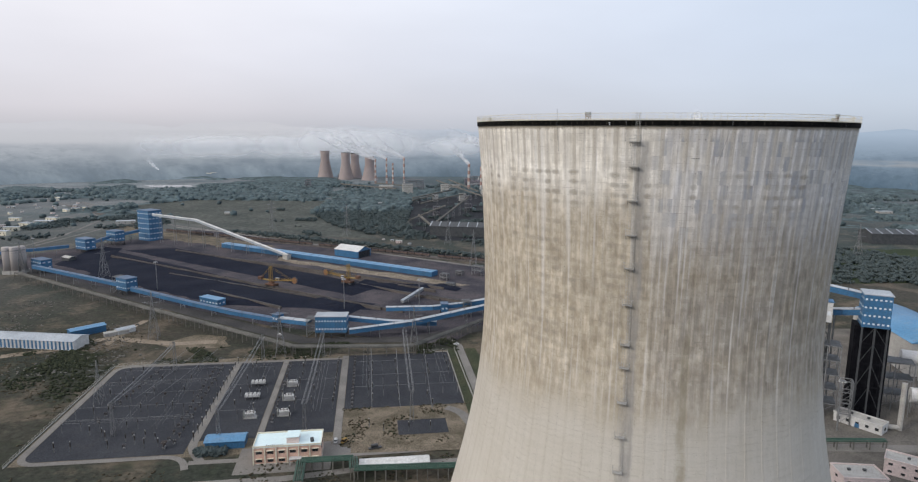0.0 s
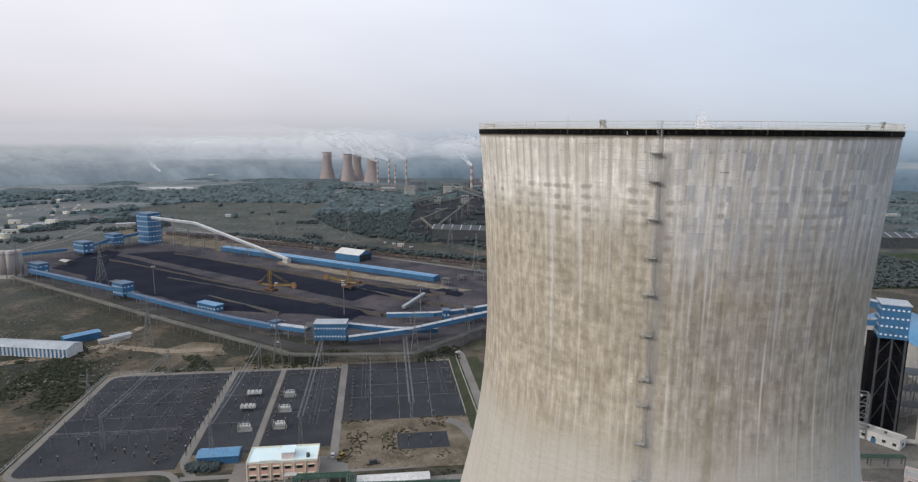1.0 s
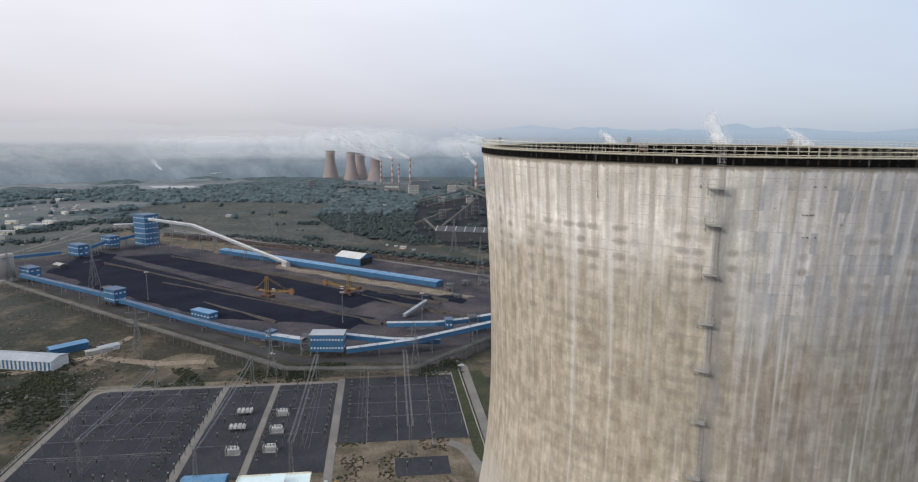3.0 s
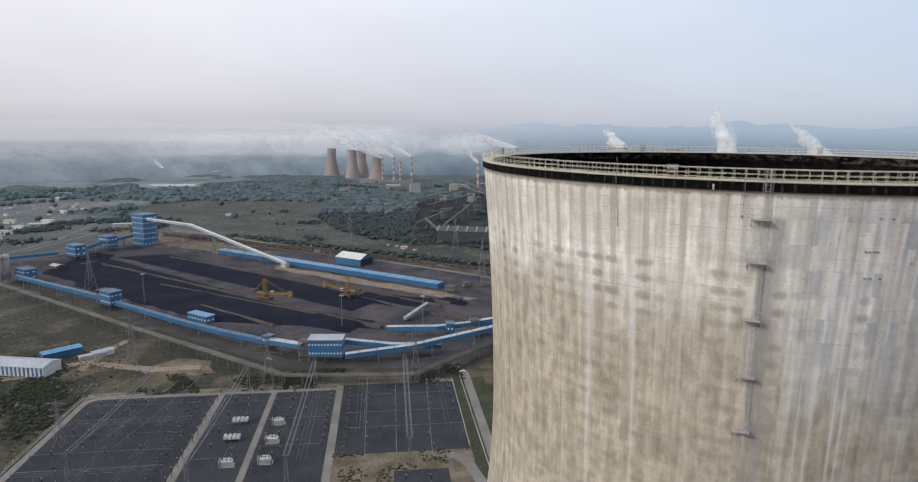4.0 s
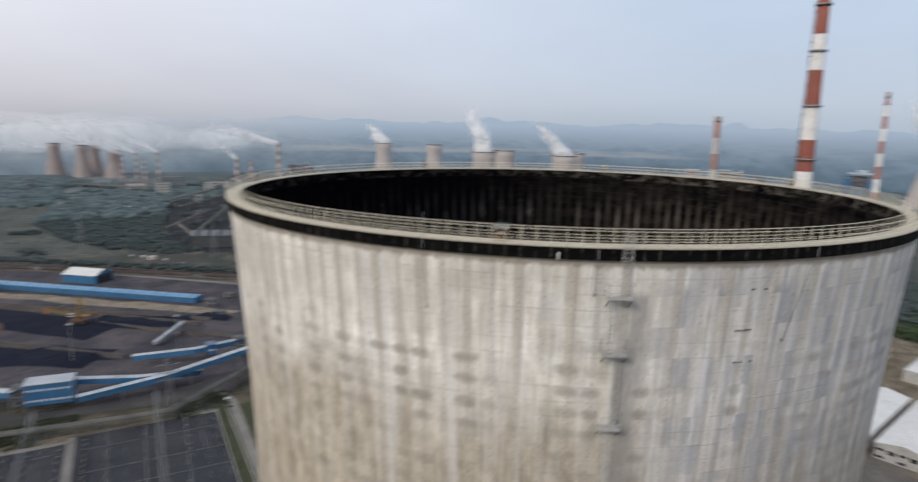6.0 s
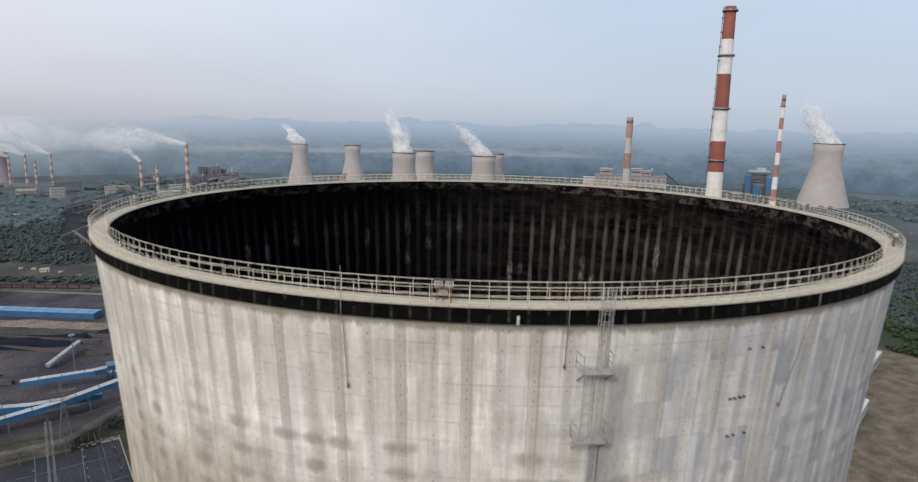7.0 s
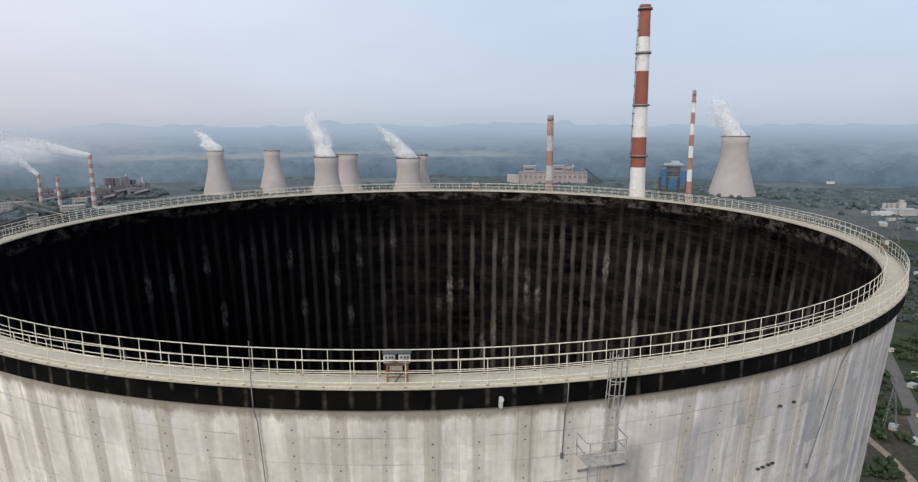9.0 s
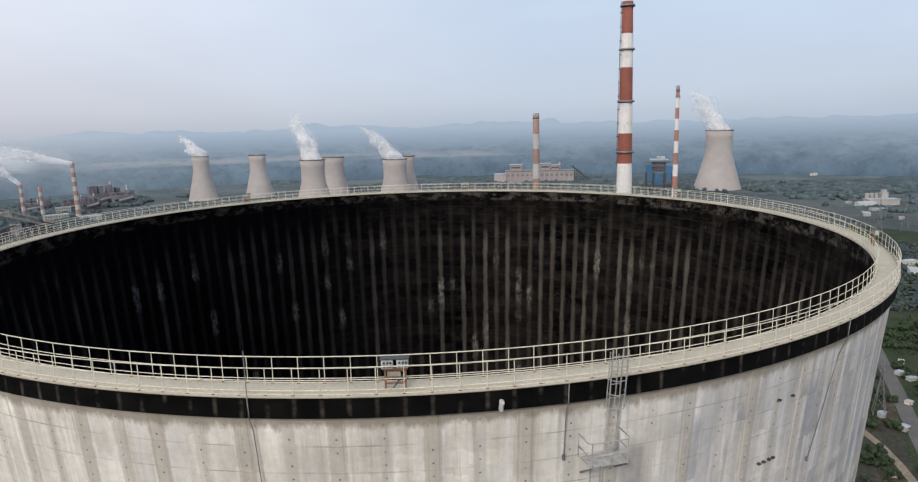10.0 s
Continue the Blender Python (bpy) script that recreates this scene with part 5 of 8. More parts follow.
def mast(x, y, h, turn, label="slender lattice gantry column in the switchyard"):
    g = thing("gantry_column", label, "gantry", "switchyard gantries", at=(x, y, 0), turn=turn)
    bm = bmesh.new()
    for sx in (-1, 1):
        for sy in (-1, 1):
            beam(bm, (sx * 1.1, sy * 1.1, 0), (sx * .45, sy * .45, h), .16, .16)
    part("leg_frame", bm, M_STEEL_GREY, g)
    bm = bmesh.new()
    n = int(h / 2.4)
    for k in range(n):
        a, b = h * k / n, h * (k + 1) / n
        wa, wb = 1.1 - .65 * a / h, 1.1 - .65 * b / h
        s = 1 if k % 2 else -1
        beam(bm, (-wa * s, -wa, a), (wb * s, -wb, b), .09, .09)
        beam(bm, (-wa * s, wa, a), (wb * s, wb, b), .09, .09)
        beam(bm, (-wa, -wa * s, a), (-wb, wb * s, b), .09, .09)
        beam(bm, (wa, -wa * s, a), (wb, wb * s, b), .09, .09)
    part("lacing", bm, M_STEEL_GREY, g)
    return g


# incoming lines: bundles from tall columns across the trestle
for (na, fa) in (((-231, 176), (-240, 273)), ((-171, 169), (-184, 290)), ((-127, 177), (-143, 301)), ((-70, 196), (-84, 311))):
    d = Vector((fa[0] - na[0], fa[1] - na[1], 0)).normalized()
    s = Vector((-d.y, d.x, 0))
    A, B = Vector((*na, 19)), Vector((*fa, 19))
    spans = [(A + s * o, B + s * o) for o in (-1.5, -1.15, -.75, .75, 1.15, 1.5)]
    wire("overhead_line", "bundle of pale overhead conductors into the switchyard", spans, .09, 1.2)
    mast(na[0], na[1], 19.5, YT)
    mast(fa[0], fa[1], 21, YT)
for lst, z in (((((-241, 203), (-236, 285)), ((-231, 200), (-227, 285)), ((-221, 197), (-215, 286))), 11), ((((-92, 190), (-106, 289)), ((-76, 190), (-88, 289)), ((-58, 190), (-68, 290))), 11)):
    wire("bus_line", "three pale bus conductors strung over the switchyard", [((*a, z), (*b, z)) for a, b in lst], .12, .8)
# more strung conductors over the bays
for u0, v0, u1, v1, k in ((-146, -30, -76, -30, 3), (-144, 22, -76, 22, 3), (-142, 60, -76, 60, 3), (-64, -30, -64, 70, 2), (-46, -30, -46, 70, 2), (-10, -30, -10, 70, 3), (18, 0, 18, 80, 3), (68, 0, 68, 80, 2), (-110, -40, -110, 72, 2), (-92, -40, -92, 72, 3)):
    spans = []
    for j in range(k):
        du, dv = (0, 2.2 * j) if v0 == v1 else (2.2 * j, 0)
        spans.append(((*yard(u0 + du, v0 + dv), 9.5), (*yard(u1 + du, v1 + dv), 9.5)))
    wire("bus_line", "thin pale conductors strung over the switchyard", spans, .05, .6)
# cross buses over the gravel beds
for u0, u1, v in ((-145, -76, -22), (-145, -76, -5), (-140, -76, 14), (-140, -76, 33), (-138, -76, 52), (-64, -42, -18), (-64, -42, 20), (-64, -42, 50), (-33, 0, -8), (-33, 0, 24), (-33, 0, 52), (12, 78, 8), (12, 78, 27), (12, 78, 52)):
    x0, y0 = yard(u0, v)
    x1, y1 = yard(u1, v)
    b = thing("bus_tube", "thin grey tubular busbar on steel posts", "busbar", "switchyard busbars")
    part("tube", tube(bmesh.new(), (x0, y0, 7), (x1, y1, 7), .07, seg=6), M_WIRE, b)
    n = max(2, int((u1 - u0) / 9))
    for k in range(n + 1):
        x, y = yard(u0 + (u1 - u0) * k / n, v)
        bm = bmesh.new()
        tube(bm, (x, y, .16), (x, y, 4.6), .13, seg=6)
        part("post", bm, M_STEEL_GREY, b)
        bm = bmesh.new()
        tube(bm, (x, y, 4.6), (x, y, 6.95), .17, .12, seg=6)
        part("insulator", bm, M_PORCELAIN, b)


# ---- switchyard apparatus ----
def arrester():
    a = thing("instrument_transformer", "slim dark porcelain column with a pale cap on a steel support", "switchgear", "instrument transformers")
    part("support", box(bmesh.new(), 0, 0, 0, .5, .5, 2.6), M_STEEL_GREY, a)
    prof = []
    for k in range(6):
        prof += [(.48, 2.6 + k * .45), (.34, 2.6 + k * .45 + .38)]
    bm = lathe(bmesh.new(), prof, 8)
    part("insulator", bm, M_PORCELAIN, a)
    part("cap", tube(bmesh.new(), (0, 0, 5.3), (0, 0, 5.9), .4, .32, seg=8), M_LADDER, a)
    return a


def breaker():
    a = thing("circuit_breaker", "dark twin-tank circuit breaker on a steel frame", "switchgear", "circuit breakers")
    part("frame", box(bmesh.new(), 0, 0, 0, 1.4, 2.6, 1.1), M_STEEL_GREY, a)
    for y in (-.9, .9):
        bm = bmesh.new()
        tube(bm, (0, y, 1.1), (0, y, 3.2), .42, .36, seg=8)
        tube(bm, (-1.3, y, 3.3), (1.3, y, 3.3), .45, seg=8)
        part("chamber", bm, M_PORCELAIN, a)
    return a


ar, br = arrester(), breaker()
spots = [(-71.2, v) for v in range(-40, 78, 9)] + [(.2, v) for v in range(-2, 75, 8)] + [(-24.5 + (v % 3), v) for v in (-20, -12, 2, 12, 22, 34, 44, 58, 70)] + [(62, v) for v in (34, 41, 48, 62, 70, 78)] + [(76, v) for v in (40, 52, 64, 76)]
spots += [(-122, -28), (-118, -34), (-129, -26), (-112, -20), (-107, -36), (-98, -33), (-101, -40), (-92, -36), (-88, -44), (-46.5, -4), (-46, 14), (-47, 38), (-50, 58), (-57, 68), (30, -40), (44, -42), (56, -42), (22, -34), (60, -12), (58, 2)]
spots += [(u + (v * 7) % 3, v) for u in (-140, -132, -114, -96) for v in (-44, 2, 26, 46, 64)] + [(u, v) for u in (-58, -13, 24, 40) for v in (0, 18, 40, 60)]
rnd = random.Random(5)
first = True
for u, v in spots:
    x, y = yard(u, v)
    if first:
        ar.matrix_basis, first = pose(x, y, .2, 0, 0, YT), False
    else:
        k = copy_thing(ar, pose(x, y, .2, 0, 0, YT + rnd.uniform(-4, 4)))
        k.scale = (.7, .7, rnd.uniform(.75, 1.0))
spots = [(-84 + rnd.uniform(-.5, .5), v) for v in range(-46, 74, 8)] + [(-80 + rnd.uniform(-.5, .5), v) for v in range(-42, 74, 8)] + [(11.5, v) for v in range(-6, 82, 6)] + [(-33.2, v) for v in (-22, -16, -3, 3, 9, 20, 27, 33, 44, 52, 60, 68)] + [(-126 + k, 30 + 8 * k) for k in range(-5, 6)] + [(-105, v) for v in (-44, -30, 8, 24)]
first = True
for u, v in spots:
    x, y = yard(u, v)
    if first:
        br.matrix_basis, first = pose(x, y, .2, 0, 0, YT), False
    else:
        copy_thing(br, pose(x, y, .2, 0, 0, YT + 90 * rnd.randrange(2))).scale = (.55, .55, .62)


def transformer(x, y, turn, s=1.0):
    t = thing("transformer", "white box-shaped shunt reactor with coolers and bushings on a plinth", "transformer", "white switchyard transformers", at=(x, y, .16), turn=turn)
    part("plinth", box(bmesh.new(), 0, 0, 0, 11, 6.4, .5, 0, .05), M_CONC, t)
    part("tank", box(bmesh.new(), 0, 0, .5, 8.6, 4.2, 3.9, 0, .15), M_WHITE, t)
    for k in range(9):
        part("fin", box(bmesh.new(), -4 + k, -2.4, .8, .25, .7, 3.2), M_WHITE, t)
    part("conservator", tube(bmesh.new(), (-3, .6, 5.2), (3.4, .6, 5.2), .6, seg=10), M_WHITE, t)
    for xx in (-2.8, 0, 2.8):
        bm = bmesh.new()
        for j in range(4):
            tube(bm, (xx, -1.0, 4.4 + .5 * j), (xx, -1.05, 4.4 + .5 * j + .46), .35, .25, seg=8)
        part("bushing", bm, M_PORCELAIN, t)
    part("fire_wall", box(bmesh.new(), -5.6, 0, 0, .4, 6.4, 5.2), M_CONC, t)
    return t


for u, v in ((-27.5, -13), (-27.5, 9), (-27.5, 31), (-46.5, -14)):
    x, y = yard(u, v)
    transformer(x, y, YT).scale = (.66, .66, .72)
for u, v in ((-50, 13), (-50, 34)):
    x, y = yard(u, v)
    c = thing("capacitor_rack", "open rack of small pale capacitor units on posts", "switchgear", "capacitor racks", at=(x, y, .16), turn=YT)
    for k in range(4):
        for j in range(3):
            part("unit", box(bmesh.new(), -3.6 + 2.4 * k, -1.5 + 1.5 * j, 2.0, 1.6, .8, 1.4), M_WHITE, c)
    for sx in (-4, 4):
        for sy in (-1.8, 1.8):
            part("post", box(bmesh.new(), sx, sy, 0, .2, .2, 3.8), M_STEEL_GREY, c)
    part("deck", box(bmesh.new(), 0, 0, 1.8, 9, 4.4, .2), M_STEEL_GREY, c)

# ---- yard fence and kerbs ----
def fence(pts, label, step=3.0, h=2.2):
    f = thing("fence", label, "fence", "yard fences")
    bmp = bmesh.new()
    tube(bmp, (0, 0, 0), (0, 0, h), .09, seg=5)
    mesh0 = None
    for a, b in zip(pts, pts[1:]):
        d = Vector((b[0] - a[0], b[1] - a[1], 0))
        n = int(d.length / step)
        for k in range(n):
            p = Vector((*a, 0)) + d * k / n
            if mesh0 is None:
                o = part("post", bmp, M_CONC, f)
                mesh0 = o.data
                o.matrix_basis = pose(p.x, p.y, .05)
            else:
                share("post", mesh0, f, pose(p.x, p.y, .05))
        bm = bmesh.new()
        for z in (.5, 1.2, 2.0):
            beam(bm, (*a, z), (*b, z), .06, .06)
        beam(bm, (*a, .25), (*b, .25), .28, .5)
        part("rail", bm, M_CONC, f)
    return f


fence([yard(80, -6), yard(80.5, 85), yard(60, 85)], "pale low fence beside the gravel bed")
fence([yard(87, -40), yard(86.4, 92)], "pale boundary fence beside the green verge")
fence([yard(-156, -58), yard(-156, 80), yard(-120, 82)], "thin fence round the switchyard")

# ---- control building, blue shed, hedge ----
M_ROOF_TILE = surf("pale_aqua_roof_tiles", (.60, .74, .76), (.66, .79, .80), .1, 1.5, .6, 0, .05, (.48, .58, .59), grit=.15)
M_DARK_GLASS = surf("dark_window_glass", (.02, .022, .025), (.04, .045, .05), .5, 3, .15, 0, 0)


def control_building():
    x, y = yard(-18.5, -61.5)
    b = thing("control_building", "two-storey pink rendered control building with a pale blue-white flat roof", "building", at=(x, y, 0), turn=YT)
    W_, D_, H_ = 33.0, 15.0, 9.0
    part("wall", box(bmesh.new(), 0, 0, 0, W_, D_, H_), M_PINK, b)
    part("roof", box(bmesh.new(), 0, 0, H_, W_ + .6, D_ + .6, .25), M_ROOF_TILE, b)
    for sx, sy, lx, ly in ((0, -1, W_ + .6, .35), (0, 1, W_ + .6, .35), (-1, 0, .35, D_ + .6), (1, 0, .35, D_ + .6)):
        part("parapet", box(bmesh.new(), sx * (W_ / 2 + .12), sy * (D_ / 2 + .12), H_ + .25, lx, ly, .7), M_CREAM, b)
    part("stair_head", box(bmesh.new(), 2.5, -1.5, H_ + .25, 6, 7, 3.2), M_PALE_PINK, b, "stair head room on the roof")
    part("stair_roof", box(bmesh.new(), 2.5, -1.5, H_ + 3.45, 6.6, 7.6, .25), M_ROOF_TILE, b)
    part("water_tank", tube(bmesh.new(), (12, -4, H_ + .25), (12, -4, H_ + 2.2), .9, seg=12), M_STEEL_DARK, b, "black plastic water tank")
    for k in range(6):
        xx = -13.8 + 5.5 * k
        part("pier", box(bmesh.new(), xx - 2.7, -D_ / 2 - .25, 0, .6, .5, H_), M_CREAM, b)
        for z in (1.3, 5.6):
            w = part("window", box(bmesh.new(), xx, -D_ / 2 - .02, z, 2.9, .3, 1.7), M_DARK_GLASS, b)
            part("sun_shade", box(bmesh.new(), xx, -D_ / 2 - .4, z + 1.8, 3.4, .9, .15), M_CREAM, w)
    for k in range(2):
        part("window", box(bmesh.new(), W_ / 2 + .02, -3 + 6 * k, 5.6, .3, 2.2, 1.6), M_DARK_GLASS, b)
    part("plinth", box(bmesh.new(), 0, 0, 0, W_ + .5, D_ + .5, .5), M_CONC, b)
    part("porch", box(bmesh.new(), 4, -D_ / 2 - 1.6, 3.2, 6, 3.2, .3), M_WHITE, b)
    for xx in (1.4, 6.6):
        part("porch_post", box(bmesh.new(), xx, -D_ / 2 - 2.9, 0, .4, .4, 3.2), M_WHITE, b)
    for k in range(9):
        part("rail_post", box(bmesh.new(), -10 + k, -D_ / 2 - .1, H_ + .95, .3, .3, .5), M_STEEL_DARK, b)


control_building()


M_SAND = surf("pale_sand", (.17, .145, .11), (.25, .215, .17), .08, .5, .95, 0, .4, (.09, .08, .07), grit=1.2)


def gable_shed(name, x, y, turn, L, D, eave, ridge, wall_m, roof_m, label, stripes=None, category="shed", openings=0):
    s = thing(name, label, category, "sheds", at=(x, y, 0), turn=turn)
    bm = bmesh.new()
    prof = [(-D / 2, 0), (D / 2, 0), (D / 2, eave), (0, ridge), (-D / 2, eave)]
    e0 = [bm.verts.new((-L / 2, a, b)) for a, b in prof]
    e1 = [bm.verts.new((L / 2, a, b)) for a, b in prof]
    bm.faces.new(e0[::-1]), bm.faces.new(e1)
    for k in (1, 4):
        bm.faces.new((e0[k], e0[(k + 1) % 5], e1[(k + 1) % 5], e1[k]))
    part("wall", bm, wall_m, s)
    for sgn in (-1, 1):
        bm = bmesh.new()
        a, b = (0, ridge + .12), (sgn * (D / 2 + .6), eave - .1)
        v = [bm.verts.new((xx, yy, zz)) for xx in (-L / 2 - .5, L / 2 + .5) for yy, zz in (a, b)]
        v2 = [bm.verts.new((q.co.x, q.co.y, q.co.z + .16)) for q in v]
        bm.faces.new((v[0], v[1], v[3], v[2])), bm.faces.new((v2[0], v2[1], v2[3], v2[2]))
        for i, j in ((0, 1), (1, 3), (3, 2), (2, 0)):
            bm.faces.new((v[i], v[j], v2[j], v2[i]))
        part("roof", bm, roof_m, s)
        n = int(L / 6)
        for k in range(n + 1):
            xx = -L / 2 + L * k / n
            part("roof_rib", beam(bmesh.new(), (xx, a[0], a[1] + .2), (xx, b[0], b[1] + .2), .18, .1), roof_m, s)
    if stripes:
        n = int(L / 3.2)
        for sgn in (-1, 1):
            for k in range(n):
                part("panel", box(bmesh.new(), -L / 2 + L * (k + .5) / n, sgn * (D / 2 + .04), .3, 1.5, .1, eave - .6), stripes, s)
    for k in range(openings):
        part("opening", box(bmesh.new(), -L / 2 - .03, -D / 2 + D * (k + .5) / openings, 1.0 + 3.2 * (k % 2), .12, D / openings * .7, 1.4), M_DARK_GLASS, s)
        part("opening", box(bmesh.new(), -L / 2 - .03, -D / 2 + D * (k + .5) / openings, 5.2, .12, D / openings * .7, 1.4), M_DARK_GLASS, s)
    return s


def ragged(pts, amp, step=9.0):
    """A closed outline with its sides broken up into wandering short steps."""
    out = []
    for p, q in zip(pts, pts[1:] + pts[:1]):
        p, q = Vector((*p, 0)), Vector((*q, 0))
        n = max(1, int((q - p).length / step))
        for k in range(n):
            c = p.lerp(q, k / n)
            out.append((c.x + amp * noise.noise((c.x * .03, c.y * .03, 2)) + amp * .5 * noise.noise((c.x * .1, c.y * .1, 5)), c.y + amp * noise.noise((c.x * .03, c.y * .03, 9)) + amp * .5 * noise.noise((c.x * .1, c.y * .1, 7))))
    return out


x, y = yard(-53, -46)
gable_shed("shed", x, y, YT, 20, 9, 4.2, 5.4, M_STEEL_BLUE, M_ROOF_BLUE, "small blue shed with a light blue roof beside the service road")
x, y = (-369, 323)
gable_shed("shed", x, y, -6, 74, 17, 7, 9.0, M_WHITE, M_ROOF_PALE, "long white shed with blue wall stripes and a pale roof", M_STEEL_BLUE)
x, y = (-347, 352)
gable_shed("shed", x, y, 48, 26, 9, 5.5, 6.2, M_STEEL_BLUE, M_ROOF_BLUE, "bright blue sheet shed on the dirt plot")
x, y = (-318, 356)
gable_shed("hut", x, y, 50, 14, 7, 3.6, 4.4, M_WHITE, M_ROOF_PALE, "small white hut with a grey roof", category="hut")
bm = bmesh.new()
sheet(bm, ragged([(-282, 676), (-200, 628), (-122, 583), (-62, 549), (-30, 528), (-40, 520), (-72, 533), (-130, 566), (-206, 610), (-280, 655)], 5, 6), .13)
bmesh.ops.triangulate(bm, faces=bm.faces)
area("pavement_spill", "pale sandy strip along the long shed", bm, M_SAND)
x, y = (-322, 350)
gable_shed("hut", x, y, 40, 18, 5, 3, 3.6, M_CONC, M_CONC, "low grey lean-to hut of old sheets", category="hut")
gable_shed("wagon_shed", -186, 692, CT, 40, 27, 9, 14, M_STEEL_BLUE, M_ROOF_WHITE, "tall open blue shed with a white roof by the track")
ws = bpy.data.objects["wagon_shed"]
# dark panel stands in for the unlit inside of the open end
part("opening", box(bmesh.new(), 20.06, 0, .1, .12, 23, 8.6), M_DARK_GLASS, ws, "dark panel in place of the open gable end")
gable_shed("hut", *(-537, 641), CT, 16, 9, 5, 6.5, M_STEEL_DARK, M_CONC, "grey roofed open hut in the coal yard", category="hut")

# ---- the pipe trestle between the two yards ----
def trestle(pts, z, width, label, mat_pipe, name="pipe_trestle", step=9.0, pipes=4):
    t = thing(name, label, "pipe rack", "pipe racks")
    for a, b in zip(pts, pts[1:]):
        d = Vector((b[0] - a[0], b[1] - a[1], 0))
        side = Vector((-d.y, d.x, 0)).normalized()
        A, B = Vector((*a, z)), Vector((*b, z))
        bm = bmesh.new()
        for s in (-1, 1):
            beam(bm, A + side * s * width / 2, B + side * s * width / 2, .4, .6)
        part("girder", bm, M_CONC if mat_pipe is M_CONC else mat_pipe, t)
        for k in range(pipes):
            o = -width / 2 + width * (k + .5) / pipes
            part("pipe", tube(bmesh.new(), A + side * o + Vector((0, 0, .5)), B + side * o + Vector((0, 0, .5)), width / pipes * (.36 if pipes > 4 or mat_pipe is not M_GREEN_PAINT else .2), seg=8), mat_pipe, t)
        n = max(1, int(d.length / step))
        for k in range(n + 1):
            p = Vector((*a, 0)) + d * k / n
            bm = bmesh.new()
            for s in (-1, 1):
                q = p + side * s * width * .42
                beam(bm, (q.x, q.y, 0), (q.x, q.y, z - .3), .45, .45)
            beam(bm, (p - side * width * .5) + Vector((0, 0, z - .3)), (p + side * width * .5) + Vector((0, 0, z - .3)), .4, .4)
            part("bent", bm, M_BENT, t)
    return t


M_BENT = surf("dusty_bent_concrete", (.12, .115, .105), (.17, .16, .145), .08, 1.5, .9, 0, .1, (.09, .085, .075))
M_TRESTLE = surf("dusty_lagged_pipe", (.10, .10, .094), (.15, .147, .137), .08, 1.5, .9, 0, .1, (.10, .095, .085))
trestle([(-535, 542), (-324, 405), (-182, 315), (-166, 304), (-97, 306), (-77, 309), (-17, 382)], 7, 5.0, "long pale pipe trestle on concrete bents", M_TRESTLE, step=12)
trestle([(-117, 122), (-120, 141), (-95, 144), (-93, 134), (-38, 138)], 6, 4.0, "green two-tier pipe rack with many posts", M_GREEN_PAINT, step=5)
trestle([(-118, 127), (-121, 146), (-96, 149), (-94, 139), (-38, 143)], 3.4, 4.0, "lower tier of the green pipe rack", M_GREEN_PAINT, step=60)
trestle([(149, 168), (184, 168)], 5, 3.0, "dull green insulated pipes on short posts", M_GREEN_PAINT, step=8, pipes=2)

# ---- roads beside the trestle and tracks ----
bm = bmesh.new()
strip(bm, [(-554, 586), (-356, 458), (-212, 366), (-166, 338), (-82, 343), (-20, 376)], 14, .12)
M_DUST = surf("dusty_track", (.20, .165, .125), (.27, .225, .175), .04, .6, .95, 0, .4, (.13, .115, .09))
M_PALE_DUST = surf("pale_grey_dust", (.14, .135, .128), (.20, .19, .178), .03, .6, .95, 0, .3, (.10, .097, .092))
M_DUSK = surf("grey_dust_road", (.048, .048, .049), (.076, .073, .071), .04, .9, .95, 0, .3, (.05, .049, .048))
area("road_north", "dusty grey road between the trestle and the conveyors", bm, M_DUSK, "road")
bm = bmesh.new()
strip(bm, [(-344, 323), (-321, 341), (-300, 335), (-264, 328), (-234, 334)], 9, .10)
strip(bm, [(-317, 324), (-319, 368), (-317, 389)], 6, .11)
strip(bm, [(-379, 297), (-353, 310), (-335, 323)], 9, .09)
area("road_dirt", "sandy dirt tracks across the scrub plot", bm, M_DUST, "road")
bm = bmesh.new()
sheet(bm, ragged([(-276, 325), (-259, 349), (-232, 347), (-217, 323), (-244, 312)], 6, 5), .07)
sheet(bm, [(-102, 176), (-41, 181), (-38, 164), (-99, 159)], .3)
sheet(bm, ragged([(-632, 942), (-475, 872), (-319, 760), (-309, 715), (-435, 775), (-576, 855)], 12, 8), .09)
bmesh.ops.triangulate(bm, faces=bm.faces)
area("pavement_sand", "patches of bare sandy earth", bm, M_SOIL)
bm = bmesh.new()
strip(bm, [(-1042, 1363), (-806, 1148), (-705, 1021), (-665, 839), (-661, 692)], 5, .1)
strip(bm, [(-925, 1307), (-676, 1047), (-642, 915), (-649, 746)], 4, .12)
strip(bm, [(-912, 1308), (-597, 988), (-383, 853), (-159, 712), (-6, 618)], 7, .1)
area("road_far", "dusty roads winding past the coal plant", bm, M_PALE_DUST, "road")
FIELD = [(-760, 1235), (-678, 1363), (-483, 1364), (-349, 1361), (-341, 1129), (-254, 935), (-165, 829), (-328, 855), (-556, 990)]
bm = bmesh.new()
sheet(bm, ragged(FIELD, 14), .15)
bmesh.ops.triangulate(bm, faces=bm.faces)
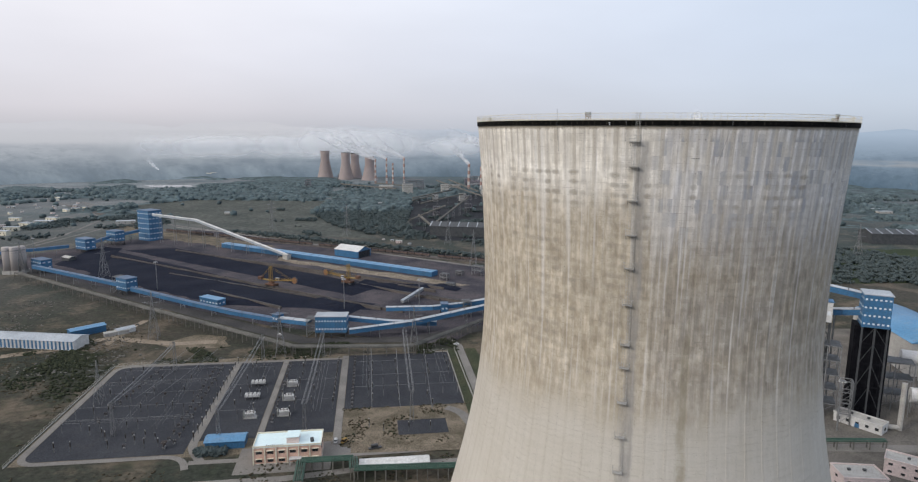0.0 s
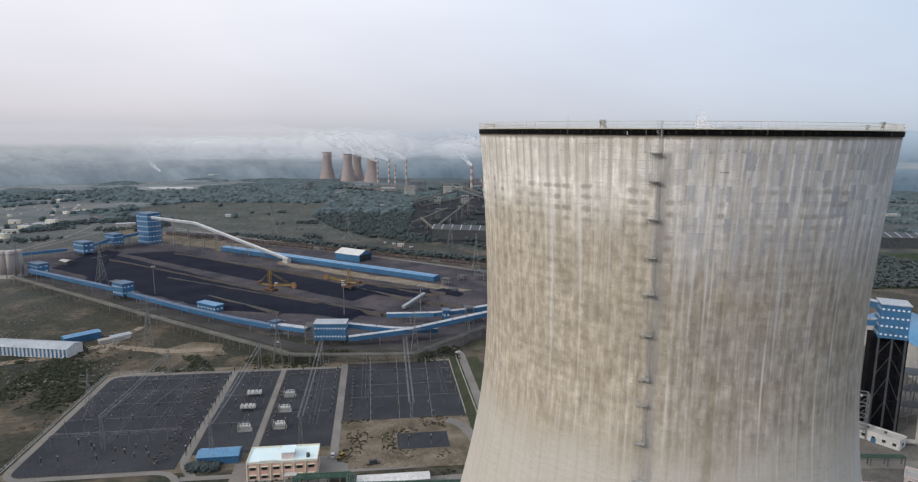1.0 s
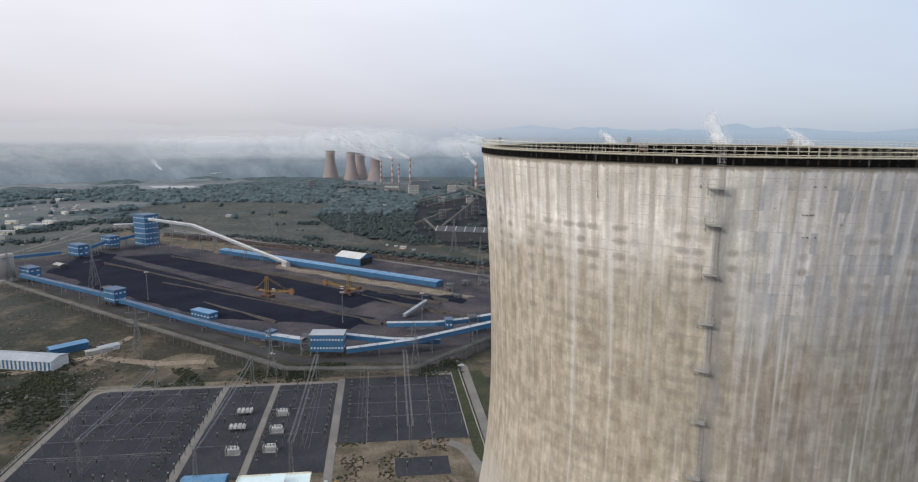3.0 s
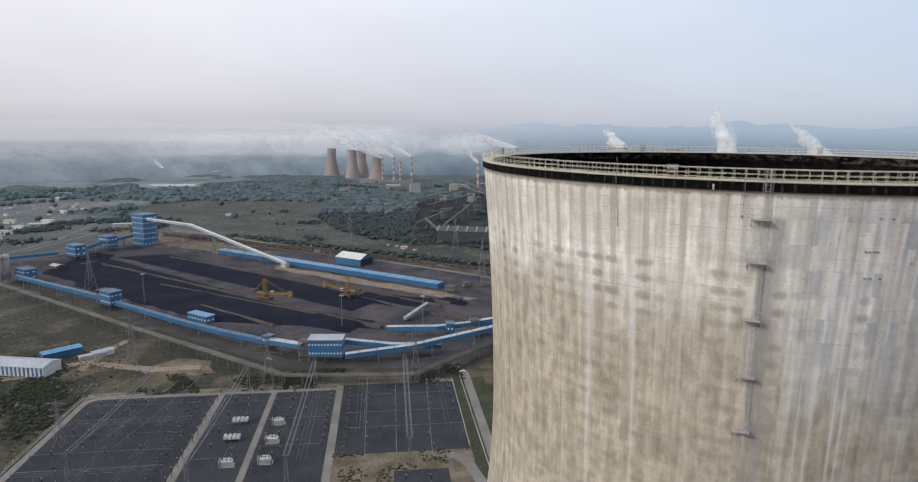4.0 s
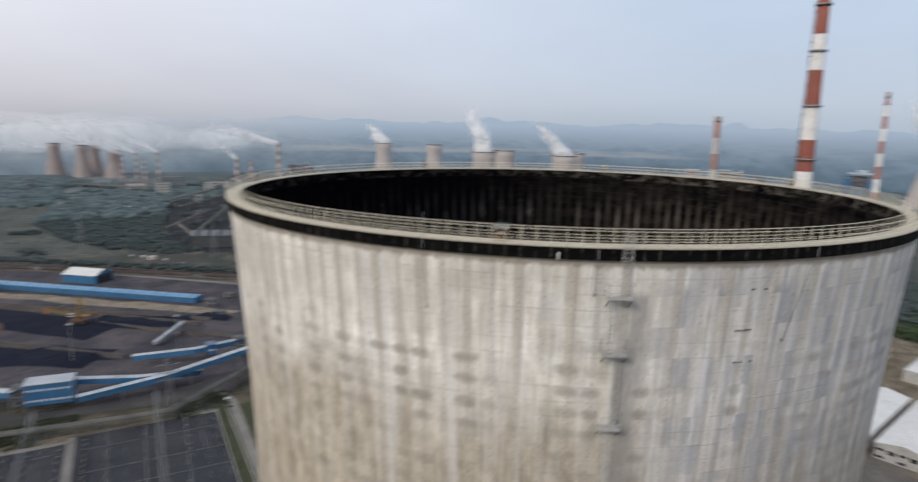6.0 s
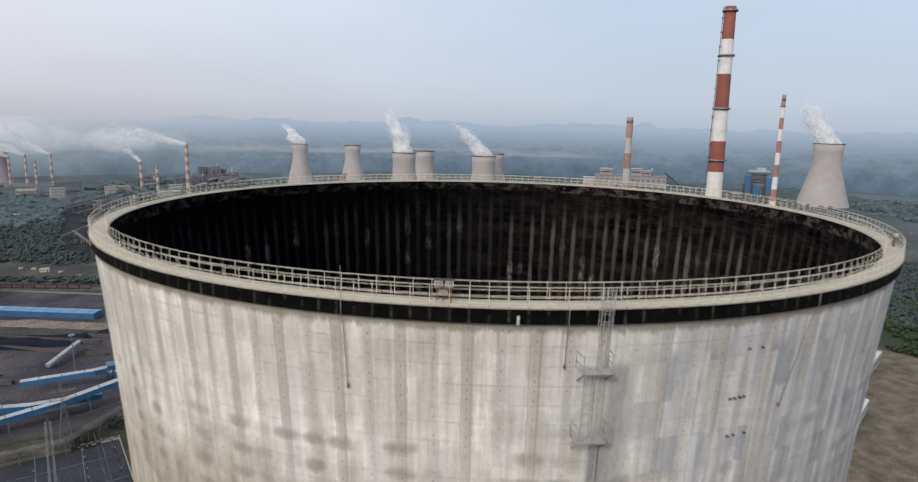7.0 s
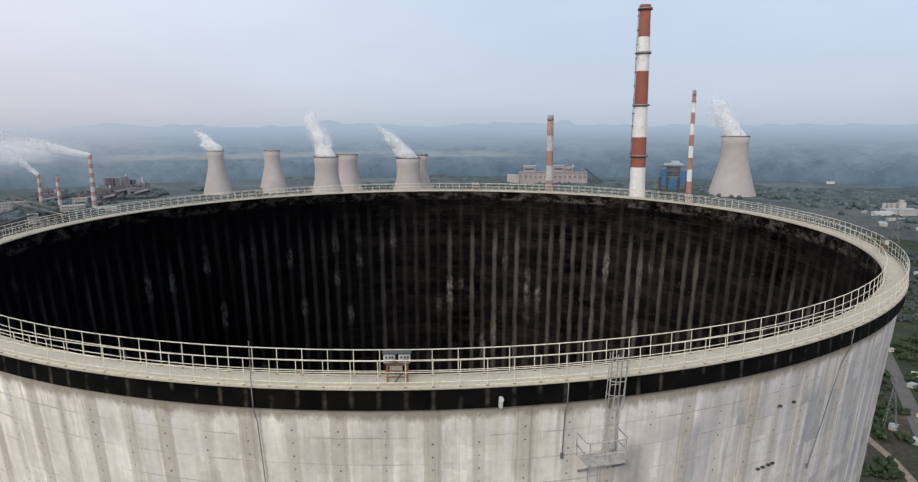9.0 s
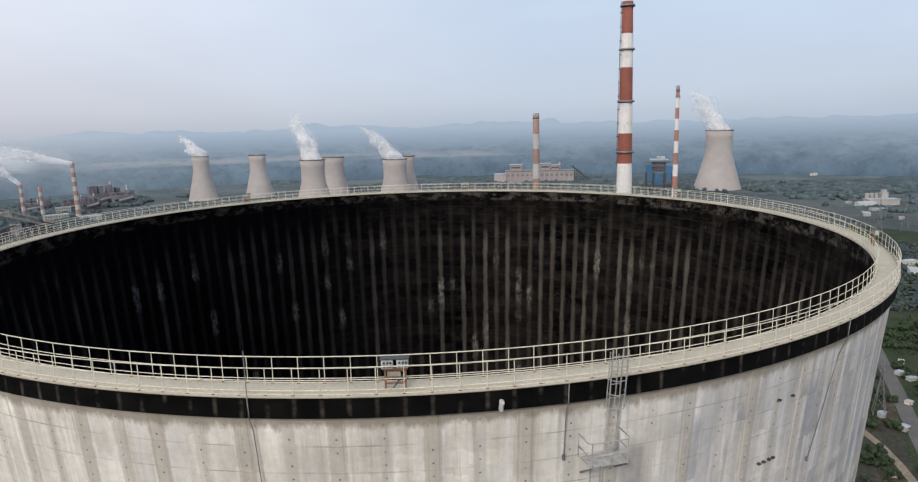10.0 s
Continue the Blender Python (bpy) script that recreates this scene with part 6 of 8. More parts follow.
# grass tones pulled towards blue as painted haze
M_FIELD = surf("dry_grass_field", (.064, .072, .066), (.094, .100, .090), .016, .12, .95, 0, .3, (.040, .046, .038), grit=.8)
area("field", "open field of dry yellow-green grass", bm, M_FIELD)
bm = bmesh.new()
sheet(bm, ragged([(-991, 1757), (-860, 1780), (-826, 1720), (-934, 1700)], 14, 12), .2)
sheet(bm, ragged([(-921, 2242), (-756, 2403), (-706, 2301), (-857, 2154)], 20, 14), .2)
bmesh.ops.triangulate(bm, faces=bm.faces)
m, n, l, b = tree_of("still_water")
b.inputs["Base Color"].default_value = (.09, .11, .12, 1)
b.inputs["Roughness"].default_value = .12
g = n.new("ShaderNodeNewGeometry").outputs["Position"]
bp = n.new("ShaderNodeBump")
bp.inputs["Strength"].default_value = .08
l.new(noise_node(n, l, g, .4, 3), bp.inputs["Height"])
l.new(bp.outputs[0], b.inputs["Normal"])
area("water", "shining shallow ponds on the plain", bm, m, "pond")
# ---- coal yard: heaps, tracks, machines ----
def coal_heap(pts, height):
    """A long low heap with an uneven top over a four-cornered plot."""
    bm = bmesh.new()
    a, b, c, d = (Vector((*p, 0)) for p in pts)
    nu, nv = 44, 10
    grid = []
    for i in range(nu + 1):
        row = []
        for j in range(nv + 1):
            u, v = i / nu, j / nv
            p = a.lerp(b, u).lerp(d.lerp(c, u), v)
            e = min(1, min(u * 9, (1 - u) * 9)) * min(1, min(v * 4.5, (1 - v) * 4.5))
            h = height * e * (.75 + .45 * noise.noise((p.x * .035, p.y * .035, 0)) + .2 * noise.noise((p.x * .12, p.y * .12, 3)))
            row.append(bm.verts.new((p.x + 3 * noise.noise((p.x * .05, p.y * .05, 5)), p.y + 3 * noise.noise((p.x * .05, p.y * .05, 8)), .07 + max(0, h))))
        grid.append(row)
    for i in range(nu):
        for j in range(nv):
            bm.faces.new((grid[i][j], grid[i + 1][j], grid[i + 1][j + 1], grid[i][j + 1])).smooth = True
    return tagged(part("stockpile", bm, M_COAL), "long low black heap of coal in the open yard", "stockpile", "coal stockpiles")


coal_heap([(-466, 560), (-268, 440), (-122, 426), (-511, 706)], 2.6)
coal_heap([(-543, 620), (-462, 570), (-515, 728), (-559, 750)], 2.2)
coal_heap([(-504, 715), (-152, 480), (-127, 518), (-444, 736)], 2.2)
coal_heap([(-214, 445), (-142, 415), (-124, 448), (-175, 473)], 3)
coal_heap([(-135, 508), (-82, 494), (-68, 525), (-120, 540)], 3)
coal_heap([(-159, 519), (-113, 496), (-101, 526), (-150, 550)], 4)
coal_heap([(-73, 520), (-46, 500), (-38, 512), (-62, 532)], 2.5)
M_BALLAST = surf("sooty_ballast", (.088, .079, .075), (.135, .120, .110), .05, .8, .95, 0, .5, (.05, .048, .048))
for a, b, w in (((-497, 666), (-116, 427), 1.9), ((-432, 710), (-67, 495), 1.9), ((-376, 567), (-94, 418), 1.6), ((-298, 488), (-210, 429), 2.4), ((-154, 526), (-62, 462), 1.6), ((-330, 655), (-59, 508), 1.6), ((-77, 478), (-20, 441), 1.6)):
    d = Vector((b[0] - a[0], b[1] - a[1], 0)).normalized()
    s = Vector((-d.y, d.x, 0))
    t = thing("stacker_track", "grey ballast bed with two worn rails for the stacker", "track", "stacker tracks")
    bm = bmesh.new()
    strip(bm, [a, b], w, 2.3, 2.3)
    part("bed", bm, M_BALLAST, t)
    for o in (-w * .32, w * .32):
        A, B = Vector((*a, 2.42)) + s * o, Vector((*b, 2.42)) + s * o
        part("rail", beam(bmesh.new(), A, B, .25, .25), M_STEEL_DARK, t)
    if w == 1.9:
        part("belt", beam(bmesh.new(), Vector((*a, 2.9)), Vector((*b, 2.9)), .9, .5), M_BALLAST, t, "covered yard belt")


def stacker(x, y, turn, boom_turn, boom_up, label):
    s = thing("stacker_reclaimer", label, "stacker", "yellow stackers", at=(x, y, 2.5), turn=turn)
    for sx in (-5, 5):
        for sy in (-3, 3):
            b = part("bogie", box(bmesh.new(), sx, sy, 0, 4, 1.2, 1.4, 0, .1), M_STEEL_DARK, s)
            for k in (-1.2, 0, 1.2):
                part("wheel", tube(bmesh.new(), (sx + k, sy - .5, .35), (sx + k, sy + .5, .35), .45, seg=10), M_STEEL_DARK, b)
    part("portal", box(bmesh.new(), 0, 0, 1.4, 13, 8, 1.8, 0, .15), M_MACHINE_RED, s)
    part("turntable", tube(bmesh.new(), (0, 0, 3.2), (0, 0, 5.6), 3.4, 2.8, seg=16), M_MACHINE_RED, s)
    m = pose(0, 0, 5.6, 0, 0, boom_turn)
    bm = bmesh.new()
    for sy in (-1.6, 1.6):
        for sx in (-2.2, 0):
            beam(bm, m @ Vector((sx, sy, 0)), m @ Vector((sx * .8, sy * .8, 16)), .55, .55)
    for z in (4, 8, 12):
        beam(bm, m @ Vector((-.5, -1.6, z)), m @ Vector((-.5, 1.6, z)), .4, .4)
    part("mast", bm, M_YELLOW, s)
    tip = Vector((30, 0, boom_up))
    bm = bmesh.new()
    for sy in (-1.3, 1.3):
        beam(bm, m @ Vector((0, sy, .6)), m @ (tip + Vector((0, sy, 0))), .35, .6)
        beam(bm, m @ Vector((3, sy, 2.8)), m @ (tip + Vector((0, sy, .8))), .25, .25)
    for k in range(10):
        f = (k + .5) / 10
        p = Vector((30 * f, 0, .6 + (boom_up - .6) * f))
        beam(bm, m @ (p + Vector((0, -1.3, 0))), m @ (p + Vector((0, 1.3, .4))), .25, .25)
    part("boom", bm, M_YELLOW, s)
    wheel = part("bucket_wheel", tube(bmesh.new(), m @ (tip + Vector((0, -1.0, 0))), m @ (tip + Vector((0, 1.0, 0))), 3.2, seg=16), M_RUST, s, "brown bucket wheel")
    for k in range(8):
        a = 2 * math.pi * k / 8
        p = m @ (tip + Vector((3.3 * math.cos(a), 0, 3.3 * math.sin(a))))
        part("bucket", box(bmesh.new(), p.x, p.y, p.z - .5, 1, 1.8, 1.0, boom_turn), M_STEEL_DARK, wheel)
    p = m @ Vector((-14, 0, 1))
    bm = bmesh.new()
    beam(bm, m @ Vector((0, 0, .8)), m @ Vector((-13, 0, 1.5)), 2.4, 1.0)
    part("counter_arm", bm, M_YELLOW, s)
    part("counterweight", box(bmesh.new(), p.x, p.y, p.z, 4.5, 5, 3.2, boom_turn, .2), M_MACHINE_RED, s)
    bm = bmesh.new()
    for sy in (-1.5, 1.5):
        beam(bm, m @ Vector((-1, sy, 15)), m @ Vector((26, sy, boom_up + .8)), .18, .18)
        beam(bm, m @ Vector((-1, sy, 15)), m @ Vector((-13, sy, 3.5)), .18, .18)
    part("stay", bm, M_YELLOW, s)
    p = m @ Vector((5, 3.2, .5))
    c = part("cabin", box(bmesh.new(), p.x, p.y, p.z, 3.2, 2.4, 2.6, boom_turn, .1), M_WHITE, s, "white driver's cabin")
    part("cabin_window", box(bmesh.new(), p.x, p.y, p.z + 1.1, 3.3, 2.5, .9, boom_turn), M_DARK_GLASS, c)
    return s


M_MACHINE_RED = surf("brown_red_paint", (.085, .042, .026), (.13, .065, .038), .3, 2, .8, 0, .1, (.05, .035, .03))
stacker(*(-241, 507), CT, 10, 3, "yellow bucket-wheel stacker with its boom over the coal").scale = (.95, .95, 1.0)
stacker(*(-163, 522), CT, 185, 4, "yellow and brown stacker standing on its track").scale = (.95, .95, 1.0)


def light_mast(x, y, h, label="slim grey floodlight mast"):
    m_ = thing("light_mast", label, "lamp post", "floodlight masts", at=(x, y, 0))
    part("pole", tube(bmesh.new(), (0, 0, 0), (0, 0, h), .45, .22, seg=8), M_STEEL_GREY, m_)
    part("head_ring", tube(bmesh.new(), (0, 0, h - .3), (0, 0, h), 1.5, seg=12), M_STEEL_GREY, m_)
    for k in range(6):
        a = 2 * math.pi * k / 6
        part("floodlight", box(bmesh.new(), 1.6 * math.cos(a), 1.6 * math.sin(a), h - 1.0, .7, .7, .7, math.degrees(a)), M_WHITE, m_)


for x, y in ((-358, 498), (-150, 427), (-577, 636), (171, 189), (-80, 428)):
    light_mast(x, y, 30)

# storage silos at the far corner, frame houses by the conveyors
for k, (x, y) in enumerate(((-561, 566), (-553, 567), (-549, 573))):
    s = thing("storage_silo", "tall beige concrete silo on a plinth", "silo", "beige storage silos", at=(x, y, 0))
    part("plinth", box(bmesh.new(), 0, 0, 0, 9, 9, 4), M_CONC, s)
    part("drum", lathe(bmesh.new(), [(0.01, 4), (4.7, 4), (4.7, 30), (4.2, 31.4), (0.01, 32)], 20), M_BROWN_CONC, s)
    part("collar", lathe(bmesh.new(), [(4.7, 27), (5.0, 27), (5.0, 28), (4.7, 28)], 20), M_STEEL_GREY, s)


def steel_frame(x, y, turn, sx, sy, h, floors, label, mat_=None, deck=True, nx=2, ny=2, name="steelwork_tower"):
    f = thing(name, label, "steel structure", "open steel frames", at=(x, y, 0), turn=turn)
    mt = mat_ or M_STEEL_GREY
    for i in range(nx):
        for j in range(ny):
            px, py_ = -sx / 2 + sx * i / (nx - 1), -sy / 2 + sy * j / (ny - 1)
            part("column", beam(bmesh.new(), (px, py_, 0), (px, py_, h), .5, .5), mt, f)
    for k in range(1, floors + 1):
        z = h * k / floors
        for j in range(ny):
            yy = -sy / 2 + sy * j / (ny - 1)
            part("floor_beam", beam(bmesh.new(), (-sx / 2, yy, z), (sx / 2, yy, z), .35, .5), mt, f)
        for i in range(nx):
            xx = -sx / 2 + sx * i / (nx - 1)
            part("floor_beam", beam(bmesh.new(), (xx, -sy / 2, z), (xx, sy / 2, z), .35, .5), mt, f)
        if deck:
            part("deck", box(bmesh.new(), 0, 0, z + .25, sx, sy, .15), M_STEEL_DARK, f)
        za = h * (k - 1) / floors
        for s_ in (-1, 1):
            part("brace", beam(bmesh.new(), (-sx / 2, s_ * sy / 2, za), (sx / 2, s_ * sy / 2, z), .2, .2), mt, f)
            part("brace", beam(bmesh.new(), (s_ * sx / 2, -sy / 2, za), (s_ * sx / 2, sy / 2, z), .2, .2), mt, f)
    return f


steel_frame(-163, 352, 2, 7, 9, 15, 3, "open steel stair tower beside the blue transfer house", M_STEEL_GREY)
steel_frame(-391, 486, CT, 8, 9, 17, 3, "open steel take-up tower beside the transfer house")
steel_frame(-36, 409, 10, 7, 8, 15, 3, "open steel tower over the conveyor")
clad_house(-528, 575, CT, 22, 12, 5, 16, 2, 5, "blue transfer house at the corner of the yard")
clad_house(-56, 402, 8, 6, 8, 7, 14, 1, 2, "small raised blue house on a conveyor", legs=True)
clad_house(-196, 371, CT, 6, 7, 6, 12, 1, 2, "small raised blue house on a conveyor", legs=True)
gable_shed("head_house", *(-267, 663), CT, 8, 7, 6, 7, M_CONC, M_CONC, "small beige head house at the foot of the white gallery", category="hut")
gallery([(20, 428, 8), (-36, 412, 9)], width=5)
gallery([(-98, 448, 1.5), (-80, 478, 7)], width=3, height=2.4, mats=(M_BENT2, M_ROOF_PALE), label="short pale cross conveyor between the tracks", step=12)
for x, y, L, z in ((*(-59, 554), 9, 7), (*(-42, 578), 8, 5), (*(-21, 579), 12, 11), (*(-52, 521), 10, 4)):
    steel_frame(x, y, CT, L, 6, z, 2, "low cluster of steelwork at the end of the long shed")

# railway behind the yard with a standing rake of wagons
ra, rb = (-523, 882), (42, 627)
bm = bmesh.new()
strip(bm, [(-890, 1227), ra, rb, (180, 598)], 12, .9, .9)
area("railway_bed", "raised railway bed with dark ballast", bm, M_BALLAST, "railway")


def wagon():
    w = thing("rail_wagon", "dark brown open coal wagon standing on the track", "wagon", "rake of coal wagons")
    part("body", box(bmesh.new(), 0, 0, 1.2, 10.2, 3, 2.8, 0, .08), M_WAGON, w)
    part("load", box(bmesh.new(), 0, 0, 3.9, 9.6, 2.5, .3, 0, .1), M_COAL, w)
    for sx in (-3.4, 3.4):
        b = part("bogie", box(bmesh.new(), sx, 0, .5, 2.6, 2.2, .7), M_STEEL_DARK, w)
        for k in (-.8, .8):
            part("wheelset", tube(bmesh.new(), (sx + k, -1.1, .45), (sx + k, 1.1, .45), .45, seg=10), M_STEEL_DARK, b)
    return w


M_WAGON = surf("brown_wagon_paint", (.075, .055, .048), (.11, .08, .07), .2, 1.5, .8, 0, .1, (.04, .04, .04), .15)
wg = wagon()
d = Vector((rb[0] - ra[0], rb[1] - ra[1], 0))
tn = math.degrees(math.atan2(d.y, d.x))
n = int(d.length / 11.2)
for k in range(n):
    p = Vector((*ra, .95)) + d * (k + .5) / n
    if k == 0:
        wg.matrix_basis = pose(*p, 0, 0, tn)
    elif k % 17 != 9:
        copy_thing(wg, pose(*p, 0, 0, tn))
fence([(-528, 927), (-240, 793), (-7, 685)], "low pale boundary wall behind the railway", 8, 3)

# ---- plant beside the cooling tower ----
M_PLANT_GROUND = surf("dusty_plant_ground", (.105, .098, .088), (.165, .152, .135), .06, 1.2, .95, 0, .3, (.075, .07, .062), grit=.8)
tt = clad_house(198, 209, -24, 14, 14, 56, 75, 4, 6, "high blue transfer tower on dark steel legs", legs=False, mats=(M_STEEL_BLUE, M_ROOF_PALE))
for sxn in (-6.3, 0, 6.3):
    for syn in (-6.3, 6.3):
        part("column", beam(bmesh.new(), (sxn, syn, 0), (sxn, syn, 56), .9, .9), M_STEEL_DARK, tt)
for za, zb in ((6, 20), (20, 34), (34, 46), (46, 56)):
    for syn in (-6.3, 6.3):
        part("tie", beam(bmesh.new(), (-6.3, syn, zb), (6.3, syn, zb), .5, .6), M_NEAR_BLACK, tt)
        part("brace", beam(bmesh.new(), (-6.3, syn, za), (0, syn, zb), .25, .25), M_STEEL_DARK, tt)
        part("brace", beam(bmesh.new(), (6.3, syn, za), (0, syn, zb), .25, .25), M_STEEL_DARK, tt)
gallery([(196, 214, 70), (60, 300, 90)], width=5, label="high blue conveyor gallery into the transfer tower", legs=False)
clad_house(172, 214, -24, 7, 7, 57, 69, 1, 2, "small white and blue house on a steel frame", mats=(M_WHITE, M_STEEL_BLUE))
# black block put in for the deep shade between the tower's columns
b_ = thing("bunker_block", "near-black ribbed block filling the dark space below the transfer tower", "building", at=(200, 214, 0), turn=-24)
part("casing", box(bmesh.new(), 0, 0, 0, 18, 12, 55), M_NEAR_BLACK, b_)
for k in range(9):
    part("rib", box(bmesh.new(), -8 + 2 * k, -6.2, 0, .5, .5, 55), M_NEAR_BLACK, b_)
    part("rib", box(bmesh.new(), -8 + 2 * k, 6.2, 0, .5, .5, 55), M_NEAR_BLACK, b_)
steel_frame(174, 212, -24, 14, 12, 44, 5, "tall open grey steel frame with decks and pipes", M_STEEL_GREY, nx=3)
steel_frame(180, 199, -24, 6, 6, 26, 4, "slender open steel frame", M_STEEL_GREY, deck=False)
steel_frame(222, 222, -24, 20, 12, 30, 3, "open steel frame of the boiler house", M_STEEL_GREY, nx=3)
r = thing("turbine_hall", "broad hall with a curved light blue roof", "building", at=(298, 312, 0), turn=80.7)
part("wall", box(bmesh.new(), 0, 0, 0, 90, 44, 24), M_CONC, r)
bm = bmesh.new()
ends = []
for x in (-46, 46):
    ends.append([bm.verts.new((x, -23 + 46 * k / 12, 24 + 6 * math.sin(math.pi * k / 12))) for k in range(13)])
for k in range(12):
    bm.faces.new((ends[0][k], ends[1][k], ends[1][k + 1], ends[0][k + 1])).smooth = True
bm.faces.new(ends[0]), bm.faces.new(ends[1][::-1])
part("roof", bm, M_ROOF_BLUE, r)
for x, y, z, L in ((228, 205, 14, 10), (240, 214, 22, 12), (236, 226, 30, 12)):
    d_ = thing("flue_duct", "bulky white lagged duct on steel posts", "duct", "flue ducts", at=(x, y, 0), turn=-24)
    part("drum", tube(bmesh.new(), (-L / 2, 0, z), (L / 2, 0, z), 4.5, seg=16), M_WHITE, d_)
    part("bend", tube(bmesh.new(), (L / 2 - 2, 0, z), (L / 2 + 5, 4, z - 6), 4, seg=12), M_WHITE, d_)
    for sx in (-L / 2, L / 2):
        part("post", beam(bmesh.new(), (sx, 0, 0), (sx, 0, z), .5, .5), M_STEEL_GREY, d_)
p_ = thing("vent_pipe", "upright grey lagged pipe with a bent foot", "pipe", at=(207, 190, 0))
part("riser", tube(bmesh.new(), (0, 0, 0), (0, 0, 28), 1.4, seg=14), M_CONC, p_)
part("foot", tube(bmesh.new(), (0, 0, 1.6), (-18, 3, 1.6), 1.4, seg=14), M_CONC, p_)


def flat_house(name, x, y, turn, L, D, H, wall_m, label, doors=True, floors=1, roof_m=None, category="building"):
    h = thing(name, label, category, "flat-roofed houses", at=(x, y, 0), turn=turn)
    part("wall", box(bmesh.new(), 0, 0, 0, L, D, H), wall_m, h)
    part("roof", box(bmesh.new(), 0, 0, H, L + .3, D + .3, .2), roof_m or M_CONC, h)
    for sx, sy, lx, ly in ((0, -1, L + .5, .3), (0, 1, L + .5, .3), (-1, 0, .3, D + .5), (1, 0, .3, D + .5)):
        part("parapet", box(bmesh.new(), sx * (L / 2 + .1), sy * (D / 2 + .1), H + .2, lx, ly, .7), wall_m, h)
    fh = H / floors
    for f in range(floors):
        n = max(2, int(L / 5))
        for side in (-1, 1):
            for k in range(n):
                xx = -L / 2 + L * (k + .5) / n
                w = part("window", box(bmesh.new(), xx, side * (D / 2 + .02), fh * f + fh * .38, 1.8, .2, fh * .32), M_DARK_GLASS, h)
                part("sill", box(bmesh.new(), xx, side * (D / 2 + .2), fh * f + fh * .74, 2.3, .5, .12), wall_m, w)
        for side in (-1, 1):
            part("window", box(bmesh.new(), side * (L / 2 + .02), 0, fh * f + fh * .38, .2, 1.8, fh * .32), M_DARK_GLASS, h)
    if doors:
        part("door", box(bmesh.new(), 0, -D / 2 - .04, 0, 2.4, .2, 2.6), M_STEEL_BLUE, h)
    for k in range(2):
        part("roof_unit", box(bmesh.new(), -L * .2 + L * .35 * k, D * .1, H + .2, 1.3, 1.1, 1.0), M_STEEL_DARK, h)
    return h


flat_house("pump_house", 188, 195.4, -52, 25, 9, 5, M_WHITE, "long white pump house with a flat grey roof")
flat_house("office_block", 146, 130, -5, 20, 13, 8, M_PALE_PINK, "pale pink office block with a blue door and parapets", floors=2)
flat_house("office_block", 183, 138, -38, 32, 11, 7.5, M_PALE_PINK, "long pale pink office block with two window rows", floors=2)
bm = bmesh.new()
sheet(bm, [(95, 60), (250, 60), (330, 200), (330, 380), (120, 380), (95, 220)], .08)
area("pavement_plant", "dusty concrete ground of the plant", bm, M_PLANT_GROUND)
bm = bmesh.new()
strip(bm, [(150, 169), (202, 168), (274, 168)], 8, .16)
area("road_plant", "pale concrete road through the plant", bm, M_ROAD, "road")

# big white-roofed stores seen past the tower's side
gable_shed("store_shed", 331, 151, 21, 84, 26, 9, 11.5, M_CONC, M_ROOF_WHITE, "large store with a white gabled roof", category="store", openings=5)
gable_shed("store_shed", 320, 180, 21, 84, 26, 9, 11.5, M_CONC, M_ROOF_WHITE, "large store with a white gabled roof and open front", category="store", openings=5)
flat_house("workshop", 445, 212, 20, 60, 38, 8, M_CONC, "low workshop with a wide white flat roof", roof_m=M_ROOF_WHITE)
flat_house("workshop", 430, 262, 20, 30, 22, 8, M_CREAM, "beige workshop with a flat roof")
bm = bmesh.new()
sheet(bm, [(270, 95), (330, 85), (520, 180), (500, 300), (330, 230)], .07)
area("pavement_stores", "bare dusty yard round the stores", bm, M_SOIL)
bm = bmesh.new()
sheet(bm, [(285, -40), (1100, -40), (1100, 420), (560, 420), (520, 150), (330, 60)], .04)
area("grass_east", "lush green scrub ground beside the road", bm, M_GRASS_EAST)
bm = bmesh.new()
EAST_PATH = [(368, 109), (351, 94), (337, 76), (324, 63), (311, 52), (288, 35)]
strip(bm, EAST_PATH, 4.5, .12)
area("road_path", "sandy path through the green scrub", bm, M_DUST, "road")
bm = bmesh.new()
EAST_ROAD = [(539, 166), (493, 140), (459, 121), (426, 102), (387, 81), (338, 53)]
strip(bm, EAST_ROAD, 9, .1)
area("road_east", "grey asphalt road lined with huts", bm, M_ASPHALT, "road")

# small houses, huts and boxes over the outskirts
def hut(sx, sy, h, wall_m, roof_m, label):
    o = thing("house", label, "house", "small houses")
    part("wall", box(bmesh.new(), 0, 0, 0, sx, sy, h), wall_m, o)
    part("roof", box(bmesh.new(), 0, 0, h, sx + .8, sy + .8, .35), roof_m, o)
    for k in range(3):
        part("window", box(bmesh.new(), -sx / 3 + sx / 3 * k, -sy / 2 - .02, h * .4, 1.2, .2, h * .3), M_DARK_GLASS, o)
    part("door", box(bmesh.new(), sx * .38, -sy / 2 - .03, 0, 1.1, .2, 2.1), M_STEEL_DARK, o)
    return o


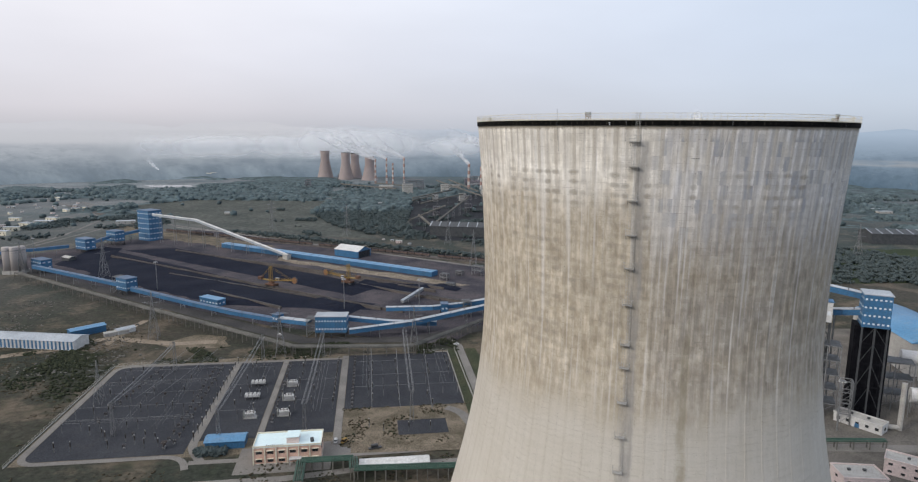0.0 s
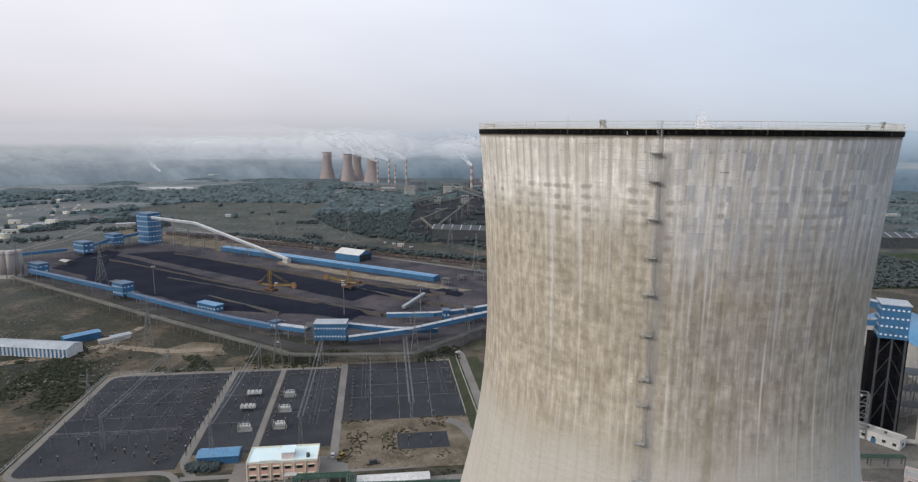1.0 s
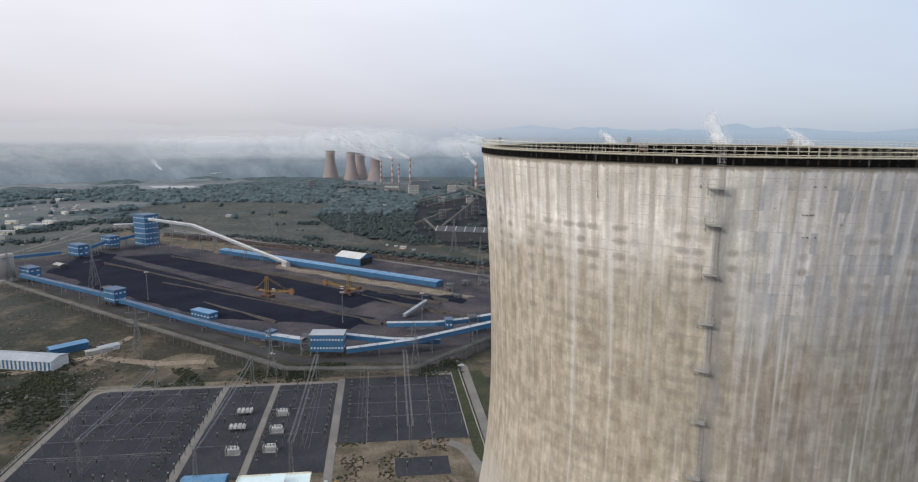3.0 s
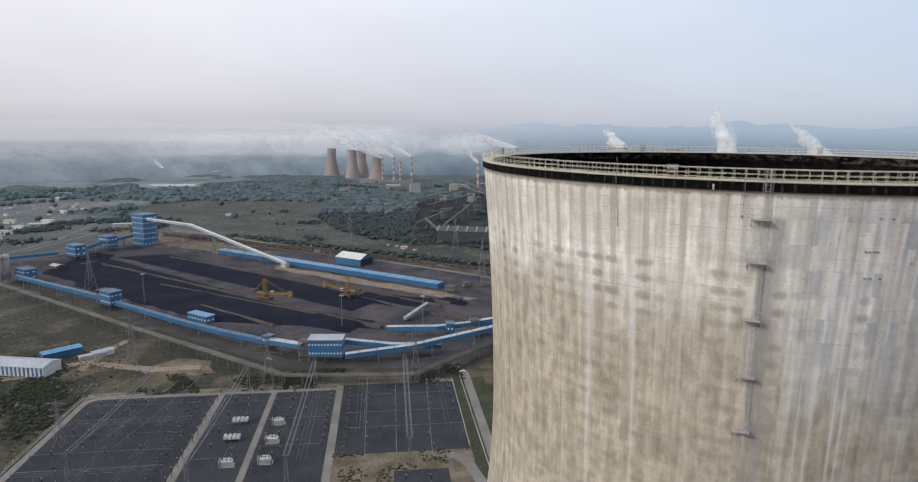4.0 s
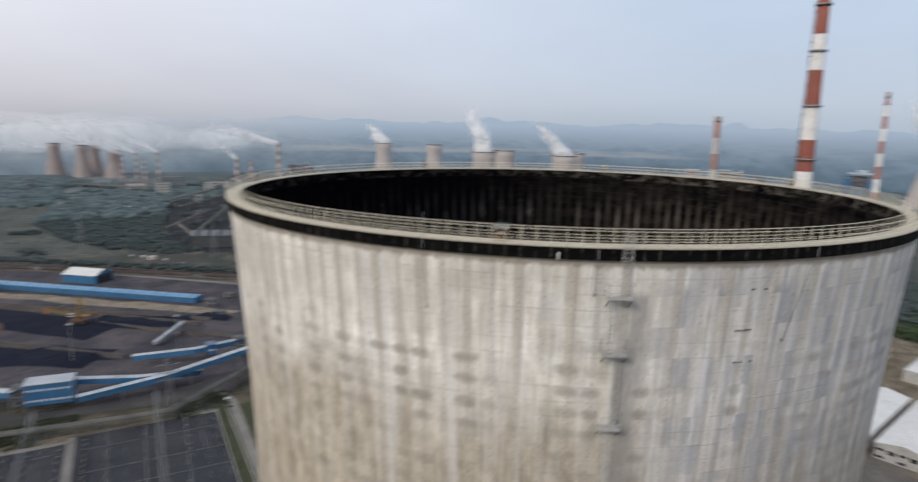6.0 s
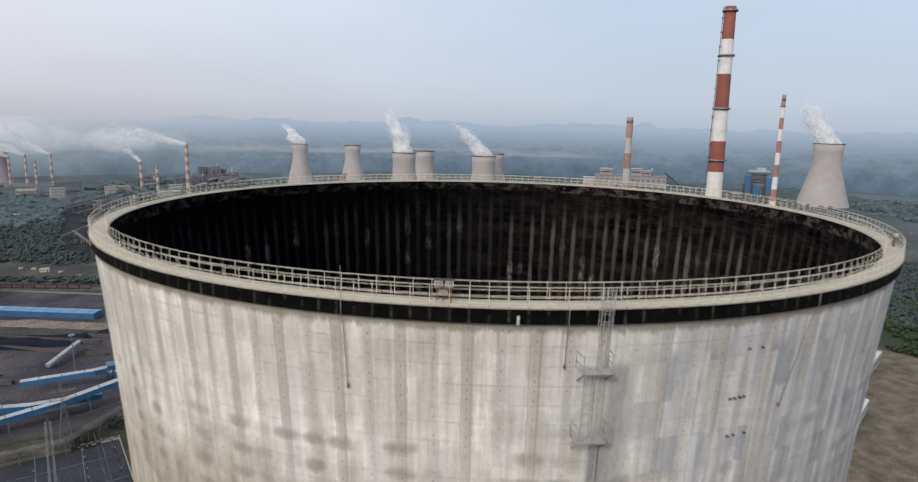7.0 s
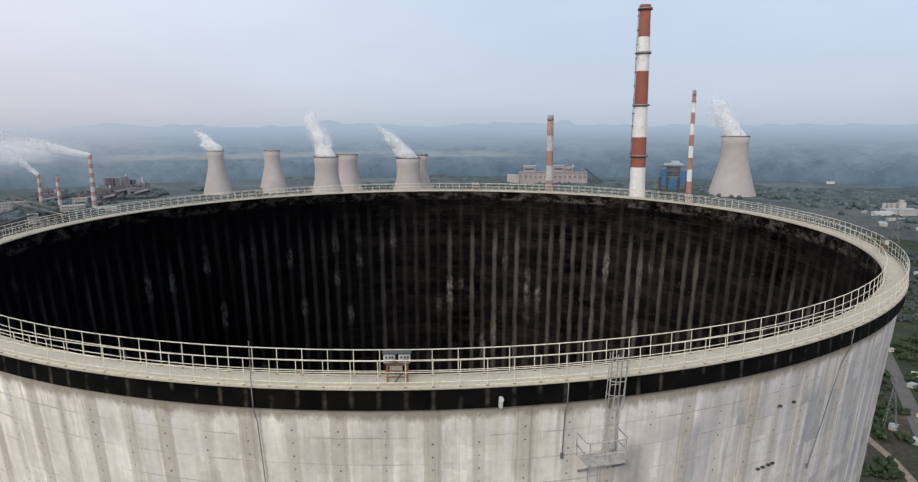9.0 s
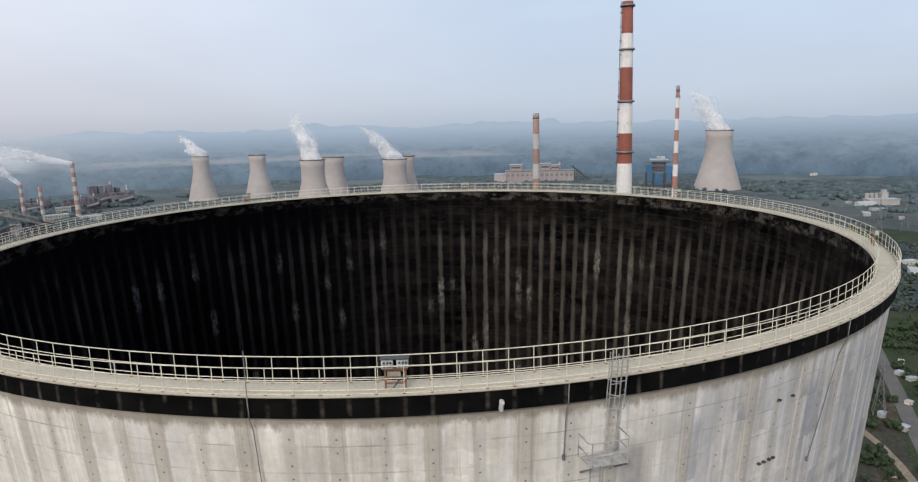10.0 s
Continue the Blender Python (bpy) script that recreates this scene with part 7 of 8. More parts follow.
kinds = [hut(12, 8, 4, M_CONC, M_ROOF_PALE, "small pale flat-roofed house among the trees"), hut(22, 9, 7, M_CREAM, M_ROOF_PALE, "long pale two-storey house block"),
         hut(9, 7, 3.4, M_PALE_PINK, M_CONC, "small pinkish house with a grey roof"), hut(30, 12, 5, M_CONC, M_ROOF_PALE, "long pale workshop with a sheet roof")]
used = set()
for (x, y), k in (((-773, 876), 1), ((-780, 921), 1), ((-777, 963), 3), ((-780, 993), 1), ((-758, 835), 1), ((-1565, 2135), 0), ((-975, 2269), 1), ((-978, 2235), 1),
                  ((-502, 1781), 1), ((-223, 1357), 0), ((-232, 1271), 0), ((-145, 808), 0), ((-133, 793), 2), ((-116, 779), 0), ((-159, 818), 2), ((-97, 751), 0), ((-79, 733), 2),
                  ((-636, 971), 3), ((-504, 1110), 0), ((-46, 869), 2), ((484, 148), 3), ((376, 91), 0), ((367, 76), 0), ((309, 60), 2), ((407, 88), 2), ((455, 111), 0),
                  ((480, 119), 2), ((450, 102), 0), ((829, 240), 1), ((785, 219), 1), ((1311, 462), 3), ((1233, 451), 3), ((1221, 390), 0), ((1384, 546), 0), ((2020, 923), 1), ((2373, 1136), 1),
                  ((531, 163), 0), ((522, 151), 2), ((870, 1233), 1), ((869, 1202), 3), ((2952, 1322), 0), ((2459, 2228), 1)):
    rot = rnd.uniform(-40, 40)
    if k not in used:
        used.add(k)
        kinds[k].matrix_basis = pose(x, y, 0, 0, 0, rot)
    else:
        q = copy_thing(kinds[k], pose(x, y, 0, 0, 0, rot))
        if 280 < x < 700 and y < 330:
            q.scale = (.48, .48, .6)
        elif -170 < x < 60 and 560 < y < 900:
            q.scale = (.4, .4, .5)

# the township past the corner of the coal plant
town = [Vector((*p, 0)) for p in ((-1036, 1217), (-977, 1395), (-758, 1094), (-740, 802))]
for j in range(30):
    a, b = rnd.random(), rnd.random()
    p = town[0].lerp(town[1], a).lerp(town[3].lerp(town[2], a), b)
    q = copy_thing(kinds[(2, 0, 2, 1)[j % 4]], pose(p.x, p.y, 0, 0, 0, rnd.uniform(-40, 40)))
    k = rnd.uniform(.5, .9)
    q.scale = (k, k, k)

# ---- the older plant behind the wood ----
for x, y, L, D, H, tn in ((*(-27, 870), 120, 40, 16, -8), (*(653, 828), 120, 40, 16, -5)):
    s = gable_shed("coal_store", x, y, tn, L, D, H, H + 5, M_STEEL_DARK, M_STEEL_DARK, "long dark open coal store with pale roof ribs", category="store")
    for k in range(9):
        part("roof_sheet", beam(bmesh.new(), (-L / 2 + L * k / 8, 0, H + 5.6), (-L / 2 + L * k / 8, -D / 2 - .5, H + .6), 1.5, .2), M_ROOF_PALE, s)
for a, b, h0, h1 in (((-134, 1013), (-70, 1082), 3, 22), ((-84, 978), (-23, 1177), 4, 30), ((-149, 1300), (-64, 1464), 14, 18), ((-302, 1799), (-184, 1670), 8, 10), ((-110, 1734), (22, 1374), 22, 10)):
    gallery([(*a, h0), (*b, h1)], 3, 2.4, label="far grey conveyor gallery of the older plant", mats=(M_BENT, M_BENT), step=40)
for a, b, h0, h1 in (((-149, 1298), (-99, 1376), 9, 14), ((-127, 1243), (-34, 1381), 8, 16), ((-112, 941), (-90, 892), 22, 12), ((-72, 1709), (7, 1481), 26, 14), ((-397, 1755), (-265, 1634), 8, 9), ((-265, 1634), (-210, 1538), 9, 14)):
    gallery([(*a, h0), (*b, h1)], 3, 2.4, label="far grey conveyor gallery of the older plant", mats=(M_BENT, M_BENT), step=40)
for x, y, tn, L, H in ((-223, 1280, 12, 26, 6), (-237, 1288, 30, 18, 5), (-337, 1436, 5, 24, 7), (-100, 1372, 20, 14, 16), (-34, 1385, 15, 16, 18), (-81, 1583, 8, 22, 24), (-177, 1510, 14, 26, 30), (-255, 1700, 0, 40, 10), (-60, 1690, 10, 40, 14), (40, 1560, 5, 46, 12), (100, 1500, -5, 40, 10), (60, 1660, 0, 30, 18)):
    flat_house("plant_house", x, y, tn, L, L * .5, H, M_CONC, "small pale concrete house of the older plant", doors=False, floors=max(1, int(H / 6)), roof_m=M_ROOF_PALE)
for (x, y), sx, sy, h in (((-482, 1701), 14, 14, 26), ((-23, 1177), 14, 14, 34), ((14, 1829), 60, 30, 30), ((-179, 1728), 60, 24, 26), ((-441, 2081), 50, 20, 18), ((-87, 1081), 12, 10, 22)):
    steel_frame(x, y, rnd.uniform(-10, 10), sx, sy, h, 4, "sooty framed boiler house of the older plant", M_PLANT, nx=4, ny=3, name="boiler_structure")
def boiler_block(x, y, turn, L, D, H, seed, clad):
    rs = random.Random(seed)
    o = thing("boiler_house", "dusty brown boiler house with stepped roofs and ducts", "building", "boiler houses of the next plant", at=(x, y, 0), turn=turn)
    part("wall", box(bmesh.new(), 0, 0, 0, L, D, H * .6), clad, o)
    for k in range(4):
        w = L * rs.uniform(.12, .24)
        part("tower_bay", box(bmesh.new(), -L * .4 + L * .27 * k, rs.uniform(-.2, .2) * D, H * .6, w, D * rs.uniform(.4, .8), H * rs.uniform(.1, .42)), clad, o)
        part("roof", box(bmesh.new(), -L * .38 + L * .25 * k, D * .3, H * .6, L * .15, D * .3, 2), M_ROOF_GREY, o)
        part("window_band", box(bmesh.new(), -L * .38 + L * .25 * k, -D / 2 - .1, H * .3, L * .18, .4, H * .08), M_DARK_GLASS, o)
    part("duct", tube(bmesh.new(), (-L * .3, -D * .7, H * .3), (L * .35, -D * .7, H * .45), 3, seg=10), M_BENT2, o)
    part("vent", tube(bmesh.new(), (L * .2, 0, H * .6), (L * .2, 0, H * 1.15), 1.6, seg=8), M_WHITE_FAR, o)


def long_hall(x, y, turn):
    o = thing("power_hall", "long pink power hall in haze-paled colours with plant rooms on its roof", "building", at=(x, y, 0), turn=turn)
    part("wall", box(bmesh.new(), 0, 0, 0, 210, 44, 37), M_PLANT_PINK, o)
    part("roof", box(bmesh.new(), 0, 0, 37, 213, 47, 2.2), M_ROOF_GREY, o)
    part("annexe", box(bmesh.new(), -122, -4, 0, 36, 40, 28), M_BROWN_CONC, o)
    part("annexe_roof", box(bmesh.new(), -122, -4, 28, 38, 42, 1.5), M_ROOF_PALE, o)
    for x0, w, hh in ((-72, 36, 17), (18, 30, 19), (48, 24, 14)):
        r_ = part("plant_room", box(bmesh.new(), x0, 0, 39.2, w, 30, hh), M_PLANT_PINK, o)
        part("plant_roof", box(bmesh.new(), x0, 0, 39.2 + hh, w + 5, 34, 1.6), M_ROOF_PALE, r_)
        part("louvre", box(bmesh.new(), x0, -15.2, 39.2 + hh * .4, w * .8, .5, hh * .25), M_STEEL_DARK, r_)
    for k in range(14):
        part("window", box(bmesh.new(), -97 + 15 * k, -22.2, 22, 8, .5, 6), M_HAZED_PANE, o)
        part("pilaster", box(bmesh.new(), -104.5 + 15 * k, -22.6, 0, 1.6, 1.2, 37), M_BROWN_CONC, o)
    part("exhaust_pipe", tube(bmesh.new(), (62, 4, 39), (62, 4, 62), 2.2, seg=10), M_WHITE_FAR, o)
    for k in range(5):
        part("conveyor_leg", beam(bmesh.new(), (108 + 7 * k, 6, 0), (108 + 7 * k, 6, 44 - 7 * k), 2, 2), M_STEEL_DARK, o)
    part("conveyor", beam(bmesh.new(), (100, 6, 50), (150, 6, 8), 6, 5), M_STEEL_DARK, o, "dark inclined conveyor")


# panes lightened and cladding cooled to paint the haze before the hall
M_HAZED_PANE = surf("hazed_panes", (.17, .155, .165), (.21, .19, .20), .05, .4, .6, 0, 0)
M_PLANT_PINK = surf("hazed_pink_cladding", (.30, .262, .268), (.36, .316, .32), .02, .15, .9, 0, 0, (.24, .20, .195), 0, .2, .2)
long_hall(1318, 1418, -43)
for k, ((x, y), L, D, H) in enumerate((((165, 1820), 70, 36, 52), ((95, 1772), 60, 30, 30), ((5, 1798), 60, 30, 26), ((201, 1775), 50, 30, 46), ((123, 1731), 40, 26, 34))):
    boiler_block(x, y, 5, L, D, H, 20 + k, M_PLANT)


def works(x, y, turn):
    o = thing("cement_works", "pale small works with a tall block and round silos", "building", at=(x, y, 0), turn=turn)
    part("hall", box(bmesh.new(), 0, 0, 0, 60, 22, 12, 0, .2), M_CONC, o)
    part("hall_roof", box(bmesh.new(), 0, 0, 12, 62, 24, .6), M_ROOF_PALE, o)
    part("tall_block", box(bmesh.new(), 12, 16, 0, 13, 12, 24), M_CONC, o)
    part("head_house", box(bmesh.new(), 12, 16, 24, 8, 7, 5), M_CONC, o)
    for k in range(4):
        part("silo", tube(bmesh.new(), (-18 + 9 * k, 20, 0), (-18 + 9 * k, 20, 22), 3.8, seg=14), M_CONC, o)
    part("low_shed", box(bmesh.new(), -40, -18, 0, 34, 16, 8), M_WHITE, o)
    part("shed_roof", box(bmesh.new(), -40, -18, 8, 35, 17, .5), M_ROOF_WHITE, o)


works(*(1405, 494), -40)
f = steel_frame(1322, 975, -52, 70, 40, 76, 7, "boiler structure with open decks and bright blue cladding", M_STEEL_GREY, nx=5, ny=3, name="boiler_structure")
part("drum_floor", box(bmesh.new(), 0, 0, 56, 34, 34, 18), M_PLANT, f)
part("roof", box(bmesh.new(), 0, 0, 82, 46, 40, 2), M_ROOF_PALE, f)
part("penthouse", box(bmesh.new(), 4, 0, 84, 20, 18, 7), M_ROOF_PALE, f)
for x0, z0, hh, w in ((-24, 30, 42, 15), (24, 34, 34, 16), (-2, 20, 26, 18)):
    part("cladding", box(bmesh.new(), x0, -19.5, z0, w, 4, hh), M_STEEL_BLUE, f, "bright blue sheet cladding")
for x0 in (-31, -13, 14, 33):
    part("duct", tube(bmesh.new(), (x0, -21, 4), (x0, -21, 52), 3, seg=10), M_STEEL_DARK, f)

# ---- woods and scrub ----
def blob_variants(level):
    out = []
    for s in range(6):
        bm = bmesh.new()
        bmesh.ops.create_icosphere(bm, subdivisions=level, radius=1)
        for v in bm.verts:
            k = 1 + .5 * noise.noise(v.co * 1.9 + Vector((s * 7.1, 0, 0))) + .45 * noise.noise(v.co * 4.5 + Vector((0, s * 3.3, 0)))
            v.co *= k
        bm.verts.ensure_lookup_table()
        out.append((np.array([v.co[:] for v in bm.verts]), np.array([[v.index for v in f.verts] for f in bm.faces])))
        bm.free()
    return out


TUFTS = blob_variants(1)


def woodland(name, label, places, material, flat=.75, tufts=1):
    """Many uneven leaf clumps as one mesh: places are (x, y, radius)."""
    vs, fs, base = [], [], 0
    r_ = random.Random(len(places))
    lots = []
    for x, y, rad in places:
        for j in range(tufts):
            a = r_.uniform(0, 6.28)
            o = rad * r_.uniform(.1, .95) if tufts > 4 else rad * r_.uniform(.25, .75) if tufts > 1 else 0
            lots.append((x + o * math.cos(a), y + o * math.sin(a), rad * (r_.uniform(.24, .5) if tufts > 4 else r_.uniform(.42, .7) if tufts > 1 else 1), rad * r_.uniform(0, .8 if tufts > 4 else .55) if tufts > 1 else 0))
    for x, y, rad, lift in lots:
        V, F = TUFTS[r_.randrange(6)]
        a = r_.uniform(0, 6.28)
        c, s = math.cos(a), math.sin(a)
        k = rad * r_.uniform(.8, 1.2)
        P_ = np.stack([(V[:, 0] * c - V[:, 1] * s) * k + x, (V[:, 0] * s + V[:, 1] * c) * k + y, (V[:, 2] * flat * r_.uniform(.8, 1.25) + flat * .62) * k + lift], 1)
        vs.append(P_), fs.append(F + base)
        base += len(V)
    V, F = np.concatenate(vs), np.concatenate(fs)
    me = bpy.data.meshes.new(name)
    me.vertices.add(len(V))
    me.vertices.foreach_set("co", V.astype(np.float32).ravel())
    me.loops.add(F.size)
    me.loops.foreach_set("vertex_index", F.astype(np.int32).ravel())
    me.polygons.add(len(F))
    me.polygons.foreach_set("loop_start", np.arange(0, F.size, 3, dtype=np.int32))
    me.update(calc_edges=True)
    me.materials.append(material)
    return tagged(new(name, me), label, "trees", kind="stuff")


def inside(x, y, poly):
    hit_ = False
    for k in range(len(poly)):
        (x0, y0), (x1, y1) = poly[k], poly[k - 1]
        if (y0 > y) != (y1 > y) and x < (x1 - x0) * (y - y0) / (y1 - y0) + x0:
            hit_ = not hit_
    return hit_


def leaf_material(name, *tones, depth=.8, grain=.9):
    m, n, l, b = tree_of(name)
    geo = n.new("ShaderNodeNewGeometry")
    r = geo.outputs["Random Per Island"]
    col = mixed(n, l, r, *tones)
    f = noise_node(n, l, geo.outputs["Position"], grain, 6, .75)
    col = mixed(n, l, depth, col, mixed(n, l, span(n, l, f, .3, .7), (.25, .25, .25), (1.75, 1.75, 1.7)), 'MULTIPLY')
    l.new(col, b.inputs["Base Color"])
    b.inputs["Roughness"].default_value = .9
    b.inputs["Specular IOR Level"].default_value = .1
    bp = n.new("ShaderNodeBump")
    bp.inputs["Strength"].default_value, bp.inputs["Distance"].default_value = 1.0, 1.0
    l.new(f, bp.inputs["Height"])
    l.new(bp.outputs[0], b.inputs["Normal"])
    return m


# the first two carry haze in their colour, paler and bluer for the far one
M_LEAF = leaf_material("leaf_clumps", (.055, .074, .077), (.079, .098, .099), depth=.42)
M_LEAF_FAR = leaf_material("hazed_leaf_clumps", (.070, .096, .105), (.090, .119, .128), depth=.9, grain=.035)
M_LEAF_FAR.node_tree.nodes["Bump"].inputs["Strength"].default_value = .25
M_LEAF_DRY = leaf_material("dry_bushes", (.056, .049, .034), (.085, .071, .050))
M_LEAF_SCRUB = leaf_material("scrub_bushes", (.030, .038, .024), (.050, .055, .034))
M_LEAF_GREEN = leaf_material("lush_leaf_clumps", (.032, .052, .028), (.056, .078, .040))
CLEAR = [[coal(-350, -110), coal(420, -110), coal(420, 205), coal(-350, 225)], [(90, 40), (340, 40), (520, 150), (520, 320), (330, 420), (90, 420)],
         [(560, 420), (860, 420), (900, 900), (560, 860)], [(-1058, 1839), (-874, 1881), (-775, 1637), (-932, 1588)], [(-994, 2411), (-774, 2602), (-643, 2147), (-837, 2039)]]
STORE_WOOD = [(493, 771), (691, 765), (532, 561), (364, 545)]
PLANT_LOT = [(-160, 1361), (40, 1599), (8, 815), (-64, 812), (-127, 928)]
CORE = [[(-1323, 1614), (-1315, 1911), (-832, 2140), (-466, 2074), (-368, 1359), (-441, 1119), (-657, 1303), (-951, 1398), (-1034, 1222)],
        [(-363, 1176), (-343, 1515), (6, 1736), (-3, 1353), (-146, 1288), (-137, 909), (-186, 864), (-285, 984)]]
bm = bmesh.new()
sheet(bm, ragged(PLANT_LOT, 16), .2)
bmesh.ops.triangulate(bm, faces=bm.faces)
area("pavement_old_plant", "dark sooty ground of the older plant", bm, M_SHADE_PIT)
bm = bmesh.new()
sheet(bm, ragged(STORE_WOOD, 10), .06)
bmesh.ops.triangulate(bm, faces=bm.faces)
area("grass_wood", "shaded green floor of the wood by the store", bm, M_GRASS_EAST)
rnd = random.Random(11)
mid = []
tries = 0
while tries < 58000:
    tries += 1
    az, rr = radians(rnd.uniform(-44, 80)), 400 + 860 * rnd.random() ** .72
    x, y = rr * math.sin(az), rr * math.cos(az)
    by_store = rr < 900 and inside(x, y, STORE_WOOD)
    if (any(inside(x, y, c) for c in CLEAR) or rr < 640) and not by_store:
        continue
    dense = noise.noise((x * .0032, y * .0032, 2.5)) + .45 * noise.noise((x * .011, y * .011, 7))
    if inside(x, y, FIELD):
        dense = noise.noise((x * .02, y * .02, 3)) - .35
    elif inside(x, y, PLANT_LOT):
        dense = noise.noise((x * .02, y * .02, 3)) - .1
    elif by_store or any(inside(x, y, c) for c in CORE):
        dense += .75
    elif x < -560:
        dense += .24
    if dense < .1 + .12 * rnd.random() or rnd.random() > .78:
        continue
    mid.append((x, y, rnd.uniform(2.2, 4.8)))
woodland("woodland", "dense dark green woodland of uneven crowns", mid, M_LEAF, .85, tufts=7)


def canopy(name, label, r0, r1, a0, a1, nr, na, material):
    """A closed far canopy: an uneven sheet of crowns wherever the woods stand."""
    rs = random.Random(3)
    verts, tall, faces = [], [], []
    for i in range(nr + 1):
        rr = r0 + (r1 - r0) * (i / nr)
        for k in range(na + 1):
            az = radians(a0 + (a1 - a0) * (k + .5 * (i % 2)) / na)
            x, y = rr * math.sin(az) + rs.uniform(-1.6, 1.6), rr * math.cos(az) + rs.uniform(-1.6, 1.6)
            d = noise.noise((x * .0032, y * .0032, 2.5)) + .45 * noise.noise((x * .011, y * .011, 7)) + .2 * noise.noise((x * .05, y * .05, 3))
            if any(inside(x, y, c) for c in CLEAR) or inside(x, y, FIELD) or inside(x, y, PLANT_LOT):
                d = -1
            elif any(inside(x, y, c) for c in CORE):
                d += .7
            d -= .55 * max(0.0, (rr - 1500) / 750) * (1.0 if x < 250 else .35)
            t_ = d > .02
            grown = min(1, max(0, (d - .02) / .16))
            verts.append((x, y, .1 + (rs.uniform(4.5, 7) + 2 * noise.noise((x * .02, y * .02, 1))) * grown * min(1, i / 7)))
            tall.append(t_)
    # let the edge of the wood fall off gently
    soft = np.array(tall, dtype=float).reshape(nr + 1, na + 1)
    for _ in range(3):
        g = np.pad(soft, 1, mode='edge')
        soft = (g[:-2, 1:-1] + g[2:, 1:-1] + g[1:-1, :-2] + g[1:-1, 2:] + g[1:-1, 1:-1]) / 5
    soft = np.clip((soft - .4) / .55, 0, 1).ravel()
    verts = [(x, y, .1 + (z - .1) * float(w)) for (x, y, z), w in zip(verts, soft)]
    for i in range(nr):
        for k in range(na):
            q = (i * (na + 1) + k, i * (na + 1) + k + 1, (i + 1) * (na + 1) + k + 1, (i + 1) * (na + 1) + k)
            if sum(tall[j] for j in q) >= 2:
                faces.append(q)
    me = bpy.data.meshes.new(name)
    me.from_pydata(verts, [], faces)
    me.update()
    for p in me.polygons:
        p.use_smooth = True
    me.materials.append(material)
    return tagged(new(name, me), label, "trees", kind="stuff")


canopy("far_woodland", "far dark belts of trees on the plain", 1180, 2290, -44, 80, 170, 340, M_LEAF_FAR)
crowns = []
while len(crowns) < 9000:
    az, rr = radians(rnd.uniform(-44, 80)), 1170 + 760 * rnd.random()
    x, y = rr * math.sin(az), rr * math.cos(az)
    d = noise.noise((x * .0032, y * .0032, 2.5)) + .45 * noise.noise((x * .011, y * .011, 7))
    if any(inside(x, y, c) for c in CLEAR) or inside(x, y, FIELD) or inside(x, y, PLANT_LOT):
        d = -1
    elif any(inside(x, y, c) for c in CORE):
        d += .7
    if d > .04 + .1 * rnd.random() or rnd.random() < .012:
        crowns.append((x, y, rnd.uniform(4.0, 7.5)))
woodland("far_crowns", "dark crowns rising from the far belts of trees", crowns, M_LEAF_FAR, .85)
hedge = []
for k in range(330):
    t = k / 330
    a, b = Vector((*(-415, 875), 0)), Vector((*(-7, 677), 0))
    p = a.lerp(b, t) + Vector((rnd.uniform(-9, 9), rnd.uniform(0, 16), 0))
    hedge.append((p.x, p.y, rnd.uniform(2.2, 5)))
for k in range(150):
    x, y = yard(-66 + 14 * rnd.random(), -57 + 5 * rnd.random())
    hedge.append((x, y, rnd.uniform(1.3, 2.5)))
woodland("hedge", "dark hedge and tree rows beside tracks and sheds", hedge, M_LEAF, tufts=9)
scrub, dry = [], []
for k in range(30000):
    u, v = rnd.uniform(-360, -158), rnd.uniform(-140, 165)
    if k % 4 == 0:
        u, v = rnd.uniform(-260, 90), rnd.uniform(82, 116)
    elif k % 8 == 1:
        u, v = rnd.uniform(-200, 40), rnd.uniform(-130, -68)
    x, y = yard(u, v)
    thick = noise.noise((x * .014, y * .014, 1)) + .6 * noise.noise((x * .05, y * .05, 4))
    if inside(x, y, [yard(-75, -95), yard(92, -95), yard(92, -56), yard(-75, -56)]):
        continue
    if thick > .12:
        scrub.append((x, y, rnd.uniform(.35, 1.05) * (1.7 if rnd.random() < .12 else 1)))
    elif thick > -.25 and rnd.random() < .5 and k % 4:
        dry.append((x, y, rnd.uniform(.25, .85)))
for k in range(2600):
    u, v = rnd.uniform(6, 88), rnd.uniform(-57, -8)
    if k % 3 == 0:
        u, v = rnd.uniform(-40, 90), rnd.uniform(-92, -66)
    if (37 < u < 67 and -47 < v < -27) or (66 < u < 88 and v < -12) or abs(v + 64) < 4:
        continue
    x, y = yard(u, v)
    if noise.noise((x * .06, y * .06, 8)) > -.05:
        (dry if k % 5 else scrub).append((x, y, rnd.uniform(.25, .85)))
woodland("scrub", "dark green bushes scattered over the dry scrub", scrub, M_LEAF_SCRUB, .55)
woodland("dry_scrub", "low brownish dry bushes and grass tufts", dry, M_LEAF_DRY, .4)
def off_line(x, y, line_):
    """How far a place lies from a line of points."""
    best, p = 1e9, Vector((x, y))
    for a, b in zip(line_, line_[1:]):
        a, b = Vector(a), Vector(b)
        t = max(0, min(1, (p - a).dot(b - a) / (b - a).length_squared))
        best = min(best, (p - a.lerp(b, t)).length)
    return best


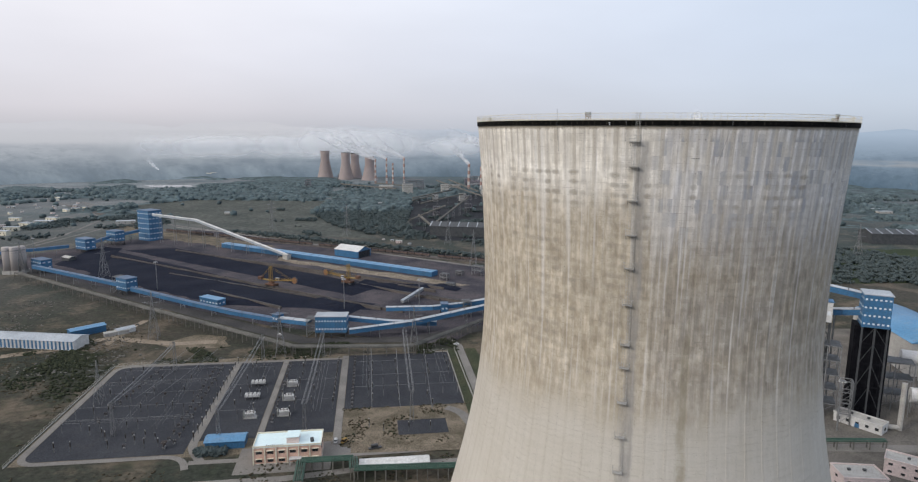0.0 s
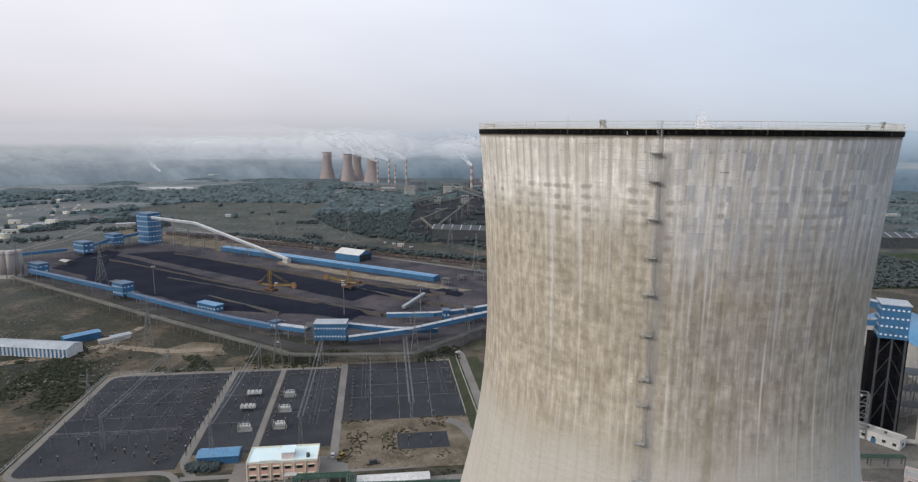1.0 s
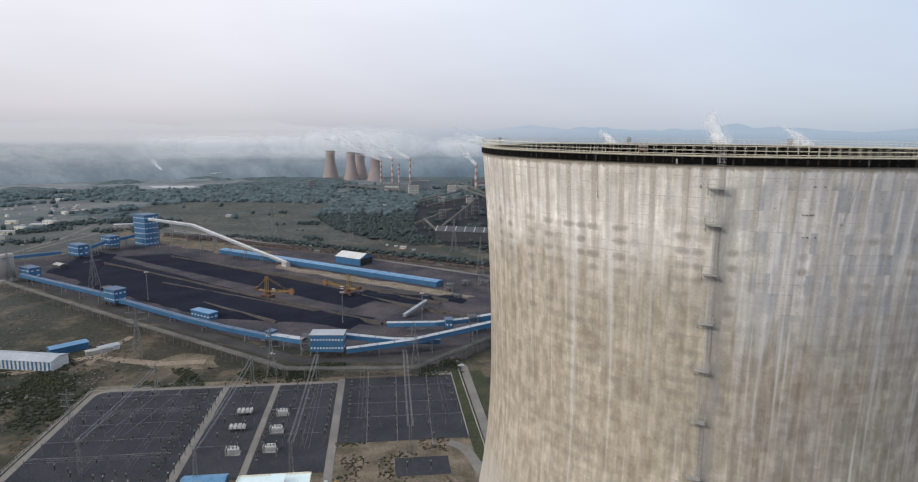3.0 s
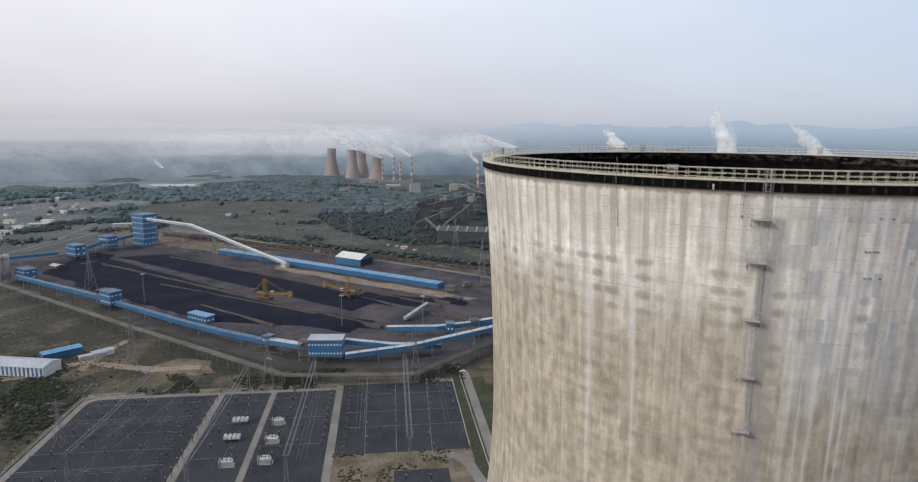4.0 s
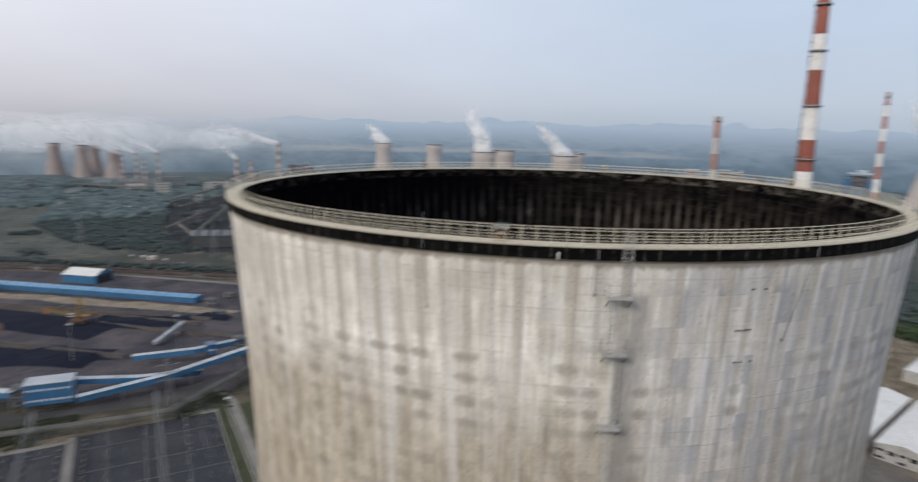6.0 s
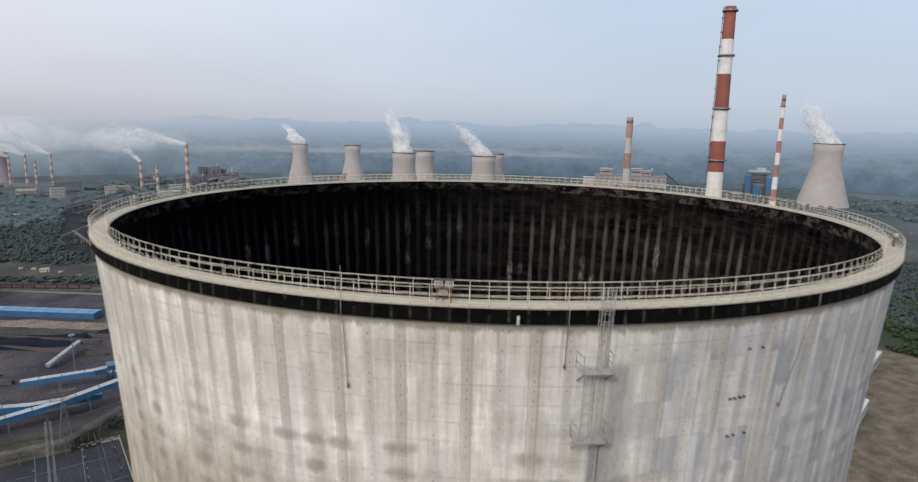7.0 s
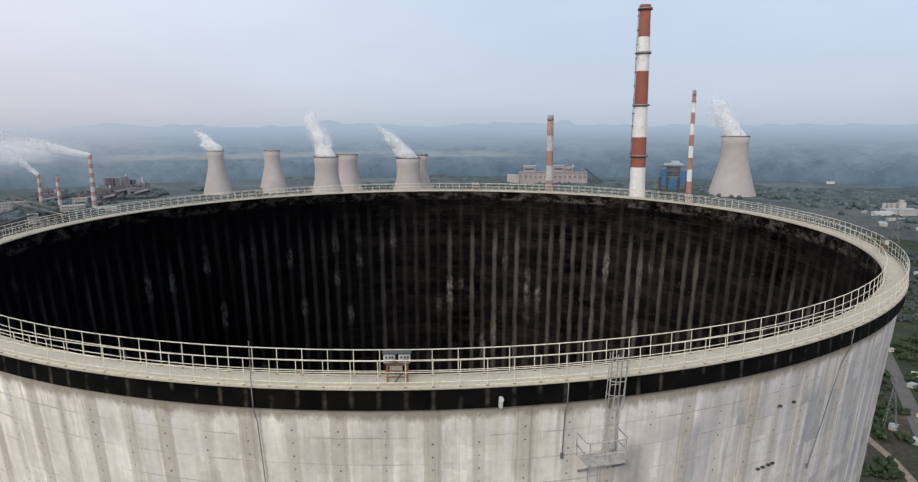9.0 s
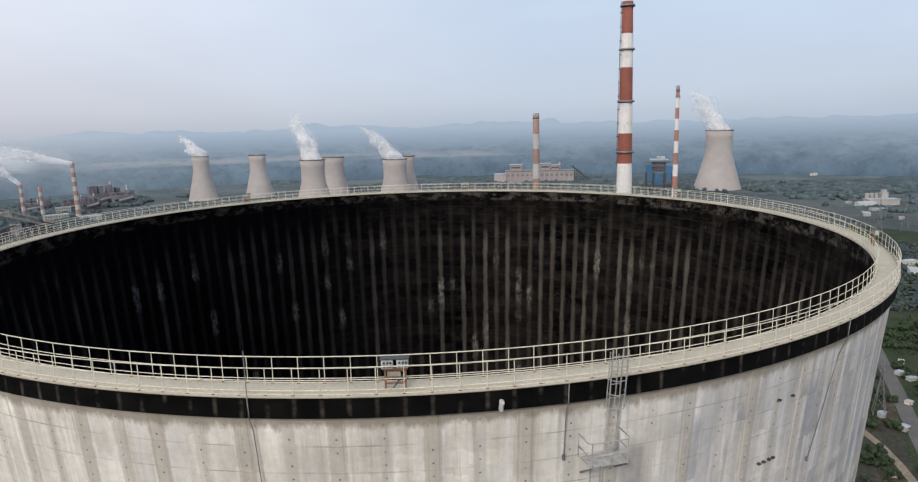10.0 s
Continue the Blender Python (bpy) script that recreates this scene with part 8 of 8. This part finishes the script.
green = []
for k in range(4600):
    x, y = rnd.uniform(290, 760), rnd.uniform(20, 330)
    if noise.noise((x * .02, y * .02, 6)) < -.12 or inside(x, y, [(270, 70), (330, 80), (520, 180), (500, 300), (330, 250), (270, 170)]):
        continue
    if off_line(x, y, EAST_ROAD) < 7.5 or off_line(x, y, EAST_PATH) < 5:
        continue
    green.append((x, y, rnd.uniform(1.2, 4.8)))
woodland("green_scrub", "lush green trees and bushes beside the road", green, M_LEAF_GREEN, tufts=11)

# rubble on the scrub plot
rub = bmesh.new()
for k in range(330):
    x, y = rnd.choice(((-336, 310), (-294, 324), (-318, 331), (-419, 366), (-331, 263), (-432, 400), (-301, 296), (-447, 439), (-326, 368)))
    x, y = x + rnd.gauss(0, 13), y + rnd.gauss(0, 7)
    box(rub, x, y, .02, rnd.uniform(.4, 2.6), rnd.uniform(.3, 1.3), rnd.uniform(.15, .9), rnd.uniform(0, 180))
tagged(part("rubble", rub, M_BENT), "pale rubble and scrap lying on the scrub", "rubble", kind="stuff")


gable_shed("shed", *(-75, 147), YT, 34, 6, 3, 3.6, M_WHITE, M_ROOF_WHITE, "long low white-roofed store beside the pipe rack")


# ---- vehicles ----
def car(x, y, turn, paint, label, L=4.4, H=1.5):
    c = thing("car", label, "car", "parked vehicles", at=(x, y, .25), turn=turn)
    part("body", box(bmesh.new(), 0, 0, .35, L, 1.75, .6, 0, .12), paint, c)
    part("cabin", box(bmesh.new(), -.2, 0, .9, L * .52, 1.55, H - .9, 0, .15), paint, c)
    part("glass", box(bmesh.new(), -.2, 0, 1.0, L * .53, 1.58, (H - .9) * .6), M_DARK_GLASS, c)
    for sx in (-1.35, 1.35):
        for sy in (-.85, .85):
            part("wheel", tube(bmesh.new(), (sx, sy - .1, .33), (sx, sy + .1, .33), .33, seg=10), M_STEEL_DARK, c)


x, y = yard(4.2, -50)
car(x, y, 98, M_WHITE, "white van parked on the service road", 5, 2)
x, y = yard(9, -51)
car(x, y, 60, M_YELLOW, "yellow loader parked by the road", 5, 2.4)
car(*(-189, 350), -30, M_WHITE, "white car on the dusty road")
car(*(-87, 164), 20, M_STEEL_DARK, "dark truck parked on the earth strip", 7, 2.6)
car(*(-45, 330), 10, M_WHITE, "white car on the road past the switchyard")


# ---- steam ----
def steam_material(name, alpha, lo=.38, hi=.60, grain=.045):
    """Lit vapour that thins out with its age, a value that each vertex carries."""
    m, n, l, b = tree_of(name)
    dif, tr, tl, mx, mx2 = (n.new(t) for t in ("ShaderNodeBsdfDiffuse", "ShaderNodeBsdfTransparent", "ShaderNodeBsdfTranslucent", "ShaderNodeMixShader", "ShaderNodeMixShader"))
    dif.inputs[0].default_value = tl.inputs[0].default_value = (.985, .985, .985, 1)
    mx.inputs[0].default_value = .5
    l.new(dif.outputs[0], mx.inputs[1])
    l.new(tl.outputs[0], mx.inputs[2])
    g = n.new("ShaderNodeNewGeometry").outputs["Position"]
    age = n.new("ShaderNodeAttribute")
    age.attribute_name = "age"
    left = maths(n, l, 'SUBTRACT', 1.0, age.outputs["Fac"])
    puffs = span(n, l, maths(n, l, 'ADD', noise_node(n, l, g, grain, 2.5, .5), maths(n, l, 'MULTIPLY', maths(n, l, 'SUBTRACT', left, .6), .30)), lo, hi, 0, 1, True)
    a = maths(n, l, 'MULTIPLY', maths(n, l, 'MULTIPLY', puffs, alpha), maths(n, l, 'POWER', left, .7))
    l.new(a, mx2.inputs[0])
    l.new(tr.outputs[0], mx2.inputs[1])
    l.new(mx.outputs[0], mx2.inputs[2])
    l.new(mx2.outputs[0], n["Material Output"].inputs["Surface"])
    return m


M_VAPOUR_FAR = steam_material("far_vapour", .36, .24, .56, .03)
M_VAPOUR_CORE, M_VAPOUR, M_VAPOUR_SKIN = steam_material("thick_vapour", .94, .14, .46), steam_material("thin_vapour", .56, .22, .66), steam_material("vapour_skin", .17, .30, .80, .03)


def plume(x, y, z, r0, r1, drift, label, name="steam_plume", sway=6.0, seed=1, bend=0.0, far=False):
    """Nested billowing bodies from a mouth of radius r0 that drift away and thin out; bend lets them rise first and lean later."""
    p = thing(name, label, "steam", "steam plumes")
    smoke = name == "smoke_plume"
    shells = (("billow", .74, .94, M_VAPOUR_CORE), ("veil", 1.0, 1.0, M_VAPOUR), ("haze_skin", 1.3, 1.1, M_VAPOUR_SKIN))
    along_ = Vector(drift).normalized()
    flat = Vector((0, 0, 1)) - along_ * along_.z
    e1 = flat.normalized() if smoke and flat.length > .2 else Vector((1, 0, 0))
    e2 = along_.cross(e1).normalized() if smoke else Vector((0, 1, 0))
    for nm, grow, reach, mt in (("billow", 1.0, 1.0, M_VAPOUR_FAR),) if far else shells[1:] if smoke else shells:
        bm = bmesh.new()
        lay = bm.verts.layers.float.new("age")
        N, S = 36, 40
        rings = []
        for i in range(N + 1):
            e = i / N
            t = reach * e
            c = Vector((x, y, z - .5)) + Vector((drift[0] * (t * (1 - bend) + bend * t * t), drift[1] * (t * (1 - bend) + bend * t * t), drift[2] * t))
            c += Vector((noise.noise((t * 2.3, seed, 0)), noise.noise((seed, t * 2.3, 0)), .4 * noise.noise((t * 2.0, 0, seed)))) * sway * 2 * t
            r = (r0 + (r1 - r0) * t) * (min(1.0, grow) + (grow - min(1.0, grow)) * min(1, e * 4))
            r *= .9 + .35 * noise.noise((t * 3.4, seed * 3.1, 0)) * min(1, e * 5)
            r *= max(.02, 1 - e ** 6) ** .5
            ring = []
            for k in range(S):
                a = 2 * math.pi * k / S
                d = e1 * math.cos(a) + e2 * math.sin(a)
                q = c + d * r
                size = r0 if not smoke else max(r0, r * .8)
                f = .42 * noise.noise(q * (.9 / size) + Vector((seed, 0, 0))) + .15 * noise.noise(q * (2.2 / size))
                vert = bm.verts.new(c + d * r * (1 + f * min(1, e * 4)) + along_ * (f * r * .25 * min(1, e * 4)))
                vert[lay] = min(1.0, max(0.0, e ** 1.4))
                ring.append(vert)
            rings.append(ring)
        for a, b in zip(rings, rings[1:]):
            for k in range(S):
                bm.faces.new((a[k], a[(k + 1) % S], b[(k + 1) % S], b[k])).smooth = True
        bm.faces.new(rings[-1])
        part(nm, bm, mt, p)
    return p


plume(485, 1203, 117, 23, 15, (-34, 0, 104), "white steam rising from a cooling tower", seed=3)
plume(658, 1163, 112, 24, 16, (-88, 0, 78), "white steam leaning away from a cooling tower", seed=5, bend=.3)
plume(392, 1746, 116, 23, 17, (-52, 0, 66), "small white steam plume over a cooling tower", seed=8, bend=.3)
plume(1487, 915, 151, 33, 26, (-70, 30, 108), "white steam above the large cooling tower", seed=2)
plume(81, 1542, 121, 5, 22, (-170, 0, 52), "white smoke trailing from a chimney", "smoke_plume", seed=6, bend=-.3)
plume(-15, 1646, 77, 4, 14, (-60, 0, 62), "thin grey smoke from a short chimney", "smoke_plume", seed=7)
for k, (x, y, h) in enumerate(((-310, 1887, 77), (-275, 1891, 81), (-211, 1797, 87))):
    plume(x, y, h, 4, 26, (-105, 0, 66), "white smoke trailing from a slim chimney", "smoke_plume", seed=11 + k, bend=-.4, far=True)
plume(-430, 2075, 94, 15, 46, (-130, 0, 90), "wide pale steam over the far cooling towers", seed=21, far=True)
plume(-345, 2040, 81, 15, 44, (-120, 0, 90), "wide pale steam over the far cooling towers", seed=24, far=True)
plume(-1080, 2050, 30, 3, 10, (-46, 0, 40), "small puff of smoke on the far plain", "smoke_plume", seed=31)


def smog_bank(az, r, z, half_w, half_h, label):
    """A long translucent lens standing in for smog and haze, dense in its middle and fading to nothing at its rim."""
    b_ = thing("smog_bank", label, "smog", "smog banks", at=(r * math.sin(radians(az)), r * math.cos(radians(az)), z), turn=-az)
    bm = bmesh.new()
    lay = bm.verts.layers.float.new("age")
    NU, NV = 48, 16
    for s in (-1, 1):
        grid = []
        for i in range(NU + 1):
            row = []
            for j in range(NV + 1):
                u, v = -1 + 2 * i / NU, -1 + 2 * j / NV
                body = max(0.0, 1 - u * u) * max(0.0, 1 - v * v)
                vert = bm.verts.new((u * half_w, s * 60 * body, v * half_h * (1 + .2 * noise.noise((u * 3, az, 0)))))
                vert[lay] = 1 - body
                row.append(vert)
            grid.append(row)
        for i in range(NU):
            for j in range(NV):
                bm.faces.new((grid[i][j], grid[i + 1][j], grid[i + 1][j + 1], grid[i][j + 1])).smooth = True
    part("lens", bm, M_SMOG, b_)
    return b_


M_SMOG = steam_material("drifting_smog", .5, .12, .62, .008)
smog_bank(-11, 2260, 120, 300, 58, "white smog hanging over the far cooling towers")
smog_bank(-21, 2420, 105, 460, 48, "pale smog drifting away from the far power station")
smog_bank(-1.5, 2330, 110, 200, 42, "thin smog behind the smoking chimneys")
